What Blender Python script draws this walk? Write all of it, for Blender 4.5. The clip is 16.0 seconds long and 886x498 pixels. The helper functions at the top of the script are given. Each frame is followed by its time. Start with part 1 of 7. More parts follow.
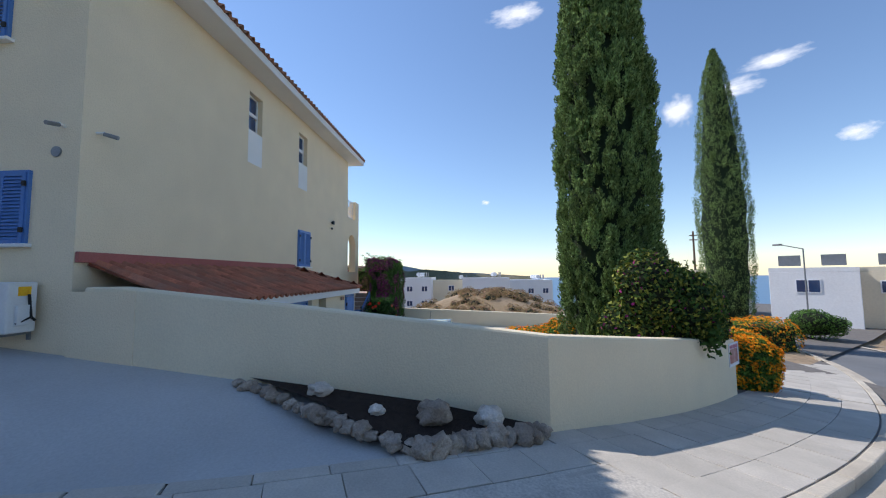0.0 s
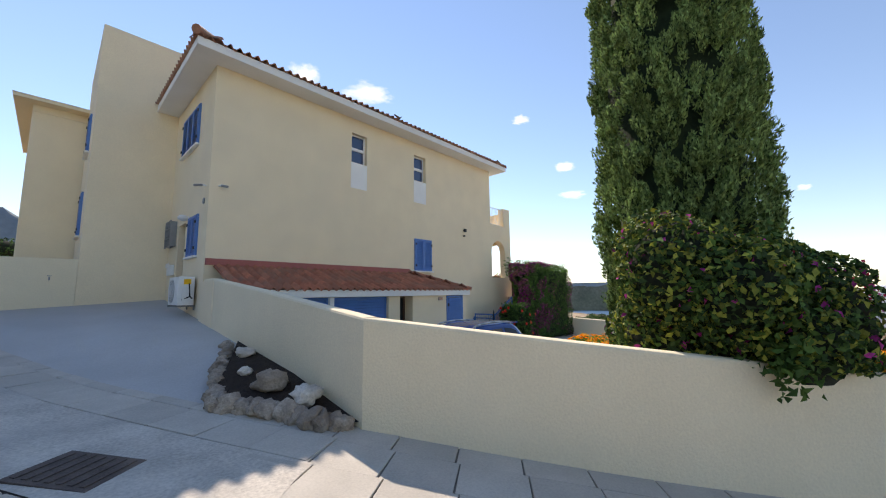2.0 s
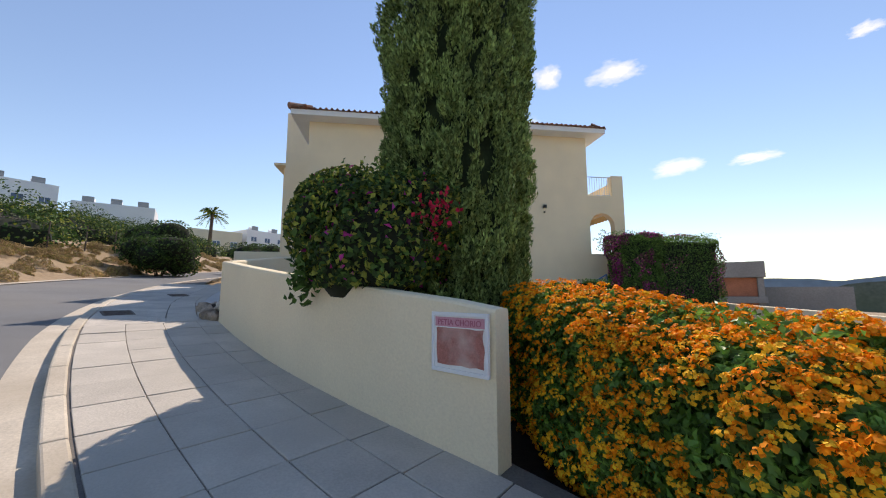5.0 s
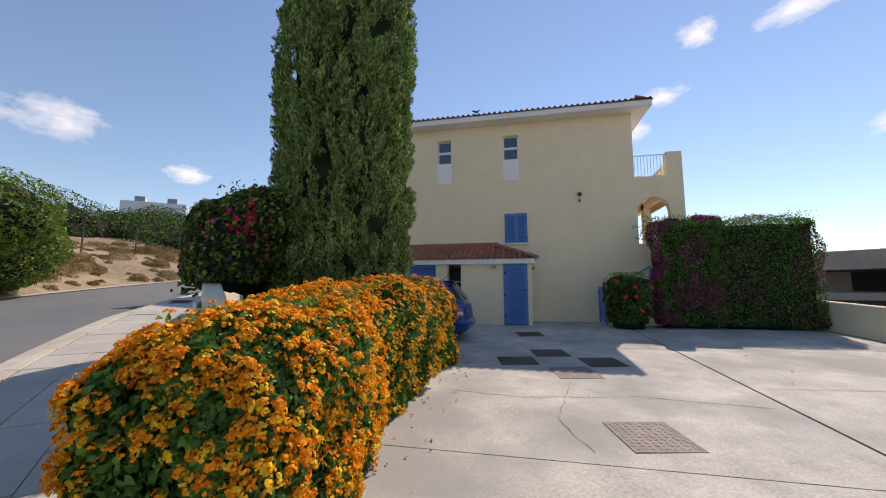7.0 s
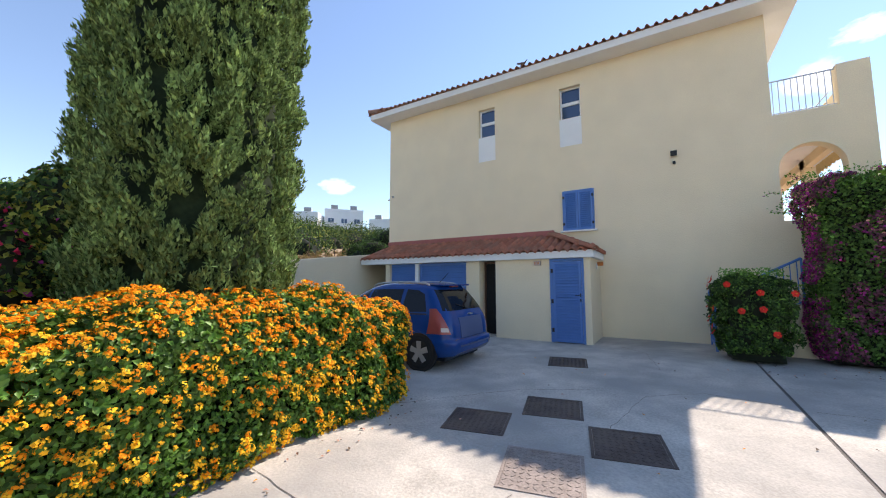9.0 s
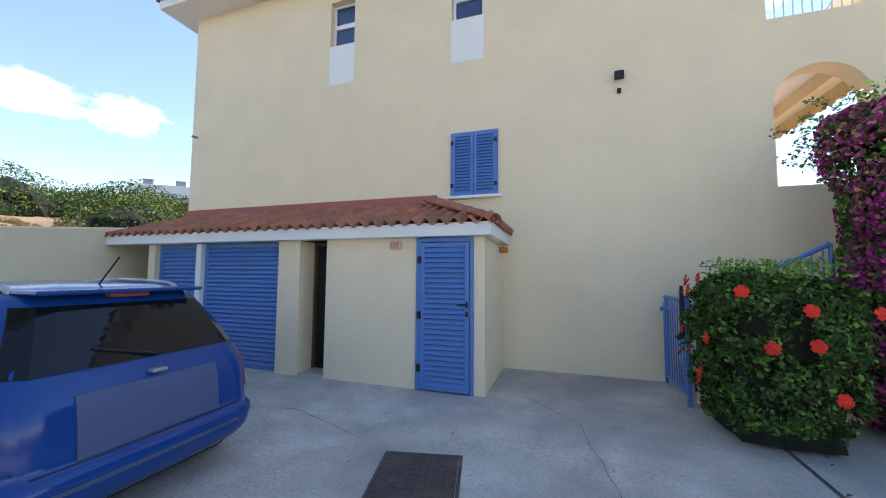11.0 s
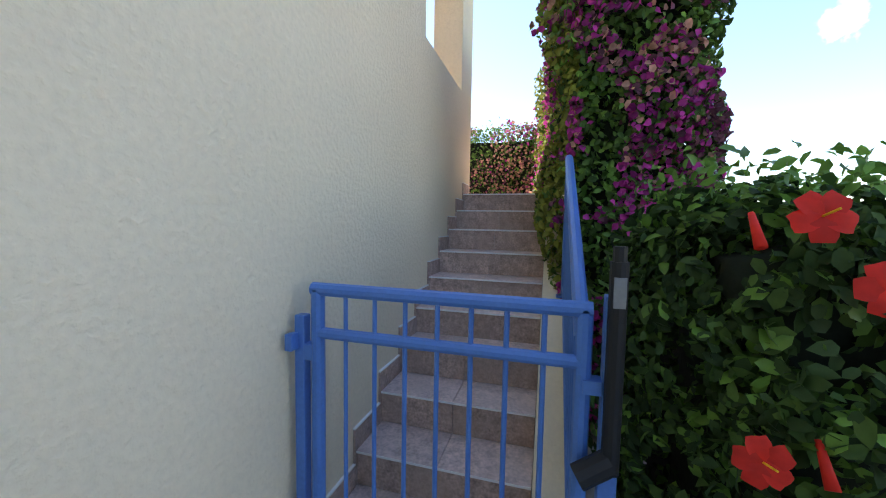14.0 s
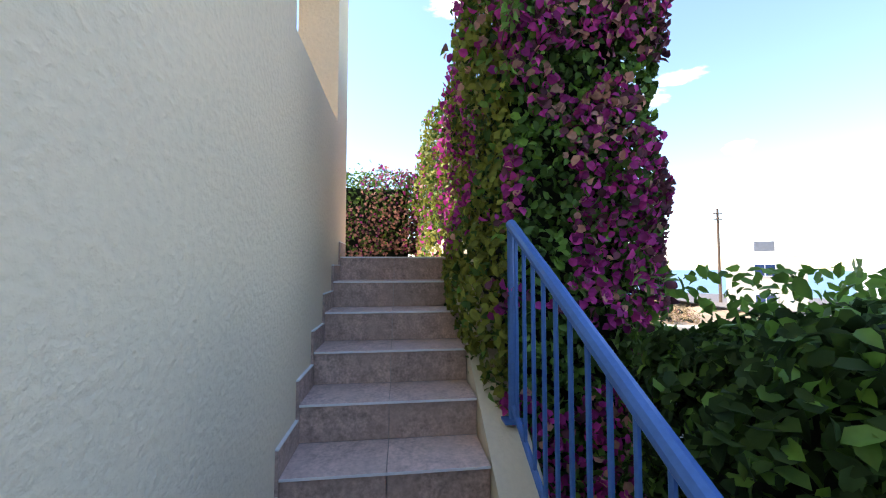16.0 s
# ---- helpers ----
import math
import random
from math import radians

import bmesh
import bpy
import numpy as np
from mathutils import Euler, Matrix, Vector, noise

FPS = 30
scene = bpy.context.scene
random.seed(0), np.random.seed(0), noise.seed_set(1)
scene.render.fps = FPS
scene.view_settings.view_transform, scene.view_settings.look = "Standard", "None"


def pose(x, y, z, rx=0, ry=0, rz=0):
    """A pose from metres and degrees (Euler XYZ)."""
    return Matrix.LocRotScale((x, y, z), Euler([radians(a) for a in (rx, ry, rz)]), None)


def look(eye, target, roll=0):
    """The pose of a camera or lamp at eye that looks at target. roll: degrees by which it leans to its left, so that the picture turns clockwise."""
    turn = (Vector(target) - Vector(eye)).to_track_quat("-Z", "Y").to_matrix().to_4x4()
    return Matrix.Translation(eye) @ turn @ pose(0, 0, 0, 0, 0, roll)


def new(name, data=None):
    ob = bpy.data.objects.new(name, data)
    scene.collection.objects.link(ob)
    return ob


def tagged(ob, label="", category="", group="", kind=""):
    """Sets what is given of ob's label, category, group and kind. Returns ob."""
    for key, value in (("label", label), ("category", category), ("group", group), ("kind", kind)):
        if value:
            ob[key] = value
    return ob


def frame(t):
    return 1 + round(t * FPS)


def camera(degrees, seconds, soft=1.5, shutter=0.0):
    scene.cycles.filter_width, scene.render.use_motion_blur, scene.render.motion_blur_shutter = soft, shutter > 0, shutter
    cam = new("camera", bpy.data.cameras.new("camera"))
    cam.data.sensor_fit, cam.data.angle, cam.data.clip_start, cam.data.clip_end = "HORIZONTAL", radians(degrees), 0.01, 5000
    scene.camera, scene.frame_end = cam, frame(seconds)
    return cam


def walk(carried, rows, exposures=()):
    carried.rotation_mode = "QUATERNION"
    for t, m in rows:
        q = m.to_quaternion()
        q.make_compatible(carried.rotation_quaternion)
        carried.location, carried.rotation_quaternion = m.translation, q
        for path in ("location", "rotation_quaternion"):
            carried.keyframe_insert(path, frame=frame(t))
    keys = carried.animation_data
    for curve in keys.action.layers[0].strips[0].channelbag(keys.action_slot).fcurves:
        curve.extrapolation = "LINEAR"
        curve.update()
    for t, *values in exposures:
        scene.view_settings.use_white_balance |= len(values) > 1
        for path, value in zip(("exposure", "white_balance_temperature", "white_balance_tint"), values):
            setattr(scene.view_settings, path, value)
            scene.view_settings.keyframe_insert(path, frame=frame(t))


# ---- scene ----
cam = camera(101.0, 16.0, soft=1.1)
PATH = [
    (0, (-11.067, -5.406, 2.607), (-9.078, -5.263, 2.752), -0.6),
    (0.5, (-10.588, -6.518, 2.461), (-8.719, -5.829, 2.64), -0.8),
    (1, (-10.035, -7.608, 2.353), (-8.344, -6.557, 2.542), -0.9),
    (1.5, (-9.468, -8.694, 2.241), (-7.918, -7.449, 2.464), -0.8),
    (2, (-8.815, -9.687, 2.118), (-7.362, -8.333, 2.36), -0.7),
    (2.5, (-8.093, -10.694, 1.971), (-6.66, -9.319, 2.204), -0.8),
    (3, (-7.328, -11.54, 1.859), (-6.0, -10.062, 2.084), -0.5),
    (5.5, (-2.245, -14.361, 1.157), (-2.174, -12.376, 1.389), -0.1),
    (6, (-1.267, -14.696, 1.093), (-1.33, -12.71, 1.322), -0.1),
    (6.5, (-0.283, -14.626, 1.2), (-0.518, -12.651, 1.416), 0.1),
    (7, (0.614, -14.262, 1.26), (0.203, -12.316, 1.469), -0.1),
    (7.5, (1.38, -13.696, 1.327), (0.726, -11.817, 1.524), -0.0),
    (8, (2.015, -12.959, 1.389), (1.105, -11.188, 1.576), -0.0),
    (8.5, (2.416, -11.92, 1.405), (1.391, -10.213, 1.595), -0.2),
    (9, (2.521, -10.825, 1.461), (1.488, -9.122, 1.645), -0.1),
    (9.5, (2.533, -9.759, 1.465), (1.491, -8.062, 1.646), -0.1),
    (10, (2.439, -8.699, 1.488), (1.458, -6.965, 1.667), -0.0),
    (12.3, (1.489, -3.269, 1.604), (1.847, -1.304, 1.7), 0.5),
    (12.5, (1.479, -2.916, 1.574), (2.043, -0.999, 1.648), 0.4),
    (13, (1.544, -2.036, 1.515), (2.678, -0.389, 1.527), 0.7),
    (13.5, (1.879, -1.3, 1.472), (3.499, -0.129, 1.398), 0.8),
    (14, (2.291, -0.894, 1.491), (4.207, -0.338, 1.354), 1.0),
    (14.5, (2.67, -0.634, 1.545), (4.665, -0.558, 1.415), 0.8),
    (15, (3.019, -0.577, 1.608), (5.014, -0.637, 1.475), 0.4),
    (15.5, (3.133, -0.494, 1.695), (5.132, -0.566, 1.677), 0.4),
    (16, (3.151, -0.481, 1.729), (5.135, -0.71, 1.827), 0.0),
]
walk(cam, [(t, look(eye, target, roll)) for t, eye, target, roll in PATH],
     [(0, 0.25, 6300, 14), (0.5, 0.42, 6700, 15), (1.5, 0.7, 7350, 17), (3, 0.38, 7400, 17), (5.5, 0.38, 7350, 18), (7, 0.18, 7300, 18), (8.5, 0.55, 7250, 18), (9.5, 1.15, 7000, 17),
      (10.2, 1.2, 6900, 18), (12.3, 1.42, 7350, 18), (14.5, 1.85, 6850, 19), (15.2, 2.0, 6650, 20), (16, 1.75, 6650, 19)])

# ---- world, sun ----
SUN_AZ, SUN_EL = radians(22), radians(48)
sun_dir = Vector((math.sin(SUN_AZ) * math.cos(SUN_EL), math.cos(SUN_AZ) * math.cos(SUN_EL), math.sin(SUN_EL)))
world = bpy.data.worlds.new("world")
scene.world = world
world.use_nodes = True
wn = world.node_tree.nodes
sky = wn.new("ShaderNodeTexSky")
sky.sky_type, sky.sun_disc = "NISHITA", False
sky.sun_elevation, sky.sun_rotation = SUN_EL, SUN_AZ
sky.air_density, sky.dust_density, sky.ozone_density = 1.15, 0.0, 4.0
world.node_tree.links.new(sky.outputs[0], wn["Background"].inputs[0])
wn["Background"].inputs[1].default_value = 0.136
sun = new("sun", bpy.data.lights.new("sun", "SUN"))
sun.data.energy, sun.data.angle, sun.data.color = 3.5, radians(0.5), (1.0, 0.95, 0.87)
sun.matrix_world = look(sun_dir * 60, (0, 0, 0))


# ---- materials ----
def material(name, color, rough=0.85, vary=0.12, scale=6.0, fine=60.0, bump=0.15, metal=0.0, dirt=None, dirt_amount=0.35, spread=0.0, depth=0.01, spec=0.4, translucent=0.0):
    """A surface with colour variation at two scales, fine relief, and dirt patches; spread varies it from piece to piece."""
    m = bpy.data.materials.new(name)
    m.use_nodes = True
    nt = m.node_tree
    n, link = nt.nodes, nt.links.new
    b = n["Principled BSDF"]
    b.inputs["Roughness"].default_value, b.inputs["Metallic"].default_value = rough, metal
    b.inputs["Specular IOR Level"].default_value = spec
    co = n.new("ShaderNodeTexCoord")
    geo = n.new("ShaderNodeNewGeometry")
    big, small = n.new("ShaderNodeTexNoise"), n.new("ShaderNodeTexNoise")
    big.inputs["Scale"].default_value, big.inputs["Detail"].default_value = scale, 5
    small.inputs["Scale"].default_value, small.inputs["Detail"].default_value = fine, 3
    link(geo.outputs["Position"], big.inputs["Vector"])
    link(geo.outputs["Position"], small.inputs["Vector"])
    add = n.new("ShaderNodeMath")
    add.operation = "ADD"
    link(big.outputs[0], add.inputs[0])
    link(small.outputs[0], add.inputs[1])
    rng = n.new("ShaderNodeMapRange")
    rng.inputs["From Min"].default_value, rng.inputs["From Max"].default_value = 0.72, 1.28
    rng.inputs["To Min"].default_value, rng.inputs["To Max"].default_value = 1 - vary, 1 + vary
    link(add.outputs[0], rng.inputs["Value"])
    value = rng.outputs[0]
    if spread:
        info = n.new("ShaderNodeObjectInfo")
        r2 = n.new("ShaderNodeMapRange")
        r2.inputs["To Min"].default_value, r2.inputs["To Max"].default_value = 1 - spread, 1 + spread
        isle = n.new("ShaderNodeMath")
        isle.operation = "ADD"
        link(info.outputs["Random"], isle.inputs[0])
        link(geo.outputs["Random Per Island"], isle.inputs[1])
        frac = n.new("ShaderNodeMath")
        frac.operation = "FRACT"
        link(isle.outputs[0], frac.inputs[0])
        link(frac.outputs[0], r2.inputs["Value"])
        mul = n.new("ShaderNodeMath")
        mul.operation = "MULTIPLY"
        link(value, mul.inputs[0])
        link(r2.outputs[0], mul.inputs[1])
        value = mul.outputs[0]
    hsv = n.new("ShaderNodeHueSaturation")
    hsv.inputs["Color"].default_value = (*color, 1)
    link(value, hsv.inputs["Value"])
    out = hsv.outputs[0]
    if dirt:
        patch = n.new("ShaderNodeTexNoise")
        patch.inputs["Scale"].default_value, patch.inputs["Detail"].default_value = scale * 0.23, 7
        link(geo.outputs["Position"], patch.inputs["Vector"])
        r3 = n.new("ShaderNodeMapRange")
        r3.inputs["From Min"].default_value, r3.inputs["From Max"].default_value = 0.43, 0.64
        r3.inputs["To Max"].default_value = dirt_amount
        link(patch.outputs[0], r3.inputs["Value"])
        mix = n.new("ShaderNodeMix")
        mix.data_type = "RGBA"
        link(r3.outputs[0], mix.inputs["Factor"])
        link(out, mix.inputs[6])
        mix.inputs[7].default_value = (*dirt, 1)
        out = mix.outputs[2]
    link(out, b.inputs["Base Color"])
    if bump:
        bm_ = n.new("ShaderNodeBump")
        bm_.inputs["Strength"].default_value, bm_.inputs["Distance"].default_value = bump, depth
        link(small.outputs[0], bm_.inputs["Height"])
        link(bm_.outputs[0], b.inputs["Normal"])
    if translucent:
        tr = n.new("ShaderNodeBsdfTranslucent")
        link(out, tr.inputs["Color"])
        ms = n.new("ShaderNodeMixShader")
        ms.inputs[0].default_value = translucent
        link(b.outputs[0], ms.inputs[1])
        link(tr.outputs[0], ms.inputs[2])
        link(ms.outputs[0], n["Material Output"].inputs["Surface"])
    return m


M = {}
M["stucco"] = material("stucco", (0.84, 0.71, 0.5), 0.95, 0.06, 1.2, 44, 0.66, depth=0.013, dirt=(0.76, 0.65, 0.48), dirt_amount=0.35, spec=0.2)
M["stucco_wall"] = material("stucco_wall", (0.82, 0.71, 0.51), 0.95, 0.06, 1.0, 42, 0.5, depth=0.012, dirt=(0.66, 0.6, 0.46), dirt_amount=0.4, spec=0.2)
M["white_plaster"] = material("white_plaster", (0.82, 0.82, 0.8), 0.8, 0.04, 2, 40, 0.2, dirt=(0.7, 0.68, 0.62), dirt_amount=0.3)
M["white_paint"] = material("white_paint", (0.8, 0.81, 0.82), 0.45, 0.03, 3, 60, 0.05)
M["blue_paint"] = material("blue_paint", (0.075, 0.2, 0.5), 0.45, 0.1, 3, 50, 0.06, dirt=(0.12, 0.2, 0.42), dirt_amount=0.3)
M["rail_pale"] = material("rail_pale", (0.5, 0.55, 0.64), 0.4, 0.06, 5, 80, 0.05)
M["rail_blue"] = material("rail_blue", (0.07, 0.19, 0.5), 0.35, 0.08, 5, 80, 0.08)
M["tile"] = material("tile", (0.43, 0.15, 0.085), 0.85, 0.2, 7, 45, 0.35, dirt=(0.28, 0.16, 0.11), dirt_amount=0.6, spread=0.22)
M["tile_roof"] = material("tile_roof", (0.4, 0.19, 0.12), 0.85, 0.2, 7, 45, 0.35, dirt=(0.3, 0.22, 0.16), dirt_amount=0.6, spread=0.2)
M["red_band"] = material("red_band", (0.4, 0.13, 0.11), 0.85, 0.1, 3, 40, 0.2)
M["concrete"] = material("concrete", (0.52, 0.48, 0.42), 0.9, 0.24, 2.6, 38, 0.4, dirt=(0.33, 0.315, 0.29), dirt_amount=0.9)
M["drive_concrete"] = material("drive_concrete", (0.47, 0.47, 0.46), 0.9, 0.1, 0.9, 40, 0.22, dirt=(0.38, 0.38, 0.37), dirt_amount=0.6)
M["slab"] = material("slab", (0.5, 0.46, 0.4), 0.92, 0.12, 3, 50, 0.35, dirt=(0.4, 0.37, 0.32), dirt_amount=0.6, spread=0.08)
M["kerb"] = material("kerb", (0.55, 0.49, 0.4), 0.92, 0.14, 3, 40, 0.35, dirt=(0.4, 0.34, 0.26), dirt_amount=0.6, spread=0.05)
M["asphalt"] = material("asphalt", (0.16, 0.165, 0.17), 0.92, 0.16, 0.7, 90, 0.5, dirt=(0.22, 0.21, 0.19), dirt_amount=0.5)
M["joint"] = material("joint", (0.16, 0.145, 0.13), 0.95, 0.2, 4, 60, 0.2)
M["soil"] = material("soil", (0.035, 0.022, 0.016), 1.0, 0.4, 12, 90, 0.9, depth=0.03)
M["rock"] = material("rock", (0.42, 0.345, 0.275), 0.95, 0.3, 9, 40, 0.9, dirt=(0.2, 0.15, 0.11), dirt_amount=0.7, spread=0.15, depth=0.02)
M["rock_pale"] = material("rock_pale", (0.68, 0.62, 0.54), 0.95, 0.2, 8, 40, 0.7, dirt=(0.4, 0.33, 0.27), dirt_amount=0.5, depth=0.02)
M["iron"] = material("iron", (0.11, 0.085, 0.075), 0.75, 0.3, 8, 60, 0.4, metal=0.3, dirt=(0.2, 0.15, 0.12), dirt_amount=0.5)
M["iron_pale"] = material("iron_pale", (0.3, 0.25, 0.22), 0.8, 0.25, 8, 60, 0.4, metal=0.2)
# near-black that stands in for shade inside openings and rooms
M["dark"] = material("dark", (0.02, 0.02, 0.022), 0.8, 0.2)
M["wood_door"] = material("wood_door", (0.16, 0.085, 0.05), 0.6, 0.2, 4, 50, 0.2)
M["glass_dark"] = material("glass_dark", (0.03, 0.06, 0.14), 0.06, 0.02, bump=0.0, spec=0.9)
M["plastic_white"] = material("plastic_white", (0.75, 0.75, 0.73), 0.45, 0.05, 4, 50, 0.05)
M["grey_metal"] = material("grey_metal", (0.25, 0.26, 0.27), 0.45, 0.1, 5, 60, 0.1, metal=0.5)
M["black"] = material("black", (0.012, 0.012, 0.013), 0.5, 0.1, bump=0.05)
M["orange_clay"] = material("orange_clay", (0.6, 0.2, 0.05), 0.7, 0.1)
M["sign_red"] = material("sign_red", (0.42, 0.16, 0.13), 0.7, 0.25, 14, 80, 0.1, dirt=(0.62, 0.45, 0.4), dirt_amount=0.8)
M["sign_pink"] = material("sign_pink", (0.62, 0.3, 0.36), 0.7, 0.12, 14, 80, 0.1)
M["sign_red_text"] = material("sign_red_text", (0.4, 0.1, 0.16), 0.7, 0.05)
M["stair_tile"] = material("stair_tile", (0.45, 0.32, 0.26), 0.6, 0.4, 22, 75, 0.12, dirt=(0.42, 0.3, 0.24), dirt_amount=0.6, spread=0.12)
M["stair_tread"] = material("stair_tread", (0.6, 0.46, 0.41), 0.6, 0.28, 16, 60, 0.12, dirt=(0.62, 0.49, 0.43), dirt_amount=0.5, spread=0.08)
M["cypress"] = material("cypress", (0.19, 0.275, 0.09), 0.9, 0.4, 1.4, 25, 0.0, spread=0.65, spec=0.2, translucent=0.25)
# near-black green that paints in the shade between the plumes
M["cypress_shade"] = material("cypress_shade", (0.018, 0.032, 0.012), 1.0, 0.3, 5, 25, 0.5)
M["leaf"] = material("leaf", (0.075, 0.145, 0.032), 0.62, 0.25, 4, 25, 0.0, spread=0.4, spec=0.18, translucent=0.25)
M["leaf_bright"] = material("leaf_bright", (0.14, 0.29, 0.045), 0.42, 0.25, 4, 25, 0.0, spread=0.4, spec=0.35, translucent=0.3)
M["leaf_yellow"] = material("leaf_yellow", (0.26, 0.29, 0.045), 0.6, 0.25, 4, 25, 0.0, spread=0.35, spec=0.3, translucent=0.25)
M["leaf_dark"] = material("leaf_dark", (0.04, 0.075, 0.023), 0.65, 0.25, 4, 25, 0.0, spread=0.4, spec=0.15, translucent=0.2)
# near-black that stands for the shade between leaves
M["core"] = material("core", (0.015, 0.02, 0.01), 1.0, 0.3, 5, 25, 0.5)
M["lantana"] = material("lantana", (0.95, 0.33, 0.012), 0.7, 0.2, 1.3, 40, 0.0, spread=0.3, spec=0.2, translucent=0.2)
M["lantana_yellow"] = material("lantana_yellow", (0.95, 0.54, 0.03), 0.7, 0.2, 1.3, 40, 0.0, spread=0.2, spec=0.2, translucent=0.2)
M["bract"] = material("bract", (0.46, 0.05, 0.27), 0.7, 0.3, 3, 30, 0.0, spread=0.45, spec=0.2, translucent=0.3)
M["red_bract"] = material("red_bract", (0.5, 0.02, 0.06), 0.7, 0.2, 3, 30, 0.0, spread=0.3, spec=0.2, translucent=0.2)
# shaded copy of bract: dull plum for the sides away from the sun
M["bract_shade"] = material("bract_shade", (0.16, 0.06, 0.085), 0.75, 0.3, 3, 30, 0.0, spread=0.45, spec=0.2, translucent=0.15)
M["bract_dry"] = material("bract_dry", (0.5, 0.27, 0.2), 0.8, 0.3, 3, 30, 0.0, spread=0.4, spec=0.2, translucent=0.2)
M["hibiscus"] = material("hibiscus", (0.75, 0.03, 0.015), 0.6, 0.15, 6, 30, 0.0, spread=0.15, spec=0.3, translucent=0.2)
M["bark"] = material("bark", (0.13, 0.09, 0.06), 0.95, 0.3, 8, 50, 0.6)
M["earth"] = material("earth", (0.36, 0.265, 0.17), 1.0, 0.25, 0.35, 4, 0.8, dirt=(0.24, 0.17, 0.09), dirt_amount=0.8, depth=0.1)
M["dry_grass"] = material("dry_grass", (0.45, 0.33, 0.17), 0.95, 0.3, 1.0, 9, 0.0, spread=0.4, spec=0.1, translucent=0.2)
M["raw_concrete"] = material("raw_concrete", (0.3, 0.29, 0.28), 0.95, 0.15, 0.5, 8, 0.3, dirt=(0.2, 0.19, 0.18), dirt_amount=0.6)
M["far_white"] = material("far_white", (0.78, 0.78, 0.78), 0.9, 0.05, 0.5, 8, 0.1)
M["far_cream"] = material("far_cream", (0.72, 0.64, 0.48), 0.9, 0.05, 0.5, 8, 0.1)
M["brick_wall"] = material("brick_wall", (0.42, 0.17, 0.1), 0.95, 0.2, 1, 12, 0.3)
# distance haze is put into this blue-grey colour
M["far_hill_haze"] = material("far_hill_haze", (0.25, 0.28, 0.3), 1.0, 0.2, 0.004, 0.03, 0.0, dirt=(0.36, 0.36, 0.36), dirt_amount=0.5)
M["far_scrub"] = material("far_scrub", (0.22, 0.2, 0.14), 1.0, 0.35, 0.03, 0.25, 0.0, dirt=(0.1, 0.12, 0.07), dirt_amount=0.8)
M["sea"] = material("sea", (0.07, 0.16, 0.28), 0.35, 0.1, 0.01, 0.1, 0.1)
M["car_blue"] = material("car_blue", (0.004, 0.052, 0.23), 0.12, 0.05, 2, 30, 0.0, spec=0.42)
M["car_grey"] = material("car_grey", (0.07, 0.1, 0.2), 0.5, 0.05, 2, 30, 0.0)
M["car_glass"] = material("car_glass", (0.008, 0.01, 0.012), 0.03, 0.02, bump=0.0, spec=0.3)
M["tyre"] = material("tyre", (0.018, 0.018, 0.018), 0.9, 0.1, bump=0.2)
M["rim"] = material("rim", (0.45, 0.46, 0.47), 0.35, 0.05, metal=0.6, bump=0.0)
M["tail_red"] = material("tail_red", (0.36, 0.075, 0.065), 0.2, 0.05, bump=0.0, spec=0.7)
M["lamp_clear"] = material("lamp_clear", (0.6, 0.5, 0.48), 0.15, 0.05, bump=0.0, spec=0.7)
M["awning"] = material("awning", (0.62, 0.5, 0.28), 0.9, 0.1)


# ---- mesh helpers ----
def obj(name, verts, faces, mats, parent=None, label="", smooth=False, slots=None):
    me = bpy.data.meshes.new(name)
    me.from_pydata([tuple(v) for v in verts], [], faces)
    for m in (mats if isinstance(mats, (list, tuple)) else [mats]):
        me.materials.append(m)
    if slots is not None:
        me.polygons.foreach_set("material_index", slots)
    if smooth:
        me.polygons.foreach_set("use_smooth", [True] * len(me.polygons))
    me.update()
    ob = new(name, me)
    if parent:
        ob.parent = parent
    if label:
        ob["label"] = label
    return ob


def part(name, bm, mat, parent=None, label="", smooth=False):
    """Links a bmesh as one mesh object under a thing or part."""
    me = bpy.data.meshes.new(name)
    bmesh.ops.recalc_face_normals(bm, faces=bm.faces)
    bm.to_mesh(me)
    bm.free()
    me.materials.append(mat)
    if smooth:
        for p in me.polygons:
            p.use_smooth = True
    ob = new(name, me)
    if parent:
        ob.parent = parent
    if label:
        ob["label"] = label
    return ob


def thing(name, place, label, category, group="", kind="", rz=0.0):
    ob = new(name)
    ob.location = place
    ob.rotation_euler = (0, 0, rz)
    return tagged(ob, label, category, group, kind)


def add_box(bm, a, b, bevel=0.0, m=None):
    """A box from corner a to corner b."""
    c = [(a[i] + b[i]) / 2 for i in range(3)]
    s = [abs(b[i] - a[i]) for i in range(3)]
    mat = Matrix.Translation(c) @ Matrix.Diagonal((*s, 1))
    if m is not None:
        mat = m @ mat
    g = bmesh.ops.create_cube(bm, size=1, matrix=mat)
    if bevel:
        edges = list({e for v in g["verts"] for e in v.link_edges})
        bmesh.ops.bevel(bm, geom=edges, offset=bevel, segments=2, affect="EDGES", profile=0.5)
    return bm


def boxes(*pairs, bevel=0.0):
    bm = bmesh.new()
    for a, b in pairs:
        add_box(bm, a, b, bevel)
    return bm


def add_tube(bm, a, b, r, n=8, r2=None):
    a, b = Vector(a), Vector(b)
    d = b - a
    m = Matrix.Translation((a + b) / 2) @ d.to_track_quat("Z", "Y").to_matrix().to_4x4()
    bmesh.ops.create_cone(bm, cap_ends=True, segments=n, radius1=r, radius2=r if r2 is None else r2, depth=d.length, matrix=m)
    return bm


def tube(a, b, r, n=8, r2=None):
    return add_tube(bmesh.new(), a, b, r, n, r2)


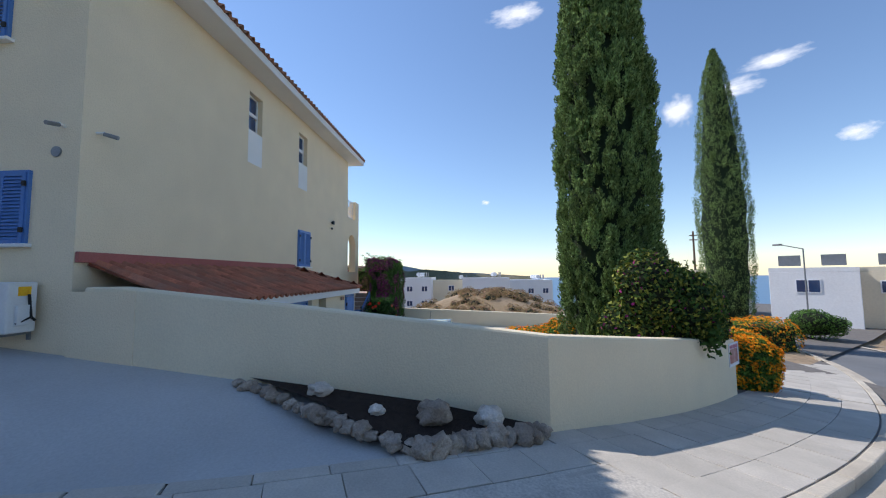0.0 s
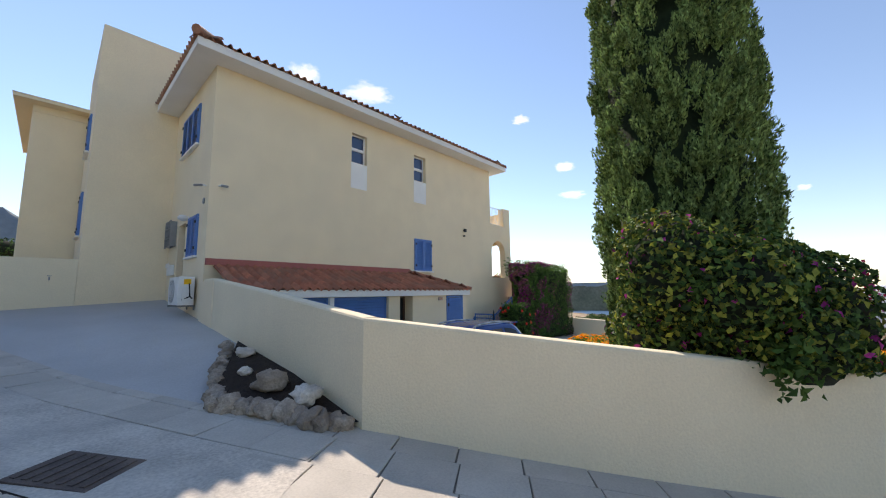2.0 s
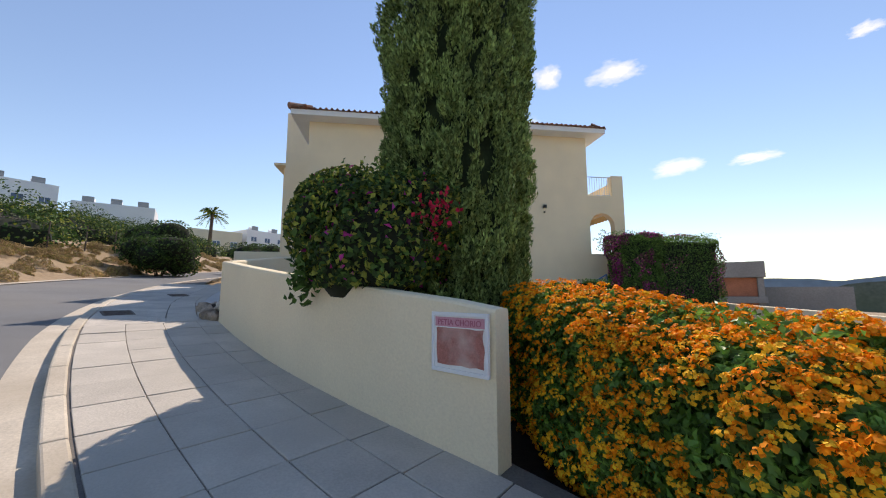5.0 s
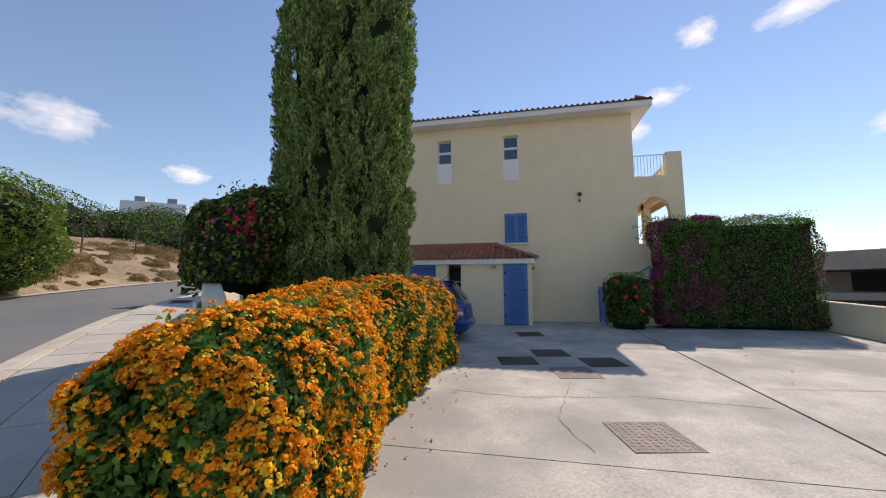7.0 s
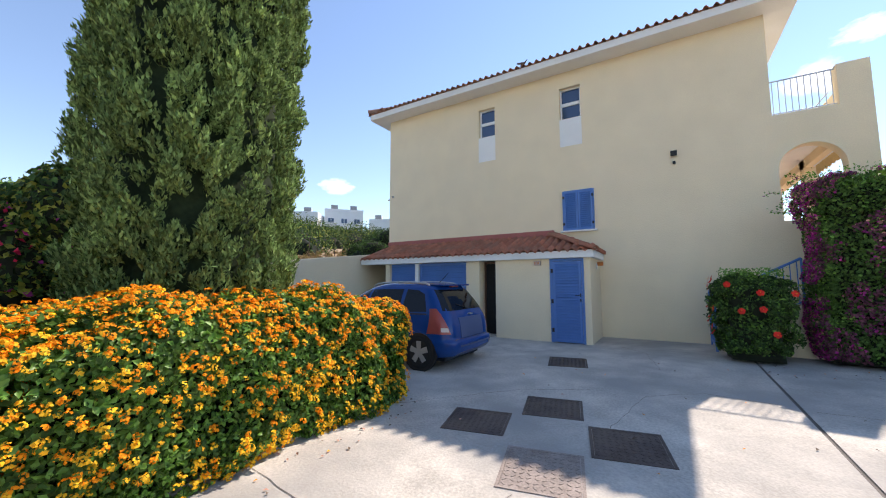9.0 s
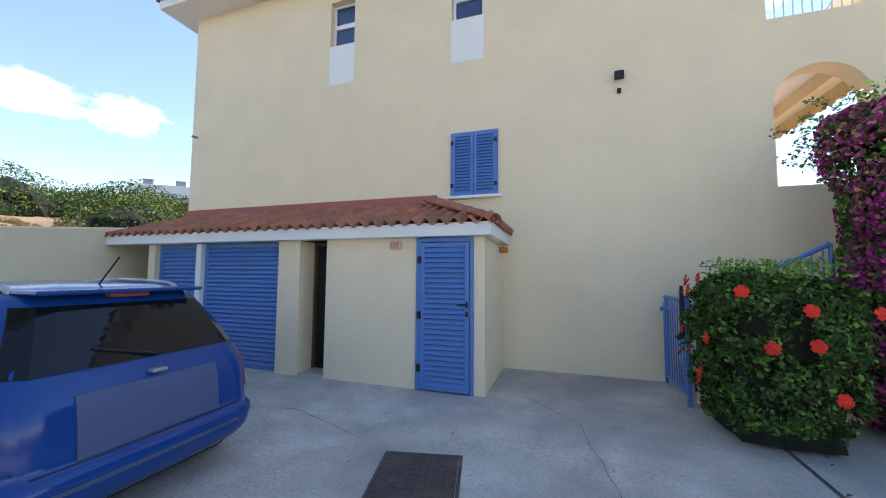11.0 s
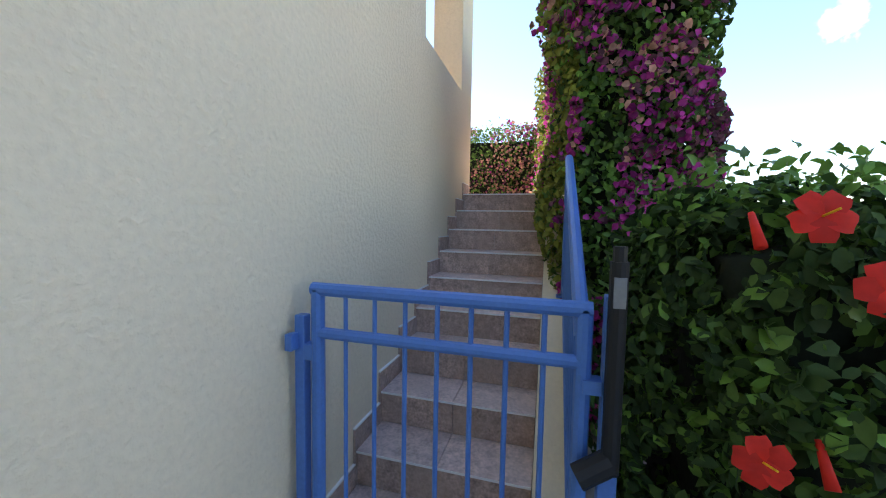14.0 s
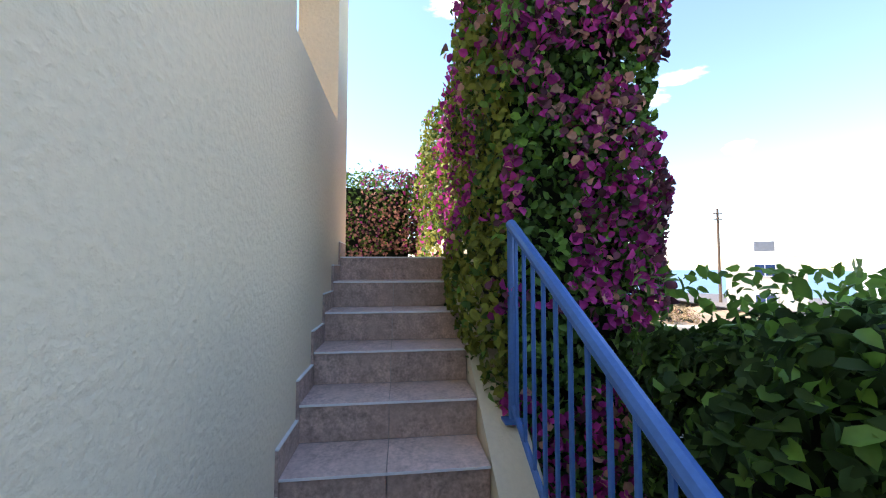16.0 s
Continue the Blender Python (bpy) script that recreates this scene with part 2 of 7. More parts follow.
def wall_mesh(u0, u1, z0, z1, t, holes, tops=None):
    """Boxes that make up an upright wall from u0 to u1 and z0 to z1, t thick, round rectangular holes (u0, u1, z0, z1)."""
    us = sorted({u0, u1, *[h[0] for h in holes], *[h[1] for h in holes]})
    bm = bmesh.new()
    for a, b in zip(us, us[1:]):
        mid = (a + b) / 2
        spans = sorted((h[2], h[3]) for h in holes if h[0] < mid < h[1])
        low = z0
        for s0, s1 in spans:
            if s0 > low:
                add_box(bm, (a, 0, low), (b, t, s0))
            low = s1
        if low < z1:
            add_box(bm, (a, 0, low), (b, t, z1))
    bmesh.ops.remove_doubles(bm, verts=bm.verts, dist=0.0005)
    inner = [f for f in bm.faces if any(g is not f and len(set(g.verts) & set(f.verts)) == 4 for e in f.edges for g in e.link_faces)]
    bmesh.ops.delete(bm, geom=inner, context="FACES")
    return bm


# ---- the lie of the land ----
KX, KY = -6.492, -6.343
UX, UY = 0.638, -0.770
NX, NY = -0.770, -0.638
ROAD_W = 4.8


def street(s, l):
    """The plan place s metres down the street and l metres out from the boundary wall."""
    return KX + UX * s + NX * l, KY + UY * s + NY * l


def street_coords(x, y):
    return UX * (x - KX) + UY * (y - KY), NX * (x - KX) + NY * (y - KY)


def fall(s):
    """The height of the pavement along the street."""
    return np.interp(s, [-120, -60, -25, -8, 0, 8.5, 13, 30, 90], [9.5, 5.6, 2.75, 1.36, 0.724, -0.305, -0.55, -1.5, -3.2])


def kerb_line(s):
    d = np.abs(np.asarray(s, float) - 3.9)
    return 2.08 - np.where(d < 20, 0.0155 * d * d, 6.2 + 0.62 * (d - 20))


def pave_in(s):
    d = np.maximum(3.9 - np.asarray(s, float), 0)
    return np.where(d < 20, -0.0105 * d * d, -4.2 - 0.5 * (d - 20))


def row_line(s):
    """The middle of the single row of slabs before the upper drive."""
    return np.interp(s, [-16, -11, -6.17, -4.47, -3.41, -2.03, -1.19, 0.2], [-5.3, -3.25, -1.22, -0.54, -0.19, 0.135, 0.32, 0.6])


def drive_z(y):
    return -0.035 * np.maximum(-1.55 - np.asarray(y, float), 0)


def upper_z(x, y):
    return 1.58 + 0.115 * y + 0.06 * (x + 6.5)


def bump2(x, y, cx, cy, rx, ry):
    return np.exp(-((x - cx) / rx) ** 2 - ((y - cy) / ry) ** 2)


def land(x, y):
    """The height of the open ground."""
    x, y = np.asarray(x, float), np.asarray(y, float)
    s, l = street_coords(x, y)
    out = l - kerb_line(s) - ROAD_W
    up = np.clip(1 - (s + 5) / 18, 0, 1)
    far = fall(s) - 0.22 + up * (np.clip(out, 0, 5) * 0.3 + np.clip(out - 5, 0, 110) * 0.075)
    yard = np.where(x < -6.3, np.minimum(fall(s), upper_z(x, y)) - 0.25, -0.75)
    east = -0.75 - np.clip(x - 9.6, 0, 60) * 0.075 - np.clip(x - 70, 0, 600) * 0.03 - np.clip(x - 90, 0, 400) * 0.1 * np.clip(-y / 40, 0, 1) + 2.9 * bump2(x, y, 24, -7, 9, 7)
    north = np.clip(y - 12, 0, 80) * 0.02
    near = np.where(x > 9.6, east, yard + north)
    z = np.where(l > kerb_line(s) + 0.0, far, near)
    z = z - np.clip(s - 60, 0, 500) * 0.14
    return z


xs = np.concatenate([-np.geomspace(900, 32, 26), np.linspace(-31, 31, 125), np.geomspace(32, 900, 26)])
gx, gy = np.meshgrid(xs, xs, indexing="ij")
gz = land(gx, gy)
rough = np.array([noise.noise((a * 0.35, b * 0.35, 0)) + 0.5 * noise.noise((a * 1.1, b * 1.1, 3)) for a, b in zip(gx.ravel(), gy.ravel())]).reshape(gx.shape)
ss, ll = street_coords(gx, gy)
wild = (ll > kerb_line(ss) + ROAD_W + 0.5) | (gx > 11)
gz = gz + np.where(wild, rough * 0.22, 0)
n_ = len(xs)
faces = [(i * n_ + j, (i + 1) * n_ + j, (i + 1) * n_ + j + 1, i * n_ + j + 1) for i in range(n_ - 1) for j in range(n_ - 1)]
tagged(obj("ground", np.stack([gx, gy, gz], -1).reshape(-1, 3), faces, M["earth"], smooth=True), "dry sandy ground with sparse straw", "ground", kind="structure")
tagged(obj("water", [(-4500, -4500, -34), (4500, -4500, -34), (4500, 4500, -34), (-4500, 4500, -34)], [(0, 1, 2, 3)], M["sea"]), "distant blue sea below the coast", "sea", kind="structure")


def strip(name, s_list, l_in, l_out, lift, mat, label, category, n_across=4, thick=0.0):
    verts, faces = [], []
    for s in s_list:
        a, b = float(l_in(s)), float(l_out(s))
        for k in range(n_across + 1):
            l = a + (b - a) * k / n_across
            x, y = street(s, l)
            verts.append((x, y, float(fall(s)) + lift))
    w = n_across + 1
    for i in range(len(s_list) - 1):
        for k in range(n_across):
            faces.append((i * w + k, i * w + k + 1, (i + 1) * w + k + 1, (i + 1) * w + k))
    return tagged(obj(name, verts, faces, mat, smooth=True), label, category, kind="structure")


S_LONG = np.concatenate([np.linspace(-70, -20, 26), np.linspace(-19, 24, 87), np.linspace(25, 80, 30)])
strip("road", S_LONG, lambda s: kerb_line(s) + 0.1, lambda s: kerb_line(s) + ROAD_W, -0.115, M["asphalt"], "pale worn grey asphalt road", "road", 6)
strip("pavement", S_LONG, lambda s: pave_in(s) - 0.25, lambda s: kerb_line(s) + 0.02, -0.012, M["joint"], "pavement of pale concrete slabs with dark joints", "pavement")
strip("trim_gutter", S_LONG, lambda s: kerb_line(s) + 0.16, lambda s: kerb_line(s) + 0.5, -0.108, M["kerb"], "pale concrete gutter band along the kerb", "gutter", 1)
strip("trim_verge", S_LONG, lambda s: kerb_line(s) + ROAD_W - 0.2, lambda s: kerb_line(s) + ROAD_W + 0.15, -0.085, M["kerb"], "pale concrete edge strip across the road", "kerb", 1)
strip("pavement_apron", np.linspace(-11, -0.2, 34), lambda s: row_line(s) + 0.27, lambda s: kerb_line(s) + 0.0, 0.006, M["concrete"], "plain pale concrete crossing before the upper drive", "pavement")

# upper drive
cols = np.linspace(-10.9, -6.46, 30)
sl = np.linspace(-0.2, -16, 120)
px_, py_ = street(sl, row_line(sl) - 0.44)
y_low = np.interp(cols, px_[::-1], py_[::-1])
verts, faces = [], []
for x, y0 in zip(cols, y_low):
    for k in range(13):
        y = y0 + (3.95 - y0) * k / 12
        s, l = street_coords(x, y0)
        z = (1 - min(k / 4, 1)) * (float(fall(s)) + 0.008) + min(k / 4, 1) * upper_z(x, y)
        verts.append((x, y, z))
for i in range(len(cols) - 1):
    for k in range(12):
        faces.append((i * 13 + k, (i + 1) * 13 + k, (i + 1) * 13 + k + 1, i * 13 + k + 1))
tagged(obj("pavement_upper_drive", verts, faces, M["drive_concrete"], smooth=True), "smooth grey concrete upper driveway sloping to the house", "driveway", kind="structure")

# lower drive, four bays with joints
drive = tagged(new("pavement_lower_drive"), "pale weathered concrete lower driveway with straight joints", "driveway", kind="structure")
for x0, x1, y0, y1 in ((-6.4, 3.86, -10.6, -0.0), (3.9, 9.25, -10.6, -0.0), (-1.9, 3.86, -14.2, -10.612), (3.9, 9.25, -16.6, -10.612)):
    nx_, ny_ = 14, 14
    verts, faces = [], []
    for i in range(nx_ + 1):
        for j in range(ny_ + 1):
            x, y = x0 + (x1 - x0) * i / nx_, y0 + (y1 - y0) * j / ny_
            if y0 < -12 and j == 0:
                s_edge = np.linspace(4, 24, 60)
                ex, ey = street(s_edge, pave_in(s_edge) + 0.0)
                y = max(y0, float(np.interp(x, ex, ey)))
            verts.append((x, y, float(drive_z(y))))
    for i in range(nx_):
        for j in range(ny_):
            faces.append((i * 15 + j, (i + 1) * 15 + j, (i + 1) * 15 + j + 1, i * 15 + j + 1))
    obj("concrete_bay", verts, faces, M["concrete"], drive)
verts, faces = [], []
for i, y in enumerate(np.linspace(-16.6, 0, 12)):
    verts += [(-1.9 if y < -10.7 else -6.4, y, float(drive_z(y)) - 0.012), (9.3, y, float(drive_z(y)) - 0.012)]
    if i:
        faces.append((2 * i - 2, 2 * i - 1, 2 * i + 1, 2 * i))
obj("joint_filling", verts, faces, M["joint"], drive)

# ---- boundary walls ----
def coped_wall(name, pts, thick, label, mat, side=1):
    """A wall along plan points with (x, y, base, top), rounded at its top edge."""
    verts, faces = [], []
    n = len(pts)
    for i, (x, y, z0, z1) in enumerate(pts):
        a, b = pts[max(i - 1, 0)], pts[min(i + 1, n - 1)]
        tx, ty = b[0] - a[0], b[1] - a[1]
        d = math.hypot(tx, ty)
        ox, oy = -ty / d * side, tx / d * side
        prof = [(0, z0), (0, z1 - 0.03), (0.012, z1 - 0.008), (0.035, z1), (thick - 0.035, z1), (thick - 0.012, z1 - 0.008), (thick, z1 - 0.03), (thick, z0)]
        verts += [(x + ox * o, y + oy * o, z) for o, z in prof]
    for i in range(n - 1):
        for k in range(7):
            faces.append((i * 8 + k, i * 8 + k + 1, (i + 1) * 8 + k + 1, (i + 1) * 8 + k))
    faces += [tuple(range(7, -1, -1)), tuple(range((n - 1) * 8, n * 8))]
    ob = obj(name, verts, faces, mat)
    return tagged(ob, label, "wall", kind="structure")


pts = []
for k in range(13):
    y = -0.25 - (6.343 - 0.25) * k / 12
    pts.append((KX - 0.0, y, -0.8, float(np.interp(-y, [0, 0.95, 1.0, 3.35, 6.343], [2.5, 2.5, 2.47, 2.22, 1.87]))))
coped_wall("wall_drive", pts, 0.2, "cream rendered boundary wall beside the upper drive", M["stucco_wall"], 1)
pts = []
for k in range(17):
    s = 6.26 * k / 16
    x, y = street(s, 0.22 * math.sin(math.pi * k / 16))
    pts.append((x, y, -0.8, 1.87 - 0.70 * k / 16 - (0.02 if k == 16 else 0)))
coped_wall("wall_street", pts, 0.22, "cream rendered boundary wall stepping down the street", M["stucco_wall"], 1)
coped_wall("wall_east", [(9.2, -0.6 - 0.9 * k, -1.2, 0.89 - 0.045 * 0.9 * k) for k in range(14)], 0.2, "low cream parapet wall along the driveway", M["stucco_wall"], 1)

tagged(part("trim_wall_panel", boxes(((-6.502, -0.98, 1.3), (-6.4921, -0.02, 2.44))), M["stucco"]), "smooth pale rendered panel at the house end of the wall", "panel", kind="structure")

# ---- the house ----
XL, XR, EAVE = -6.45, 4.8, 7.75
wall = part("wall_side", wall_mesh(XL, XR, -0.9, EAVE + 0.1, 0.26, [(-2.62, -2.04, 6.3, 7.27), (0.05, 0.65, 6.3, 7.27), (0.07, 0.91, 2.93, 4.1)]), M["stucco"])
tagged(wall, "tall cream stucco side wall of the house", "wall", kind="structure")
m_end = Matrix.Translation((XL, 0.26, 0)) @ Matrix.Rotation(radians(90), 4, "Z") @ Matrix.Scale(-1, 4, (0, 1, 0))
bm = wall_mesh(0.0, 3.64, -0.9, EAVE + 0.1, 0.26, [(0.95, 2.6, 6.05, 7.2), (0.45, 1.28, 3.08, 4.13), (1.72, 2.5, 1.7, 4.1)])
bmesh.ops.transform(bm, matrix=m_end, verts=bm.verts)
tagged(part("wall_end", bm, M["stucco"]), "cream stucco end wall with the entrance", "wall", kind="structure")
tagged(part("wall_tower", boxes(((-8.35, 3.9, 0.5), (-3.0, 8.2, 9.92))), M["stucco"]), "taller cream stucco block of the house", "wall", kind="structure")
tagged(part("wall_low", boxes(((-10.4, 3.9, 0.5), (-8.352, 4.1, 3.13)), bevel=0.015), M["stucco_wall"]), "low cream wall closing the upper drive", "wall", kind="structure")
tagged(part("wall_rear", boxes(((XL, 9.3, -0.9), (XR, 9.56, 7.85)), ((XR - 0.26, 0.262, 1.6), (XR, 9.298, 7.85)))
            , M["stucco"]), "cream stucco rear and veranda walls of the house", "wall", kind="structure")
# added near-black sheet, so window and shutter gaps look like unlit rooms
tagged(part("wall_inside_shade", boxes(((XL + 0.3, 0.9, -0.9), (XR - 0.3, 1.0, 7.8))), M["dark"]), "added near-black sheet behind the windows, standing for unlit rooms", "wall", kind="structure")
tagged(part("ceiling", boxes(((XL + 0.01, 0.02, EAVE + 0.102), (XR - 0.01, 9.5, EAVE + 0.2))), M["white_plaster"]), "white plastered ceiling slab", "ceiling", kind="structure")

# eaves and main roof
ex0, ex1, ey0, ey1 = -7.0, 5.36, -0.56, 9.9
roof = thing("roof", (0, 0, 0), "hipped roof of weathered terracotta tiles with white soffit", "roof", kind="structure")
part("soffit", boxes(((ex0 + 0.02, ey0 + 0.02, EAVE), (ex1 - 0.02, -0.001, EAVE + 0.1)), ((ex0 + 0.02, 0.0, EAVE), (XL - 0.001, 3.898, EAVE + 0.1)), ((XR + 0.001, 0.0, EAVE), (ex1 - 0.02, ey1 - 0.02, EAVE + 0.1))), M["white_plaster"], roof)
part("fascia", boxes(((ex0, ey0, EAVE), (ex1, ey0 + 0.019, EAVE + 0.2)), ((ex0, ey0 + 0.02, EAVE), (ex0 + 0.019, 3.898, EAVE + 0.2)), ((ex1 - 0.019, ey0 + 0.02, EAVE), (ex1, ey1, EAVE + 0.2)), bevel=0.004), M["white_plaster"], roof, "white plaster fascia")


def barrel(length, r0, r1, thick=0.014, n=7):
    """A half-round clay tile along +y, lying with its hollow down."""
    verts, faces = [], []
    for y, r in ((0, r0), (length, r1)):
        for rr in (r, r - thick):
            for k in range(n + 1):
                a = math.pi * k / n
                verts.append((rr * math.cos(a), y, rr * math.sin(a)))
    w = n + 1
    for k in range(n):
        faces.append((k, k + 1, 2 * w + k + 1, 2 * w + k))
        faces.append((w + k + 1, w + k, 3 * w + k, 3 * w + k + 1))
        faces.append((k + 1, k, w + k, w + k + 1))
    return verts, faces


def tile_mesh(name, mat, length=0.42, r0=0.1, r1=0.08):
    v, f = barrel(length, r0, r1)
    me = bpy.data.meshes.new(name)
    me.from_pydata(v, [], f)
    me.materials.append(mat)
    me.polygons.foreach_set("use_smooth", [True] * len(f))
    return me


def wave_tile(name, mat, length, width, amp, thick=0.016, n=10):
    """A roll-and-pan clay tile along +y, its wave one width long."""
    v, f = [], []
    for y, lift in ((0, 0.0), (length, -0.012)):
        for t_ in (0, -thick):
            for k in range(n + 1):
                u = k / n
                v.append(((u - 0.5) * width, y, amp * math.cos(2 * math.pi * (u - 0.5)) + lift + t_))
    w = n + 1
    for k in range(n):
        f += [(k, k + 1, 2 * w + k + 1, 2 * w + k), (w + k + 1, w + k, 3 * w + k, 3 * w + k + 1), (k + 1, k, w + k, w + k + 1)]
    me = bpy.data.meshes.new(name)
    me.from_pydata(v, [], f)
    me.materials.append(mat)
    me.polygons.foreach_set("use_smooth", [True] * len(f))
    return me


def lay(me, name, parent, m):
    ob = new(name, me)
    ob.parent = parent
    ob.matrix_basis = m
    return ob


rng = random.Random(4)
eave_tile = wave_tile("eave_tile", M["tile_roof"], 0.6, 0.206, 0.05)
pitch = radians(20)
z_t = EAVE + 0.235
for k in range(61):
    x = ex0 + 0.03 + k * 0.2045
    lay(eave_tile, "roof_tile", roof, Matrix.Translation((x, ey0 - 0.06, z_t + rng.uniform(-0.006, 0.006))) @ Matrix.Rotation(pitch, 4, "X"))
for k in range(22):
    y = ey0 + 0.12 + k * 0.2045
    lay(eave_tile, "roof_tile", roof, Matrix.Translation((ex0 - 0.06, y, z_t + rng.uniform(-0.006, 0.006))) @ Matrix.Rotation(radians(-90), 4, "Z") @ Matrix.Rotation(pitch, 4, "X"))
for k in range(45):
    y = ey0 + 0.12 + k * 0.2045
    lay(eave_tile, "roof_tile", roof, Matrix.Translation((ex1 + 0.06, y, z_t + rng.uniform(-0.006, 0.006))) @ Matrix.Rotation(radians(90), 4, "Z") @ Matrix.Rotation(pitch, 4, "X"))
rise = 5.2 * math.tan(pitch)
obj("roof_slope", [(ex0, ey0, z_t + 0.01), (ex1, ey0, z_t + 0.01), (ex1, ey1, z_t + 0.01), (ex0, ey1, z_t + 0.01), (-1.8, 4.6, z_t + rise), (0.2, 4.6, z_t + rise)],
    [(0, 1, 5, 4), (1, 2, 5), (2, 3, 4, 5), (3, 0, 4), (3, 2, 1, 0)], M["tile_roof"], roof)
bm = bmesh.new()
add_tube(bm, (ex0 - 0.05, ey0 - 0.05, z_t + 0.06), (ex0 + 0.6, ey0 + 0.6, z_t + 0.34), 0.11, 10, 0.09)
part("hip_tile", bm, M["tile_roof"], roof, smooth=False)
fin = thing("roof_finial", (-1.0, -0.3, z_t + 0.16), "small dark bird-shaped ornament on the eave", "ornament")
bm = bmesh.new()
add_tube(bm, (0, 0, -0.12), (0, 0, 0.12), 0.02, 6)
add_tube(bm, (-0.13, 0, 0.16), (0.1, 0, 0.1), 0.025, 6, 0.05)
add_tube(bm, (0.1, 0, 0.1), (0.2, 0, 0.2), 0.03, 6, 0.01)
part("figure", bm, M["iron"], fin)


# ---- carport lean-to ----
CY = -1.55
for n_, (a, b) in enumerate((((-6.29, CY, -0.3), (-5.301, CY + 0.18, 0.9)), ((-5.3, CY, -0.3), (-5.13, CY + 0.18, 2.06)), ((-2.33, CY, -0.3), (-1.92, CY + 0.5, 2.06)), ((-1.43, CY, -0.3), (0.045, CY + 0.18, 2.06)), ((0.855, CY, -0.3), (1.0, CY + 0.18, 2.06)),
                             ((0.855, CY + 0.181, -0.3), (1.0, -0.001, 2.06)), ((-1.43, CY + 0.181, -0.3), (-1.3, -0.001, 2.06)), ((-2.33, CY + 0.501, -0.3), (-2.2, -0.001, 2.06)))):
    tagged(part("wall_carport_%d" % (n_ + 1), boxes((a, b)), M["stucco"]), "cream rendered wall of the lean-to store", "wall", kind="structure")
tagged(part("wall_carport_posts", boxes(((-4.13, CY + 0.01, -0.3), (-4.01, CY + 0.13, 2.05)), bevel=0.01), M["white_plaster"]), "white post between the louvred panels", "post", kind="structure")
tagged(part("trim_carport", boxes(((-6.29, CY - 0.14, 2.06), (1.11, CY + 0.1, 2.24)), ((0.93, CY + 0.101, 2.06), (1.11, -0.002, 2.24)), bevel=0.01), M["white_plaster"]), "white plaster beam below the lean-to roof", "beam", kind="structure")
tagged(part("ceiling_carport", boxes(((-6.28, CY + 0.102, 2.1), (0.92, -0.003, 2.2))), M["white_plaster"]), "white ceiling of the lean-to", "ceiling", kind="structure")
lean = thing("lean_to_roof", (0, 0, 0), "lean-to roof of red terracotta barrel tiles", "roof", kind="structure")
RZ0, RZ1, RY0 = 2.25, 2.86, CY - 0.19
slope_a = math.atan2(RZ1 - RZ0, -RY0)
obj("roof_deck", [(-6.28, CY - 0.08, RZ0 - 0.008), (1.05, CY - 0.08, RZ0 - 0.008), (1.05, -0.003, RZ0 - 0.008), (-0.26, -0.003, RZ1), (-6.28, -0.003, RZ1), (-6.28, CY - 0.08, RZ0 - 0.03), (1.05, CY - 0.08, RZ0 - 0.03), (1.05, -0.003, RZ0 - 0.03)],
    [(0, 1, 3, 4), (1, 2, 3), (5, 6, 1, 0), (6, 7, 2, 1)], M["tile"], lean)
part("ridge_band", boxes(((-6.44, -0.07, RZ1 - 0.02), (-0.2, -0.004, 2.99)), bevel=0.01), M["red_band"], lean, "dull red plaster flashing")
roof_tile = wave_tile("tile_lean", M["tile"], 0.43, 0.202, 0.042)
hyp = math.hypot(RZ1 - RZ0, RY0)
for k in range(37):
    x = -6.17 + k * 0.2
    for r in range(5):
        d = 0.385 * r
        y = RY0 + d * math.cos(slope_a)
        z = RZ0 + d * math.sin(slope_a)
        if x > -0.26 and (-y) < (x + 0.26) / 1.46 * (-RY0) + 0.08:
            continue
        if d + 0.3 > hyp:
            continue
        lay(roof_tile, "roof_tile", lean, Matrix.Translation((x + rng.uniform(-0.004, 0.004), y, z + 0.008)) @ Matrix.Rotation(slope_a + 0.02, 4, "X") @ Matrix.Rotation(rng.uniform(-0.03, 0.03), 4, "Z"))
slope_b = math.atan2(RZ1 - RZ0, 1.46)
for k in range(8):
    y = RY0 + 0.16 + k * 0.2
    for r in range(4):
        d = 0.385 * r
        x = 1.185 - d * math.cos(slope_b)
        if -y < (x + 0.3) / 1.5 * (-RY0) - 0.0 and x > -0.1:
            lay(roof_tile, "roof_tile", lean, Matrix.Translation((x, y, RZ0 + d * math.sin(slope_b) + 0.012)) @ Matrix.Rotation(radians(90), 4, "Z") @ Matrix.Rotation(slope_b + 0.02, 4, "X"))
hip_tile = tile_mesh("tile_hip", M["tile"], 0.45, 0.09, 0.075)
a0, b0 = Vector((1.17, RY0 + 0.03, RZ0 - 0.01)), Vector((-0.26, 0, RZ1 + 0.03))
part("mortar", boxes(*[((1.085 + 0.012 * math.sin(k * 2.3), RY0 + 0.1 + k * 0.1, RZ0 - 0.012), (1.15 + 0.02 * math.sin(k * 1.7), RY0 + 0.196 + k * 0.1, RZ0 + 0.035 + 0.01 * math.sin(k * 3.1))) for k in range(16)], bevel=0.01), M["concrete"], lean, "rough pale bedding mortar")
hd = (b0 - a0).normalized()
for k in range(6):
    q = hd.to_track_quat("Y", "Z").to_matrix().to_4x4()
    lay(hip_tile, "hip_tile", lean, Matrix.Translation(a0 + hd * 0.38 * k) @ q)


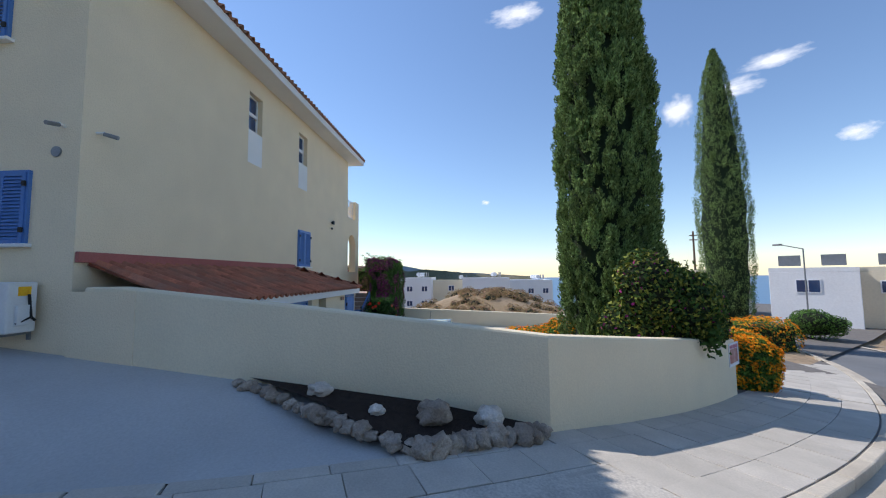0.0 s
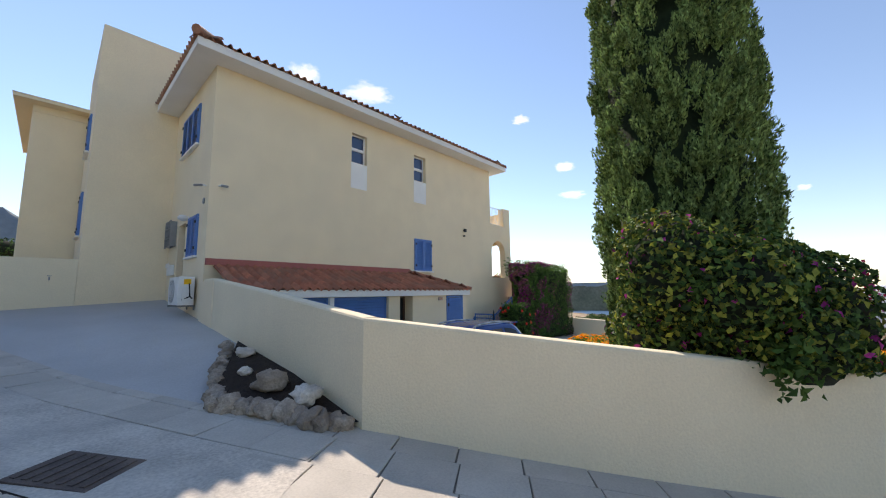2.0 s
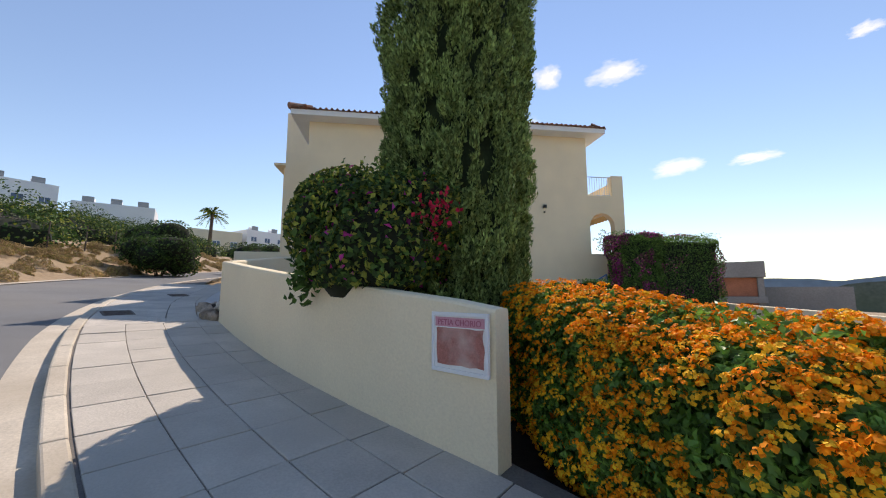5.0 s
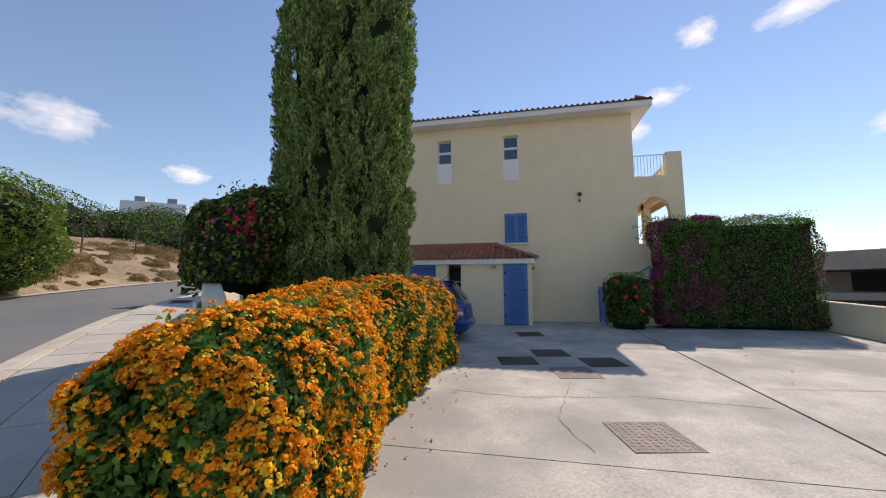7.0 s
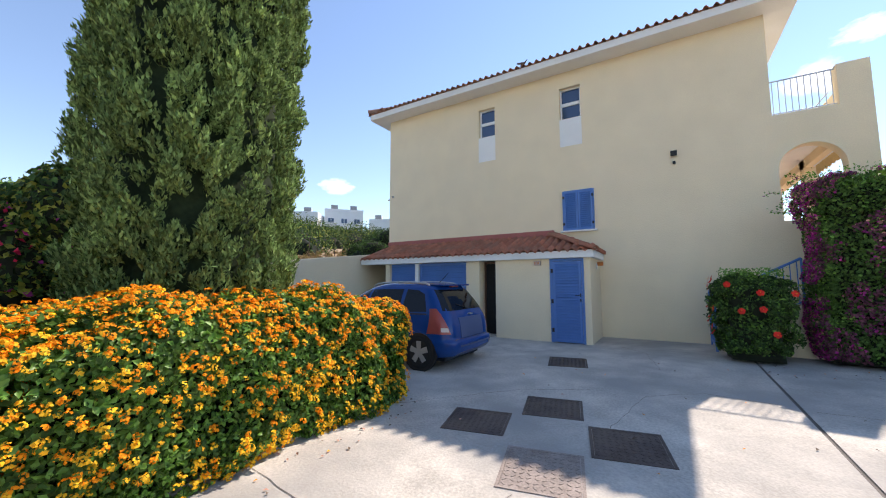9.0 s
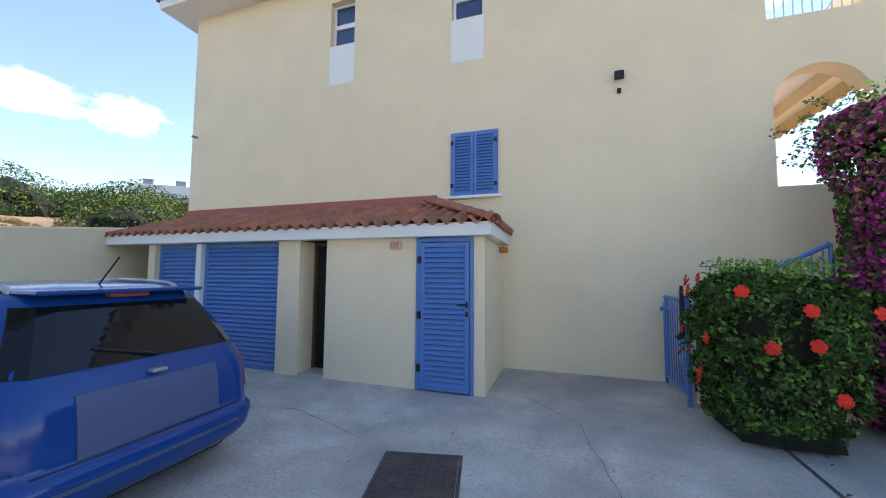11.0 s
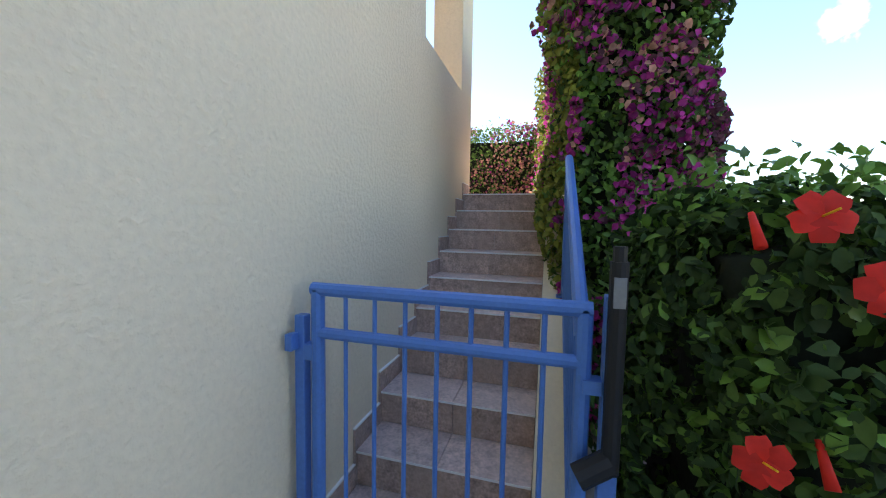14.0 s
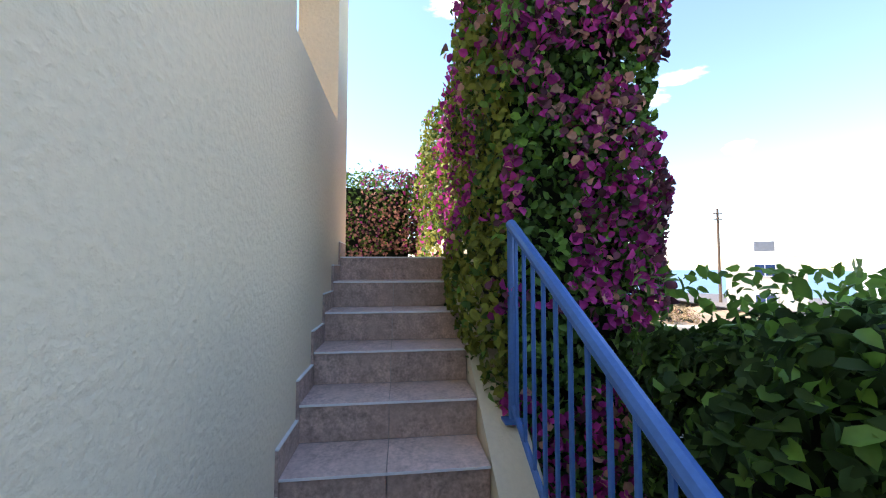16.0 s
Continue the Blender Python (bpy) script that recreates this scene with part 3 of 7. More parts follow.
# ---- shutters, windows, doors ----
def louvre_panel(parent, w, h, n, mat, x0=0.0, frame_w=0.06, handle=False):
    """A louvred leaf in the xz plane from x0, its face towards -y."""
    leaf = part("shutter_leaf", boxes(((x0, -0.035, 0), (x0 + frame_w, 0, h)), ((x0 + w - frame_w, -0.035, 0), (x0 + w, 0, h)), ((x0 + frame_w, -0.035, 0), (x0 + w - frame_w, 0, frame_w)), ((x0 + frame_w, -0.035, h - frame_w), (x0 + w - frame_w, 0, h)), bevel=0.004), mat, parent)
    step = (h - 2 * frame_w) / n
    bm = bmesh.new()
    add_box(bm, (0, -0.006, -step * 0.62), (w - 2 * frame_w, 0.006, step * 0.62))
    me = bpy.data.meshes.new("slat")
    bm.to_mesh(me)
    bm.free()
    me.materials.append(mat)
    for k in range(n):
        s = new("slat", me)
        s.parent = leaf
        s.matrix_basis = Matrix.Translation((x0 + frame_w, -0.016, frame_w + step * (k + 0.5))) @ Matrix.Rotation(radians(-32), 4, "X")
    return leaf


def shutters(place, w, h, rz, label, leaves=2, sill=True, n=18):
    t = thing("window_shutters", place, label, "shutters", "blue window shutters", rz=rz)
    part("window_frame", boxes(((-0.03, -0.02, 0), (0, 0.06, h)), ((w, -0.02, 0), (w + 0.03, 0.06, h)), ((-0.03, -0.02, h), (w + 0.03, 0.06, h + 0.03)), bevel=0.004), M["blue_paint"], t)
    lw = w / leaves
    for k in range(leaves):
        louvre_panel(t, lw - 0.006, h, n, M["blue_paint"], k * lw + 0.003, 0.055)
    for z in (0.15, h - 0.2):
        part("hinge", boxes(((-0.02, -0.06, z), (0.03, -0.036, z + 0.07))), M["black"], t)
        part("hinge", boxes(((w - 0.03, -0.06, z), (w + 0.02, -0.036, z + 0.07))), M["black"], t)
    if sill:
        part("window_sill", boxes(((-0.09, -0.07, -0.05), (w + 0.09, 0.1, -0.003)), bevel=0.006), M["white_plaster"], t, "white stone sill")
    return t


shutters((0.09, -0.025, 2.95), 0.8, 1.13, 0, "closed blue louvred shutters above the lean-to roof")
shutters((XL - 0.025, 2.83, 6.1), 1.6, 1.08, radians(-90), "closed blue louvred shutters high on the end wall", 3)
shutters((XL - 0.025, 1.52, 3.11), 0.79, 1.0, radians(-90), "closed blue louvred shutters beside the entrance door")


def small_window(x0, x1, z0, z1, patch_z):
    t = thing("window_pair", (x0, 0, z0), "narrow white two-pane window with a white panel below", "window", "narrow windows of the side wall")
    w, h, f = x1 - x0, z1 - z0, 0.045
    y = 0.13
    part("window_frame", boxes(((0, y, 0), (f, y + 0.06, h)), ((w - f, y, 0), (w, y + 0.06, h)), ((f, y, 0), (w - f, y + 0.06, f)), ((f, y, h - f), (w - f, y + 0.06, h)), ((f, y - 0.01, h * 0.45), (w - f, y + 0.06, h * 0.55)), bevel=0.004), M["white_paint"], t)
    part("pane", boxes(((f, y + 0.03, f), (w - f, y + 0.036, h * 0.45))), M["glass_dark"], t)
    part("pane", boxes(((f, y + 0.03, h * 0.55), (w - f, y + 0.036, h - f))), M["glass_dark"], t)
    part("sill_panel", boxes(((-0.01, -0.006, patch_z - z0), (w + 0.01, 0.0, -0.01))), M["white_plaster"], t, "white painted panel")
    return t


small_window(-2.62, -2.04, 6.3, 7.27, 5.46)
small_window(0.05, 0.65, 6.3, 7.27, 5.46)

# store door
door = thing("door_store", (0.045, CY, 0.0), "closed blue louvred store door with dark handle", "door", kind="structure")
part("door_frame", boxes(((0, -0.03, 0), (0.07, 0.08, 2.05)), ((0.76, -0.03, 0), (0.81, 0.08, 2.05)), ((0.07, -0.03, 1.99), (0.76, 0.08, 2.05)), bevel=0.006), M["blue_paint"], door)
leaf = louvre_panel(door, 0.68, 1.96, 27, M["blue_paint"], 0.075, 0.058)
leaf.location.z = 0.02
leaf.location.y = -0.01
bm = boxes(((0.712, -0.06, 1.12), (0.745, -0.047, 1.2)), bevel=0.006)
add_tube(bm, (0.728, -0.08, 1.16), (0.728, -0.05, 1.16), 0.011)
add_tube(bm, (0.733, -0.08, 1.16), (0.605, -0.08, 1.155), 0.011)
part("handle", bm, M["black"], door, "dark lever handle")
part("lock", boxes(((0.712, -0.06, 1.0), (0.743, -0.046, 1.07)), bevel=0.005), M["black"], door)
for z in (0.25, 0.95, 1.7):
    part("hinge", boxes(((0.03, -0.06, z), (0.085, -0.03, z + 0.1)), bevel=0.004), M["black"], door)
for x0, w in ((-5.12, 0.98), (-4.0, 1.66)):
    t = thing("louvred_panel", (x0, CY + 0.12, 0.0), "closed blue louvred panel closing the carport bay", "louvred panel", "louvred carport panels")
    louvre_panel(t, w, 2.05, 26, M["blue_paint"], 0, 0.07)
t = thing("store_doorway", (-1.92, CY + 0.35, 0), "dark open doorway of the store", "doorway")
part("door_frame", boxes(((0, 0, 0), (0.03, 0.1, 2.05)), ((0.46, 0, 0), (0.49, 0.1, 2.05)), ((0.03, 0, 2.0), (0.46, 0.1, 2.05))), M["wood_door"], t)
# no real leaf: a near-black panel put in for the doorway's shade
part("door_leaf", boxes(((0.03, 0.06, 0.01), (0.46, 0.09, 1.995)), bevel=0.004), M["dark"], t, "near-black panel standing for the shade in the doorway")
part("threshold", boxes(((-0.0, -0.33, -0.02), (0.49, 0.06, 0.03)), bevel=0.008), M["concrete"], t)

# entrance
t = thing("door_entrance", (XL + 0.16, 2.75, 1.83), "dark brown wooden entrance door in a recess", "door", kind="structure", rz=radians(-90))
part("door_leaf", boxes(((0, 0, 0), (0.76, 0.05, 2.26)), bevel=0.004), M["wood_door"], t)
part("panel", boxes(((0.1, -0.015, 0.2), (0.66, -0.001, 0.95)), bevel=0.006), M["wood_door"], t)
part("panel", boxes(((0.1, -0.015, 1.1), (0.66, -0.001, 2.05)), bevel=0.006), M["wood_door"], t)
part("handle", boxes(((0.66, -0.06, 1.0), (0.7, -0.001, 1.15)), bevel=0.005), M["grey_metal"], t)
t = thing("barred_window", (XL - 0.02, 3.62, 3.55), "small window behind a grey metal security grille", "window grille", rz=radians(-90))
part("pane", boxes(((0, -0.004, 0.0), (0.62, 0.012, 0.72))), M["glass_dark"], t)
part("frame", boxes(((-0.04, -0.14, 0.0), (-0.01, 0.01, 0.72)), ((0.63, -0.14, 0), (0.66, 0.01, 0.72)), ((-0.04, -0.14, -0.03), (0.66, -0.12, -0.005)), ((-0.04, -0.14, 0.725), (0.66, -0.12, 0.75))), M["grey_metal"], t)
for k in range(5):
    part("bar", tube((0.05 + k * 0.13, -0.13, -0.01), (0.05 + k * 0.13, -0.13, 0.73), 0.011, 6), M["grey_metal"], t)
for z in (0.22, 0.5):
    part("cross_bar", boxes(((-0.03, -0.15, z), (0.65, -0.142, z + 0.03))), M["grey_metal"], t)
t = thing("letter_box", (XL - 0.002, 3.3, 2.72), "white metal letter box on the wall", "letter box", rz=radians(-90))
part("body", boxes(((0, -0.12, 0), (0.34, 0, 0.3)), bevel=0.012), M["plastic_white"], t)
part("flap", boxes(((-0.01, -0.145, 0.22), (0.35, -0.122, 0.34)), bevel=0.01), M["plastic_white"], t)
t = thing("wall_lamp", (XL - 0.002, 1.72, 4.17), "white globe wall lamp above the entrance", "wall lamp")
bm = bmesh.new()
bmesh.ops.create_uvsphere(bm, u_segments=14, v_segments=9, radius=0.11, matrix=Matrix.Translation((-0.13, 0, 0)) @ Matrix.Diagonal((1.1, 1, 0.75, 1)))
part("shade", bm, M["plastic_white"], t, smooth=True)
part("bracket", boxes(((-0.06, -0.05, -0.05), (0, 0.05, 0.05)), bevel=0.008), M["white_paint"], t)
t = thing("doorbell_panel", (XL - 0.002, 1.66, 3.45), "small dark doorbell panel", "doorbell")
part("body", boxes(((-0.02, -0.03, 0), (0, 0.03, 0.14)), bevel=0.004), M["grey_metal"], t)
t = thing("wall_vent", (XL - 0.002, 0.35, 4.4), "round grey wall vent", "vent")
part("cover", tube((-0.02, 0, 0), (0, 0, 0), 0.075, 14), M["grey_metal"], t)

# air conditioner
ac = thing("air_conditioner", (XL - 0.05, 1.35, 1.92), "white outdoor air-conditioning unit on wall brackets", "air conditioner", rz=radians(-90))
part("casing", boxes(((0, -0.33, 0), (0.92, -0.0, 0.66)), bevel=0.02), M["plastic_white"], ac)
bm = bmesh.new()
for r in (0.07, 0.14, 0.21, 0.27):
    for k in range(28):
        a, b = 2 * math.pi * k / 28, 2 * math.pi * (k + 1) / 28
        add_tube(bm, (0.33 + r * math.cos(a), -0.345, 0.33 + r * math.sin(a)), (0.33 + r * math.cos(b), -0.345, 0.33 + r * math.sin(b)), 0.005, 4)
for k in range(8):
    a = math.pi * k / 4
    add_tube(bm, (0.33, -0.345, 0.33), (0.33 + 0.27 * math.cos(a), -0.345, 0.33 + 0.27 * math.sin(a)), 0.005, 4)
part("grille", bm, M["plastic_white"], ac)
part("fan_opening", tube((0.33, -0.336, 0.33), (0.33, -0.331, 0.33), 0.275, 28), M["grey_metal"], ac)
part("fan_hub", tube((0.33, -0.343, 0.33), (0.33, -0.336, 0.33), 0.07, 16), M["black"], ac)
part("label_plate", boxes(((0.921, -0.22, 0.48), (0.926, -0.08, 0.6))), M["lantana_yellow"], ac, "yellow energy label")
part("valve_cover", boxes(((0.921, -0.25, 0.1), (0.97, -0.1, 0.36)), bevel=0.01), M["plastic_white"], ac)
bm = bmesh.new()
for a, b in (((0.95, -0.12, 0.5), (0.97, -0.1, 0.2)), ((0.97, -0.1, 0.2), (0.95, -0.25, 0.12)), ((0.94, -0.18, 0.3), (0.97, -0.05, 0.15))):
    add_tube(bm, a, b, 0.016, 6)
part("hose", bm, M["black"], ac)
part("bracket", boxes(((0.12, -0.36, -0.04), (0.16, 0.048, -0.002)), ((0.12, 0.02, -0.12), (0.16, 0.048, -0.04))), M["grey_metal"], ac)
part("bracket", boxes(((0.76, -0.36, -0.04), (0.8, 0.048, -0.002)), ((0.76, 0.02, -0.12), (0.8, 0.048, -0.04))), M["grey_metal"], ac)


# cameras and lamps on the wall
def wall_camera(place, aim, label):
    t = thing("security_camera", place, label, "camera", "security cameras")
    d = Vector(aim).normalized()
    part("bracket", tube((0, 0, 0), tuple(d * 0.1 + Vector((0, 0, 0.02))), 0.02), M["plastic_white"], t)
    part("body", tube(tuple(d * 0.09), tuple(d * 0.26 + Vector((0, 0, -0.04))), 0.03, 10), M["grey_metal"], t)
    return t


wall_camera((-6.25, -0.001, 4.73), (0.4, -0.8, 0), "dark bullet security camera under the wall corner")
wall_camera((XL - 0.001, 0.25, 4.75), (-0.9, -0.1, 0), "pale security camera on the end wall")
t = thing("floodlight", (2.857, -0.001, 4.66), "small black floodlight on the stucco wall", "floodlight")
part("housing", boxes(((-0.07, -0.12, 0.0), (0.07, -0.06, 0.13)), bevel=0.01), M["black"], t)
part("bracket", boxes(((-0.02, -0.06, 0.04), (0.02, 0, 0.09))), M["black"], t)
part("sensor", boxes(((-0.03, -0.07, -0.2), (0.03, 0, -0.13)), bevel=0.012), M["black"], t)
t = thing("drain_pipe", (1.0, -0.42, 1.95), "short orange clay overflow pipe in the store wall", "pipe")
part("pipe", tube((-0.05, 0, 0), (0.14, 0, 0), 0.05, 14), M["orange_clay"], t)
t = thing("wall_vent", (1.001, -0.6, 1.88), "round white vent cover on the store wall", "vent")
part("cover", tube((0, 0, 0), (0.018, 0, 0), 0.075, 18), M["plastic_white"], t)
t = thing("meter_box", (-0.35, CY - 0.002, 1.9), "small beige terminal box above the store wall", "box")
part("body", boxes(((0, -0.06, 0), (0.17, 0, 0.11)), bevel=0.01), M["stair_tread"], t)
for k in range(4):
    part("cable", boxes(((0.02 + 0.035 * k, -0.064, 0.02), (0.035 + 0.035 * k, -0.061, 0.09))), M["orange_clay"], t)

# ---- veranda corner with arch ----
bm = bmesh.new()
AX0, AX1, ASP, AR = 4.84, 5.94, 3.98, 0.55
hole = [(AX0, 2.82), (AX1, 2.82)] + [((AX0 + AX1) / 2 + AR * math.cos(math.pi * k / 14), ASP + AR * math.sin(math.pi * k / 14)) for k in range(15)]
seg = [((XR, -0.9), (6.41, 2.82)), ((XR, 2.82), (AX0, 5.27)), ((AX1, 2.82), (6.41, 5.27)), ((5.9, 5.27), (6.41, 6.16))]
for (xa, za), (xb, zb) in seg:
    add_box(bm, (xa, 0.0, za), (xb, 0.3, zb))
arc = hole[2:]
for (xa, za), (xb, zb) in zip(arc, arc[1:]):
    vs = [bm.verts.new(p) for p in ((xa, 0, za), (xb, 0, zb), (xb, 0, 5.27), (xa, 0, 5.27), (xa, 0.3, za), (xb, 0.3, zb), (xb, 0.3, 5.27), (xa, 0.3, 5.27))]
    for f in ((0, 1, 2, 3), (7, 6, 5, 4), (0, 4, 5, 1), (2, 6, 7, 3)):
        bm.faces.new([vs[i] for i in f])
bmesh.ops.remove_doubles(bm, verts=bm.verts, dist=0.0005)
tagged(part("wall_veranda", bm, M["stucco"]), "cream stucco veranda wall with an arched opening", "wall", kind="structure")
tagged(part("wall_veranda_pillars", boxes(((6.11, 3.4, 1.8), (6.41, 3.8, 5.0)), ((6.11, 7.2, 1.8), (6.41, 7.6, 5.0)), ((6.11, 0.301, 4.75), (6.41, 9.3, 5.27)), ((6.2, 0.301, 5.271), (6.41, 9.3, 6.0))), M["stucco"]), "cream stucco pillars and beam of the veranda", "pillar", kind="structure")
tagged(part("ceiling_veranda", boxes(((XR + 0.001, 0.301, 5.0), (6.109, 9.3, 5.26))), M["white_plaster"]), "white veranda ceiling under the balcony", "ceiling", kind="structure")
tagged(part("floor_veranda", boxes(((XR + 0.001, 0.301, 1.5), (6.41, 9.3, 1.81))), M["stair_tread"]), "tiled veranda floor", "floor", kind="structure")
t = thing("awning", (6.3, 0.6, 4.45), "striped cream awning with a scalloped edge", "awning")
for k in range(20):
    part("valance_scallop", boxes(((0, k * 0.13, 0.03 * (k % 2)), (0.02, k * 0.13 + 0.128, 0.3)), bevel=0.003), M["awning"], t)
part("rail", tube((0, -0.05, 0.3), (0, 2.7, 0.3), 0.025), M["white_paint"], t)
t = thing("balcony_railing", (XR, 0.12, 5.27), "thin pale blue-grey metal balcony railing", "railing")
part("top_rail", tube((0, 0, 0.84), (1.1, 0, 0.84), 0.018), M["rail_pale"], t)
part("bottom_rail", tube((0, 0, 0.06), (1.1, 0, 0.06), 0.014), M["rail_pale"], t)
for k in range(10):
    part("baluster", tube((0.06 + k * 0.11, 0, 0.0), (0.06 + k * 0.11, 0, 0.84), 0.009, 6), M["rail_pale"], t)
part("brace", tube((0.75, 0, 0.06), (1.1, 0.4, 0.5), 0.014, 6), M["rail_pale"], t)


# ---- stairs beside the house ----
SX, RUN, RISE, NSTEP, SY = 3.58, 0.277, 0.181, 10, -0.86
stairs = tagged(new("stairs"), "flight of steps clad in brown wood-look tiles", "stairs", kind="structure")
part("stair_core", boxes(*[((SX + RUN * k + 0.012, SY, -0.2), (SX + RUN * (k + 1) + 0.012 if k < 9 else 9.3, -0.001, RISE * (k + 1) - 0.012)) for k in range(NSTEP)]), M["concrete"], stairs)
rng = random.Random(9)
for k in range(NSTEP):
    x, z = SX + RUN * k, RISE * (k + 1)
    for a, b in ((SY + 0.002, -0.43), (-0.427, -0.014)):
        part("riser_tile", boxes(((x, a, z - RISE + 0.001), (x + 0.011, b, z - 0.012)), bevel=0.001), M["stair_tile"], stairs)
        part("tread_tile", boxes(((x - 0.012, a, z - 0.0115), (x + (RUN if k < 9 else 0.6), b, z)), bevel=0.002), M["stair_tread"], stairs)
    part("nosing", boxes(((x - 0.0135, SY + 0.002, z - 0.012), (x - 0.0121, -0.014, z - 0.001))), M["white_plaster"], stairs)
    part("skirting_tile", boxes(((x - 0.02, -0.013, z - RISE), (x + RUN - 0.02, -0.0005, z + 0.11)), bevel=0.001), M["stair_tile"], stairs)
    part("skirting_edge", boxes(((x - 0.021, -0.0145, z + 0.11), (x + RUN - 0.02, -0.0005, z + 0.117))), M["white_plaster"], stairs)
tagged(part("floor_terrace", boxes(((6.42, -0.855, 1.3), (9.3, 4.0, NSTEP * RISE - 0.004))), M["stair_tread"]), "paved upper terrace", "floor", kind="structure")
tagged(part("wall_terrace", boxes(((6.42, -0.855, -1.2), (9.3, 4.0, 1.299))), M["stucco_wall"]), "cream retaining wall below the terrace", "wall", kind="structure")
verts = []
for x, z in ((SX - 0.06, -0.2), (SX - 0.06, 0.16), (SX + 0.1, 0.26), (6.3, 0.26 + (6.3 - SX - 0.1) * RISE / RUN), (6.5, 1.98), (9.2, 1.98), (9.2, -0.2)):
    verts += [(x, SY - 0.002, z), (x, SY - 0.2, z)]
n = len(verts) // 2
faces = [(2 * i, 2 * i + 1, (2 * i + 3) % (2 * n), (2 * i + 2) % (2 * n)) for i in range(n)] + [tuple(range(0, 2 * n, 2)), tuple(range(2 * n - 1, 0, -2))]
tagged(obj("wall_stair", verts, faces, M["stucco_wall"]), "low sloping cream wall beside the steps", "wall", kind="structure")

# handrail
hr = thing("handrail", (0, -1.0, 0), "blue tubular metal handrail beside the steps", "handrail")
pa, pb = Vector((3.42, 0, 1.16)), Vector((4.83, 0, 1.93))
sl_ = (pb.z - pa.z) / (pb.x - pa.x)
part("top_rail", tube(pa, pb, 0.026, 10), M["rail_blue"], hr, smooth=False)
part("bottom_rail", tube((3.42, 0, 0.32), (4.83, 0, 0.32 + 1.41 * sl_), 0.014, 8), M["rail_blue"], hr)
for k in range(13):
    x = 3.5 + k * 0.105
    part("baluster", tube((x, 0, 0.32 + (x - 3.42) * sl_), (x, 0, pa.z + (x - pa.x) * sl_), 0.009, 6), M["rail_blue"], hr)
part("post", tube((4.83, 0, 1.02), (4.83, 0, 1.93), 0.02, 8), M["rail_blue"], hr)
part("foot_plate", boxes(((4.78, -0.05, 1.02), (4.88, 0.05, 1.03))), M["rail_blue"], hr)

# gate
gate = thing("metal_gate", (3.39, 0, 0), "closed blue tubular metal gate at the foot of the steps", "gate")
part("gate_frame", add_tube(add_tube(add_tube(add_tube(bmesh.new(), (0, -0.1, 1.255), (0, -1.02, 1.255), 0.024, 10), (0, -0.12, 0.1), (0, -0.12, 1.255), 0.024, 10), (0, -1.0, 0.1), (0, -1.0, 1.255), 0.024, 10), (0, -0.12, 0.12), (0, -1.0, 0.12), 0.02, 10), M["rail_blue"], gate)
part("mid_rail", tube((0, -0.12, 1.1), (0, -1.0, 1.1), 0.021, 10), M["rail_blue"], gate)
for k in range(7):
    part("bar", tube((0, -0.23 - k * 0.11, 0.12), (0, -0.23 - k * 0.11, 1.255), 0.0085, 6), M["rail_blue"], gate)
part("gate_post", boxes(((-0.02, -0.075, 0.0), (0.02, -0.035, 1.16)), bevel=0.004), M["rail_blue"], gate)
part("gate_post", boxes(((-0.025, -1.1, -0.02), (0.025, -1.05, 1.3)), bevel=0.004), M["rail_blue"], gate)
part("latch", boxes(((-0.06, -0.055, 1.04), (-0.021, -0.025, 1.1)), ((-0.02, -0.12, 1.0), (0.02, -0.07, 1.06)), bevel=0.004), M["rail_blue"], gate)
closer = part("gate_closer", tube((-0.05, -1.075, 0.82), (-0.05, -1.075, 1.4), 0.024, 12), M["black"], gate, "black tubular gate closer")
part("cap", tube((-0.05, -1.075, 1.4), (-0.05, -1.075, 1.44), 0.018, 10), M["black"], closer)
part("arm", tube((-0.05, -1.075, 0.85), (-0.07, -0.99, 0.8), 0.035, 10), M["black"], gate)
part("lock_plate", boxes(((-0.079, -1.09, 1.28), (-0.07, -1.06, 1.36))), M["grey_metal"], gate)
part("hinge", boxes(((-0.03, -1.05, 1.02), (0.02, -1.0, 1.06))), M["rail_blue"], gate)
part("hinge", boxes(((-0.03, -1.05, 0.3), (0.02, -1.0, 0.34))), M["rail_blue"], gate)


# ---- foliage ----
def rand_dirs(rs, n):
    v = rs.normal(size=(n, 3))
    return v / np.linalg.norm(v, axis=1, keepdims=True)


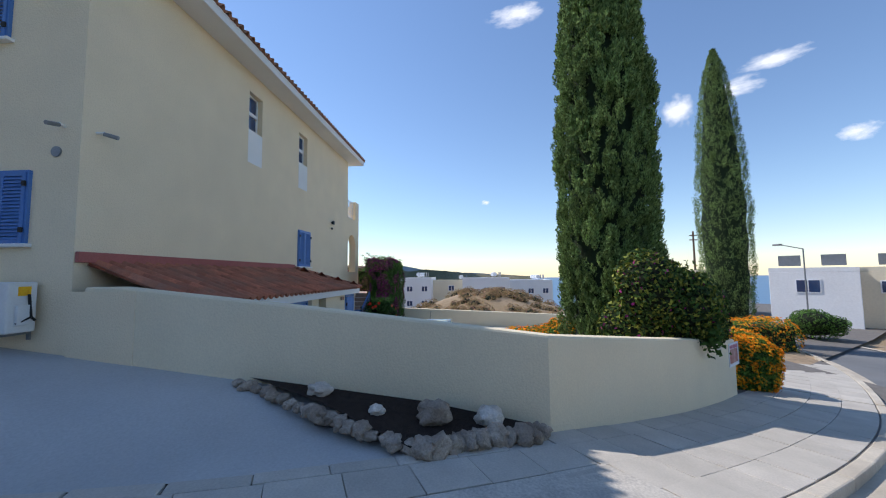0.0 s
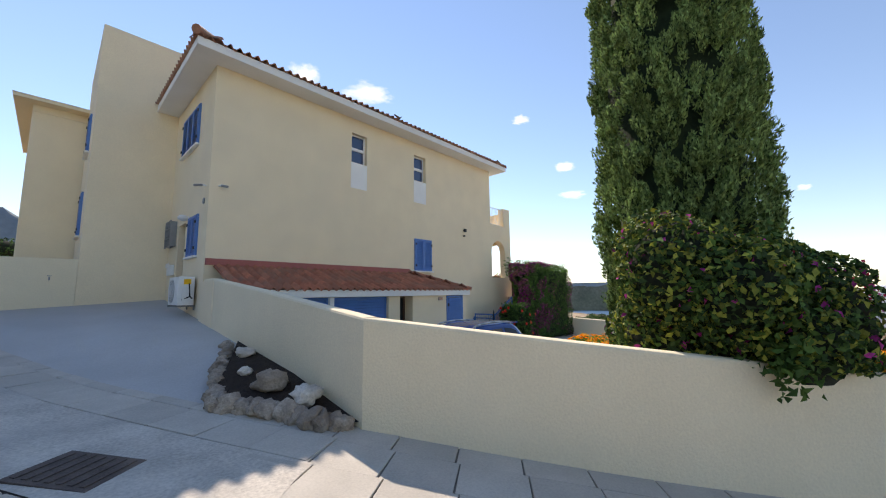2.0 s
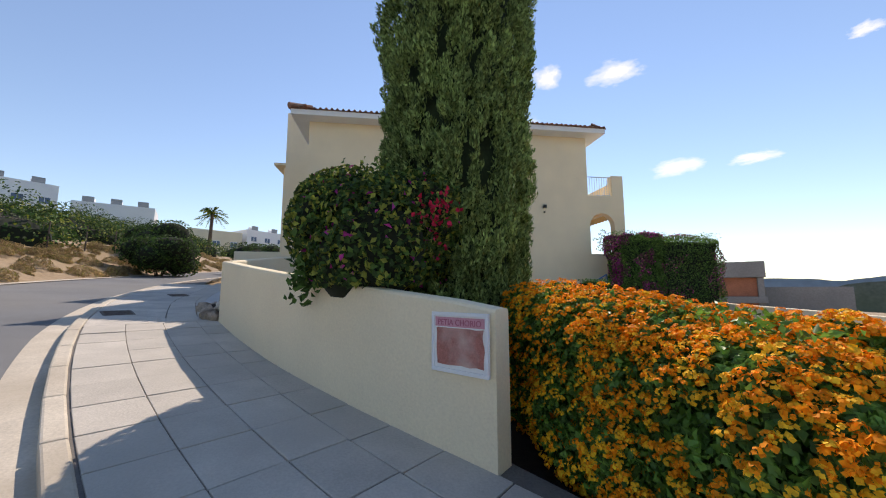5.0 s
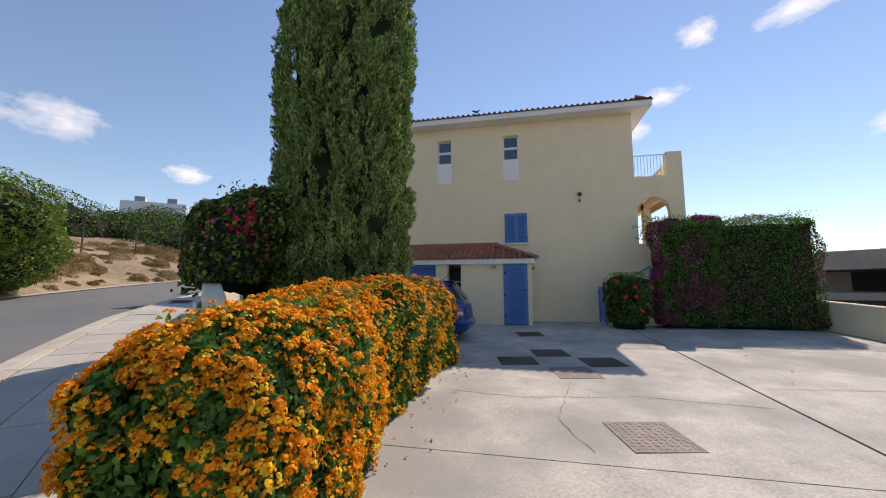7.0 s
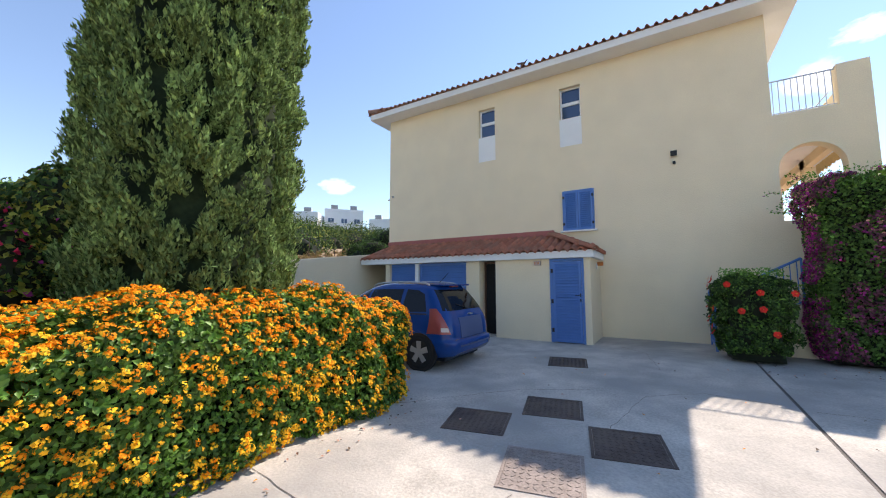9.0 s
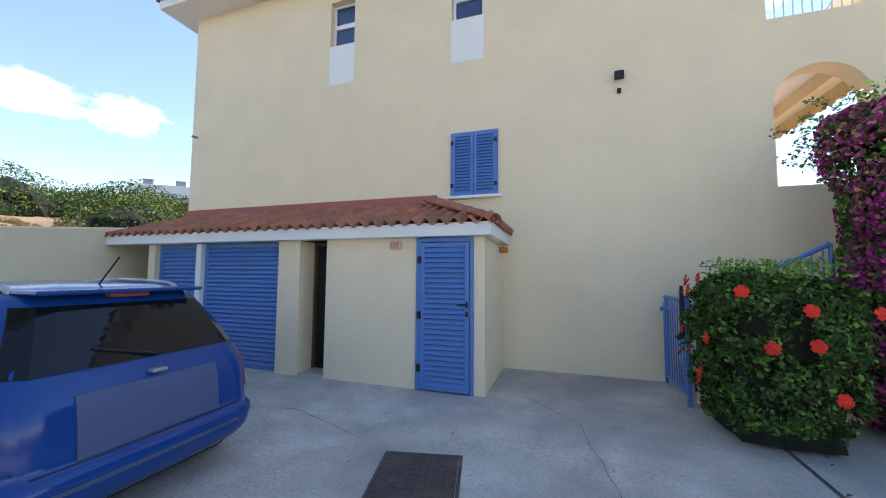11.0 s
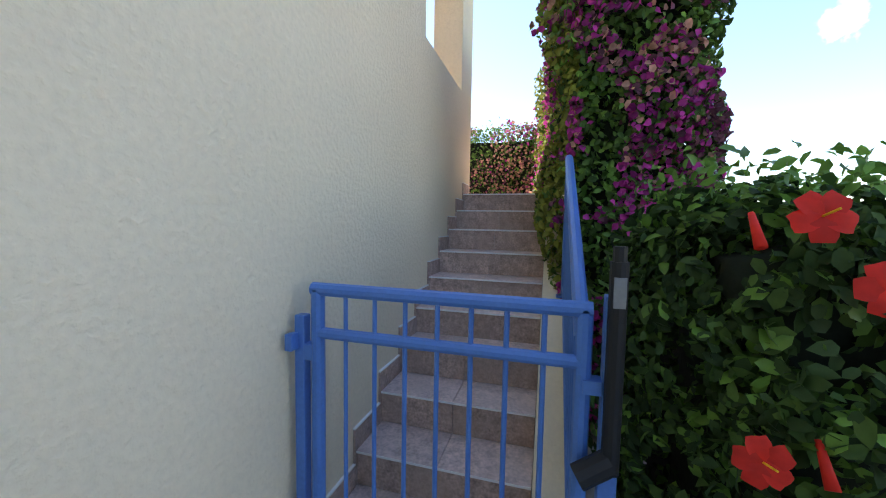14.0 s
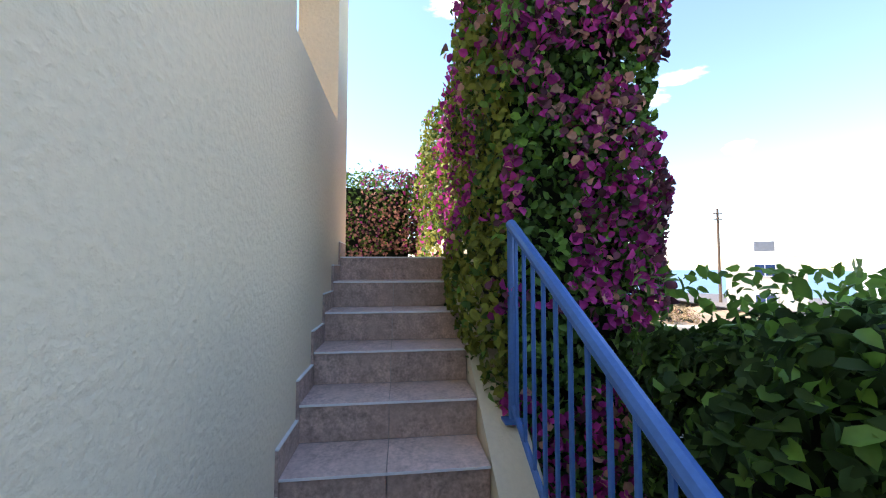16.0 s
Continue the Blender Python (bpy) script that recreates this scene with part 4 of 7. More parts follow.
def leaf_mesh(name, centers, normals, size, mats, parent, rs, ratio=0.6, slots=None, droop=0.3, label="", fold=0.25, fine=False):
    """Many small pointed leaves (two folded quads each), facing about along normals."""
    n = len(centers)
    nrm = normals + rs.normal(size=(n, 3)) * (0.8 if fine else 0.6)
    nrm /= np.linalg.norm(nrm, axis=1, keepdims=True)
    t = rand_dirs(rs, n)
    t[:, 2] -= droop
    t -= nrm * (t * nrm).sum(1, keepdims=True)
    t /= np.linalg.norm(t, axis=1, keepdims=True) + 1e-9
    b = np.cross(nrm, t)
    sz = size * rs.uniform(0.6, 1.25, (n, 1))
    w = sz * ratio * 0.5
    base, tip = centers - t * sz * 0.5, centers + t * sz * 0.5 - nrm * sz * 0.12
    mid = centers + t * sz * 0.02
    l = mid + b * w + nrm * sz * fold * ratio
    r = mid - b * w + nrm * sz * fold * ratio
    if fine:
        low, high = centers - t * sz * 0.22, centers + t * sz * 0.2 - nrm * sz * 0.03
        lift = nrm * sz * fold * ratio * 0.8
        verts = np.stack([base, low + b * w * 0.92 + lift, high + b * w * 0.8 + lift, tip, high - b * w * 0.8 + lift, low - b * w * 0.92 + lift, mid], 1).reshape(-1, 3)
        corners = [0, 6, 1, 1, 6, 2, 2, 6, 3, 3, 6, 4, 4, 6, 5, 5, 6, 0]
        step, per = 7, 6
    else:
        verts = np.stack([base, l, tip, r], 1).reshape(-1, 3)
        corners = [0, 1, 2, 0, 2, 3]
        step, per = 4, 2
    me = bpy.data.meshes.new(name)
    me.vertices.add(step * n)
    me.vertices.foreach_set("co", verts.ravel().astype(np.float32))
    tri = (np.arange(n)[:, None] * step + np.array(corners)[None]).reshape(-1)
    me.loops.add(3 * per * n)
    me.loops.foreach_set("vertex_index", tri.astype(np.int32))
    me.polygons.add(per * n)
    me.polygons.foreach_set("loop_start", np.arange(0, 3 * per * n, 3).astype(np.int32))
    mats = mats if isinstance(mats, (list, tuple)) else [mats]
    for m in mats:
        me.materials.append(m)
    if slots is not None:
        me.polygons.foreach_set("material_index", np.repeat(slots, per).astype(np.int32))
    me.update(calc_edges=True)
    me.validate()
    ob = new(name, me)
    ob["kind"] = "stuff"
    if parent:
        ob.parent = parent
    if label:
        ob["label"] = label
    return ob


def bump_noise(p, f, seed=0.0):
    return np.array([noise.noise((a * f + seed, b * f, c * f)) for a, b, c in p])


def box_surface(rs, n, a, b, round_=0.3, depth=0.18, rough=0.16, f=1.6, seed=0.0, bottom=False):
    """Points near the skin of a rounded, uneven box, with outward normals."""
    a, b = np.array(a), np.array(b)
    half, mid = (b - a) / 2, (a + b) / 2
    pts, nrm = [], []
    area = np.array([half[1] * half[2], half[1] * half[2], half[0] * half[2], half[0] * half[2], half[0] * half[1], half[0] * half[1] * (1 if bottom else 0.0)])
    face = rs.choice(6, n, p=area / area.sum())
    u = rs.uniform(-1, 1, (n, 3)) * half
    for k in range(6):
        ax, sg = k // 2, 1 if k % 2 == 0 else -1
        u[face == k, ax] = sg * half[ax]
    core = np.clip(u, -(half - round_), half - round_)
    d = u - core
    ln = np.linalg.norm(d, axis=1, keepdims=True) + 1e-9
    d /= ln
    p = core + d * round_
    r = bump_noise(p + mid, f, seed)[:, None] * rough + bump_noise(p + mid, f * 3.1, seed + 7)[:, None] * rough * 0.5
    p = p + d * (r - rs.uniform(0, 1, (n, 1)) ** 2 * depth)
    return p + mid, d


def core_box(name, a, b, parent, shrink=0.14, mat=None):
    """A rounded uneven near-black block inside a hedge, painted shade between its leaves."""
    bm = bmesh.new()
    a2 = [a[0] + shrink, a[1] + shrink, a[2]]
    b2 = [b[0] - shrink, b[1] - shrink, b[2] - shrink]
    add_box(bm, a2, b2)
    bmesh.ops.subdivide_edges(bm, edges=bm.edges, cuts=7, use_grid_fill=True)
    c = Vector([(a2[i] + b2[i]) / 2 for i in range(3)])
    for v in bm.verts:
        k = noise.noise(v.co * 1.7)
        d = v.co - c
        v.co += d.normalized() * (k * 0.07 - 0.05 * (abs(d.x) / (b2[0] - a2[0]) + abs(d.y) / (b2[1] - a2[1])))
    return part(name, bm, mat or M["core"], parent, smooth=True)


def flower_heads(name, centers, normals, r, mats, slots, parent, rs, each=12):
    """Low rounded heads, each made of a dozen small florets."""
    n = len(centers)
    up = normals / np.linalg.norm(normals, axis=1, keepdims=True)
    rad = r * rs.uniform(0.6, 1.25, (n, 1))
    c = np.repeat(centers, each, 0)
    up, rad = np.repeat(up, each, 0), np.repeat(rad, each, 0)
    m = n * each
    d = rand_dirs(rs, m)
    d = np.where((d * up).sum(1, keepdims=True) < 0, -d, d)
    flat = d - up * (d * up).sum(1, keepdims=True) * 0.5
    c = c + flat * rad * rs.uniform(0.75, 1.05, (m, 1))
    nr = d + up * 0.5 + rs.normal(size=(m, 3)) * 0.35
    nr /= np.linalg.norm(nr, axis=1, keepdims=True)
    t = np.cross(nr, rand_dirs(rs, m))
    t /= np.linalg.norm(t, axis=1, keepdims=True) + 1e-9
    b = np.cross(nr, t)
    w = rad * rs.uniform(0.3, 0.5, (m, 1))
    verts = np.stack([c - t * w, c - b * w + nr * w * 0.25, c + t * w, c + b * w + nr * w * 0.25], 1).reshape(-1, 3)
    tri = (np.arange(m)[:, None] * 4 + np.array([0, 1, 2, 0, 2, 3])[None]).reshape(-1)
    me = bpy.data.meshes.new(name)
    me.vertices.add(4 * m)
    me.vertices.foreach_set("co", verts.ravel().astype(np.float32))
    me.loops.add(len(tri))
    me.loops.foreach_set("vertex_index", tri.astype(np.int32))
    me.polygons.add(len(tri) // 3)
    me.polygons.foreach_set("loop_start", np.arange(0, len(tri), 3).astype(np.int32))
    for q in mats:
        me.materials.append(q)
    me.polygons.foreach_set("material_index", np.repeat(slots, each * 2).astype(np.int32))
    me.update(calc_edges=True)
    ob = new(name, me)
    ob.parent = parent
    ob["kind"] = "stuff"
    return ob


def cypress(place, height, r, seed, label, n=15000):
    """A tall column cypress: trunk, near-black shell for inner shade and thousands of upright sprays in uneven plumes.
    """
    rs = np.random.RandomState(seed)
    t = thing("cypress_tree", place, label, "cypress tree", "cypresses in the garden")
    part("trunk", tube((0, 0, 0), (0, 0, height * 0.5), 0.17, 10, 0.07), M["bark"], t)

    def radius(u):
        return r * np.interp(u, [0, 0.04, 0.12, 0.25, 0.45, 0.62, 0.8, 0.93, 1.0], [0.55, 0.8, 0.94, 1.03, 1.05, 0.92, 0.66, 0.36, 0.04])
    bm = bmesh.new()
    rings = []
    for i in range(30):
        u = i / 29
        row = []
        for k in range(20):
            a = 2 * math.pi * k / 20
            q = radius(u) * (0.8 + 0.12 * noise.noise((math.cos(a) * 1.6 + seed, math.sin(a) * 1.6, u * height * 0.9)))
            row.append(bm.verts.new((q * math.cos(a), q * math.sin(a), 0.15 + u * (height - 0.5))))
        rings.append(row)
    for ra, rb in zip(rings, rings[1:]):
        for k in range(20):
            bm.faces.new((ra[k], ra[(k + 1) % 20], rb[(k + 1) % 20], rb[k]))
    part("plume_shade", bm, M["cypress_shade"], t, smooth=True)
    # plumes: upright bulging tufts, their sprays on the outer skin
    np_ = int(height * r * 230)
    pu, pa = rs.uniform(0, 1, np_) ** 0.9, rs.uniform(0, 2 * math.pi, np_)
    pw, ph, pd = rs.uniform(0.05, 0.105, np_), rs.uniform(0.1, 0.26, np_), rs.uniform(0.06, 0.25, np_)
    lean = rs.normal(size=np_) * 0.25
    which = rs.choice(np_, n, p=pw * ph / (pw * ph).sum())
    q = np.sqrt(rs.uniform(0, 1, n))
    th = rs.uniform(0, 2 * math.pi, n)
    ex, ez = q * np.cos(th), q * np.sin(th)
    bulge = np.sqrt(np.clip(1 - q * q, 0, 1))
    u = np.clip(pu[which] + ez * ph[which] / height, 0.003, 0.998)
    base = radius(u)
    a = pa[which] + (ex * pw[which] + lean[which] * ez * ph[which]) / np.maximum(base, 0.15)
    swell = np.array([noise.noise((math.cos(g) * 1.5 + seed, math.sin(g) * 1.5, w * height * 0.7)) for g, w in zip(pa, pu)])
    rad = base * (0.9 + 0.14 * swell[which]) + bulge * pd[which] * np.minimum(1, base / r * 1.4) + 0.12 * np.clip(ez, -0.3, 1) * ph[which] / 0.3 + rs.uniform(-0.05, 0.03, n)
    c = np.stack([rad * np.cos(a), rad * np.sin(a), 0.1 + u * height], 1)
    rd, tn = np.stack([np.cos(a), np.sin(a), np.zeros(n)], 1), np.stack([-np.sin(a), np.cos(a), np.zeros(n)], 1)
    out = rd * (0.35 + bulge[:, None]) + tn * ex[:, None] + np.array([0, 0, 1.0]) * ez[:, None] * 0.6
    out /= np.linalg.norm(out, axis=1, keepdims=True)
    # thin sprays, two triangles each
    L = rs.uniform(0.03, 0.085, (n, 1))
    up = out * rs.uniform(0.2, 0.9, (n, 1)) + np.array([0, 0, 0.9]) + rs.normal(size=(n, 3)) * 0.45
    up /= np.linalg.norm(up, axis=1, keepdims=True)
    s1 = np.cross(up, out + rs.normal(size=(n, 3)) * 0.5)
    s1 /= np.linalg.norm(s1, axis=1, keepdims=True)
    w = L * rs.uniform(0.13, 0.26, (n, 1))
    vs = [c - up * L * 0.5, c + s1 * w + out * L * 0.05, c + up * L * 0.6, c - s1 * w + out * L * 0.05]
    verts = np.stack(vs, 1).reshape(-1, 3)
    f = np.array([0, 1, 2, 0, 2, 3])
    tri = (np.arange(n)[:, None] * 4 + f[None]).reshape(-1)
    me = bpy.data.meshes.new("foliage")
    me.vertices.add(4 * n)
    me.vertices.foreach_set("co", verts.ravel().astype(np.float32))
    me.loops.add(len(tri))
    me.loops.foreach_set("vertex_index", tri.astype(np.int32))
    me.polygons.add(len(tri) // 3)
    me.polygons.foreach_set("loop_start", np.arange(0, len(tri), 3).astype(np.int32))
    me.materials.append(M["cypress"])
    me.update(calc_edges=True)
    ob = new("foliage", me)
    ob.parent = t
    ob["kind"] = "stuff"
    return t


cypress((-2.32, -8.62, -0.5), 13.0, 1.01, 3, "tall dark green column cypress behind the boundary wall", 400000)
cypress((9.2, -18.9, -0.85), 15.6, 1.12, 8, "slender green cypress beside the lower street", 90000)

# soil strip under the lantana and the cypress, with a low edging
tagged(obj("ground_bed", [(-6.2, -6.2, -0.33), (-2.4, -11.3, -0.33), (-2.1, -12.9, -0.33), (-1.05, -12.9, -0.33), (-1.1, -6.35, -0.1), (-5.5, -6.35, -0.1)], [(0, 1, 2, 3, 4, 5)], M["soil"]), "dark bare soil of the planted bed", "soil", kind="structure")
t = thing("bed_edging", (0, 0, 0), "low concrete edging of the lantana bed", "edging")
part("edging", boxes(*[((-1.12, -10.9 + k * 0.7, -0.5), (-1.0, -10.205 + k * 0.7, float(drive_z(-10.5 + k * 0.7)) + 0.05)) for k in range(6)], bevel=0.015), M["concrete"], t)


def lantana(a, b, seed, label, n_leaf, n_flower, yellow_from=None, flower_r=0.036, round_=0.42, wide=((-9, 9), (1, 1)), high=((-9, 9), (1, 1)), core_a=None, core_b=None):
    rs = np.random.RandomState(seed)
    t = thing("lantana_hedge", ((a[0] + b[0]) / 2, (a[1] + b[1]) / 2, a[2]), label, "lantana hedge", "lantana hedges")
    off = np.array([(a[0] + b[0]) / 2, (a[1] + b[1]) / 2, a[2]])
    a, b = np.array(a) - off, np.array(b) - off
    core_box("shade_core", a if core_a is None else np.array(core_a) - off, b if core_b is None else np.array(core_b) - off, t, 0.24)

    def swell(p):
        """The hedge narrows and rises along its length."""
        y = p[:, 1] + off[1]
        return np.stack([a[0] + (p[:, 0] - a[0]) * np.interp(y, *wide), p[:, 1], a[2] + (p[:, 2] - a[2]) * np.interp(y, *high)], 1)
    p, d = box_surface(rs, n_leaf, a, b, round_, 0.3, 0.2, 1.3, seed)
    p = swell(p)
    leaf_mesh("foliage", p, d, 0.066, [M["leaf_bright"], M["leaf"]], t, rs, 0.62, slots=(rs.uniform(size=n_leaf) < 0.35).astype(int))
    p, d = box_surface(rs, n_flower, a, b, round_, 0.08, 0.2, 1.3, seed)
    p = swell(p)
    d2 = d * 0.8 + np.array([0, 0, 0.75]) + rs.normal(size=(n_flower, 3)) * 0.3
    clump = bump_noise(p, 5.5, seed + 3.0)
    keep = clump > -0.12 - 0.25 * (d[:, 2] > 0.5)
    yl = (rs.uniform(size=n_flower) < (0.35 if yellow_from is None else np.interp(p[:, 2] / b[2] - 0.35 * d[:, 0] * 0, [0.1, 0.95], [0.85, 0.3]))).astype(int)
    flower_heads("blossom", (p + d * 0.055)[keep], d2[keep], flower_r, [M["lantana"], M["lantana_yellow"]], yl[keep], t, rs)
    # loose shoots standing out of the top
    n_s = n_leaf // 60
    q = swell(np.stack([rs.uniform(a[0] + 0.3, b[0] - 0.3, n_s), rs.uniform(a[1] + 0.3, b[1] - 0.3, n_s), np.full(n_s, b[2]) + rs.uniform(-0.1, 0.07, n_s)], 1))
    leaf_mesh("young_growth", q, rand_dirs(rs, n_s), 0.06, M["leaf_bright"], t, rs, 0.6)
    flower_heads("top_blossom", q[::4] + [0, 0, 0.03], np.tile([0, 0, 1.0], (len(q[::4]), 1)), 0.033, [M["lantana"]], np.zeros(len(q[::4]), int), t, rs)
    return t


lantana((-1.76, -12.82, -0.42), (-0.57, -10.2, 1.04), 21, "orange-flowering lantana hedge end beside the pavement", 52000, 7000, flower_r=0.028, round_=0.5, wide=((-11.6, -10.4), (1, 0.8)), high=((-12.5, -11.6, -10.3), (1, 1.06, 1.13)), core_b=(-0.85, -10.3, 1.04))
lantana((-1.95, -11.6, -0.36), (-0.78, -6.2, 1.3), 22, "long lantana hedge with orange and yellow flowers", 74000, 8300, yellow_from=0.5, flower_r=0.028, wide=((-11.6, -10.2, -8.2, -6.8), (1.0, 0.96, 0.97, 1)), high=((-11.8, -9.6, -7.6, -6.1), (0.84, 1, 1, 0.86)), core_b=(-1.05, -6.3, 1.2), core_a=(-1.95, -10.3, -0.36))
lantana((5.4, -19.4, -1.0), (7.3, -17.0, 0.5), 23, "orange-flowering lantana beside the lower street", 6000, 1800)


def bush(name, place, rx, ry, rz, n, size, mats, mix, label, category, seed, group="", trunk=True, blobs=6, ratio=0.6, floor_z=-9.0):
    """A shrub: stems, near-black solids for inner shade, and leaves over several overlapping crowns."""
    rs = np.random.RandomState(seed)
    t = thing(name, place, label, category, group)
    cs = [(np.array([0, 0, rz]), 0.8)] + [(np.array([rx * 0.55 * math.cos(k * 2.4), ry * 0.55 * math.sin(k * 2.4), rz * (1 + 0.35 * math.sin(k * 1.7))]), rs.uniform(0.42, 0.62)) for k in range(blobs)]
    pts, nr = [], []
    bm = bmesh.new()
    for c, k in cs:
        m = int(n * k * k / sum(q * q for _, q in cs))
        d = rand_dirs(rs, m)
        p = d * np.array([rx, ry, rz]) * k
        r = 1 + 0.22 * bump_noise(p + c + seed, 1.8 / max(rx, 0.6)) - rs.uniform(0, 1, m) ** 2 * 0.25
        pts.append(p * r[:, None] + c)
        nr.append(d)
        bmesh.ops.create_icosphere(bm, subdivisions=2, radius=1, matrix=Matrix.Translation(c) @ Matrix.Diagonal((rx * k * 0.8, ry * k * 0.8, rz * k * 0.8, 1)))
    part("shade_core", bm, M["core"], t, smooth=True)
    p, d = np.concatenate(pts), np.concatenate(nr)
    low = p[:, 2] > floor_z
    p, d = p[low], d[low]
    slots = rs.choice(len(mats), len(p), p=mix)
    leaf_mesh("foliage", p, d, size, [M[q] for q in mats], t, rs, ratio, slots=slots)
    if trunk:
        bm = bmesh.new()
        for k in range(4):
            add_tube(bm, (0.06 * math.cos(k * 1.6), 0.06 * math.sin(k * 1.6), -0.15), (rx * 0.3 * math.cos(k * 1.6), ry * 0.3 * math.sin(k * 1.6), rz * 0.9), 0.045, 7, 0.02)
        part("stem_bundle", bm, M["bark"], t)
    return t


# bougainvillea over the street wall
bg = bush("bougainvillea_bush", (-3.45, -9.2, 0.62), 1.1, 1.1, 1.25, 30000, 0.085, ["leaf_dark", "leaf", "leaf_yellow", "bract"], [0.4, 0.28, 0.3, 0.02], "dense dark green bougainvillea bush leaning over the boundary wall", "bougainvillea", 31, blobs=8, floor_z=0.72)
rs = np.random.RandomState(77)
q = np.array([(-0.78, -0.42, 0.88)]) + rs.normal(size=(160, 3)) * [0.09, 0.09, 0.17]
g = rs.uniform(0, 2 * math.pi, 34)
tops = np.stack([-0.1 + 0.8 * rs.uniform(0, 1, 34) * np.cos(g), 0.8 * rs.uniform(0, 1, 34) * np.sin(g), rs.uniform(1.75, 2.0, 34)], 1)
sprig = np.concatenate([tops + rs.normal(size=(34, 3)) * [0.05, 0.05, 0.02] + [0, 0, 0.07 * k] for k in range(6)])
leaf_mesh("young_growth", sprig, rand_dirs(rs, len(sprig)) + [0, 0, 0.5], 0.08, [M["leaf_yellow"], M["leaf"]], bg, rs, 0.6, slots=rs.randint(0, 2, len(sprig)))
leaf_mesh("hanging_shoot", q, rand_dirs(rs, 160), 0.11, M["leaf"], bg, rs, 0.6)
q = np.concatenate([np.array([(0.63, -1.06, 1.51)]) + rs.normal(size=(70, 3)) * [0.09, 0.09, 0.11], np.array([(-0.18, -0.42, 1.81)]) + rs.normal(size=(16, 3)) * [0.08, 0.08, 0.06], np.array([(0.7, -0.8, 1.15)]) + rs.normal(size=(8, 3)) * [0.06, 0.06, 0.08]])
leaf_mesh("blossom", q, rand_dirs(rs, len(q)), 0.06, M["red_bract"], bg, rs, 0.8)


def bract_hedge(a, b, seed, n_leaf, n_bract, label, size=0.062):
    rs = np.random.RandomState(seed)
    off = np.array([(a[0] + b[0]) / 2, (a[1] + b[1]) / 2, a[2]])
    t = thing("bougainvillea_hedge", tuple(off), label, "bougainvillea hedge", "bougainvillea hedges")
    a, b = np.array(a) - off, np.array(b) - off
    core_box("shade_core", a, b, t, 0.2)
    p, d = box_surface(rs, n_leaf, a, b, 0.3, 0.22, 0.12, 1.5, seed)
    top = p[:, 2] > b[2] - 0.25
    # light painted into leaf colour: brighter facing west, sunlit yellow-green facing north
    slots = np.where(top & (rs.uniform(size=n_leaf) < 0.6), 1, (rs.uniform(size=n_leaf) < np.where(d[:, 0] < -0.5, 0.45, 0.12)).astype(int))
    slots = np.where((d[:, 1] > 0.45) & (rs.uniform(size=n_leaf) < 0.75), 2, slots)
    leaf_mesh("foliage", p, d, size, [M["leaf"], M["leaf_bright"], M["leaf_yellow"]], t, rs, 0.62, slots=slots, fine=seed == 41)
    p, d = box_surface(rs, n_bract, a, b, 0.3, 0.1, 0.13, 1.5, seed)
    keep = (bump_noise(p, 1.1, seed + 5) + bump_noise(p, 3.5, seed) * 0.5 > np.where(d[:, 0] < -0.7, -0.25, 0.02)) & ((d[:, 1] < 0.6) | (rs.uniform(size=n_bract) < 0.25))
    p, d = p[keep], d[keep]
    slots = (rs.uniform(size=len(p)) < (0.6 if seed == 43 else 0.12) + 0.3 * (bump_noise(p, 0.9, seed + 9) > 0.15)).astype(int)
    # shade painted on: most south-facing and some west-facing bracts go dull plum
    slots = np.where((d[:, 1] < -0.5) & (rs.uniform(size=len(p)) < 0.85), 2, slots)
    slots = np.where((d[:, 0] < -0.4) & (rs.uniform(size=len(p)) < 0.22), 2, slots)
    leaf_mesh("blossom", p + d * 0.035, d, size * 0.85, [M["bract"], M["bract_dry"], M["bract_shade"]], t, rs, 0.85, slots=slots, fine=seed == 41)
    n_s = n_leaf // 60
    q = np.stack([rs.uniform(a[0], b[0], n_s), rs.uniform(a[1] + 0.1, b[1] - 0.1, n_s), b[2] + rs.uniform(-0.08, 0.16, n_s)], 1)
    leaf_mesh("young_growth", q, rand_dirs(rs, n_s), size, M["leaf_bright"], t, rs, 0.55)
    return t


bract_hedge((4.83, -1.94, 0.0), (6.6, -0.85, 3.38), 41, 30000, 26000, "tall bougainvillea hedge with purple bracts beside the steps")
bract_hedge((6.5, -1.8, 0.0), (9.25, -0.7, 3.36), 42, 22000, 8000, "tall dark bougainvillea hedge along the drive")
bract_hedge((8.35, -0.8, 1.8), (9.2, 2.8, 3.1), 43, 9000, 9000, "thin brown bougainvillea hedge across the terrace")
# loose shoots beside the arch
rs = np.random.RandomState(91)
t = thing("bougainvillea_shoots", (4.7, -0.95, 2.6), "loose bougainvillea shoots beside the veranda arch", "climber")
bm = bmesh.new()
pts_ = []
for k in range(18):
    p0 = Vector((0.1 + rs.uniform(-0.05, 0.5), rs.uniform(-0.15, 0.05), rs.uniform(-0.1, 0.8)))
    d0 = Vector((rs.uniform(-0.9, 0.1), rs.uniform(-0.1, 0.5), rs.uniform(0.1, 0.9))).normalized()
    for j in range(4):
        p1 = p0 + d0 * 0.09
        add_tube(bm, p0, p1, 0.004, 4)
        pts_ += [tuple(p1 + Vector(rs.normal(size=3) * 0.03)) for _ in range(7)]
        p0, d0 = p1, (d0 + Vector((0, 0, -0.18)) + Vector(rs.normal(size=3) * 0.15)).normalized()
part("stem_bundle", bm, M["bark"], t)["kind"] = "stuff"
leaf_mesh("foliage", np.array(pts_), rand_dirs(rs, len(pts_)), 0.055, [M["leaf_bright"], M["bract"]], t, rs, 0.6, slots=(rs.uniform(size=len(pts_)) < 0.15).astype(int))

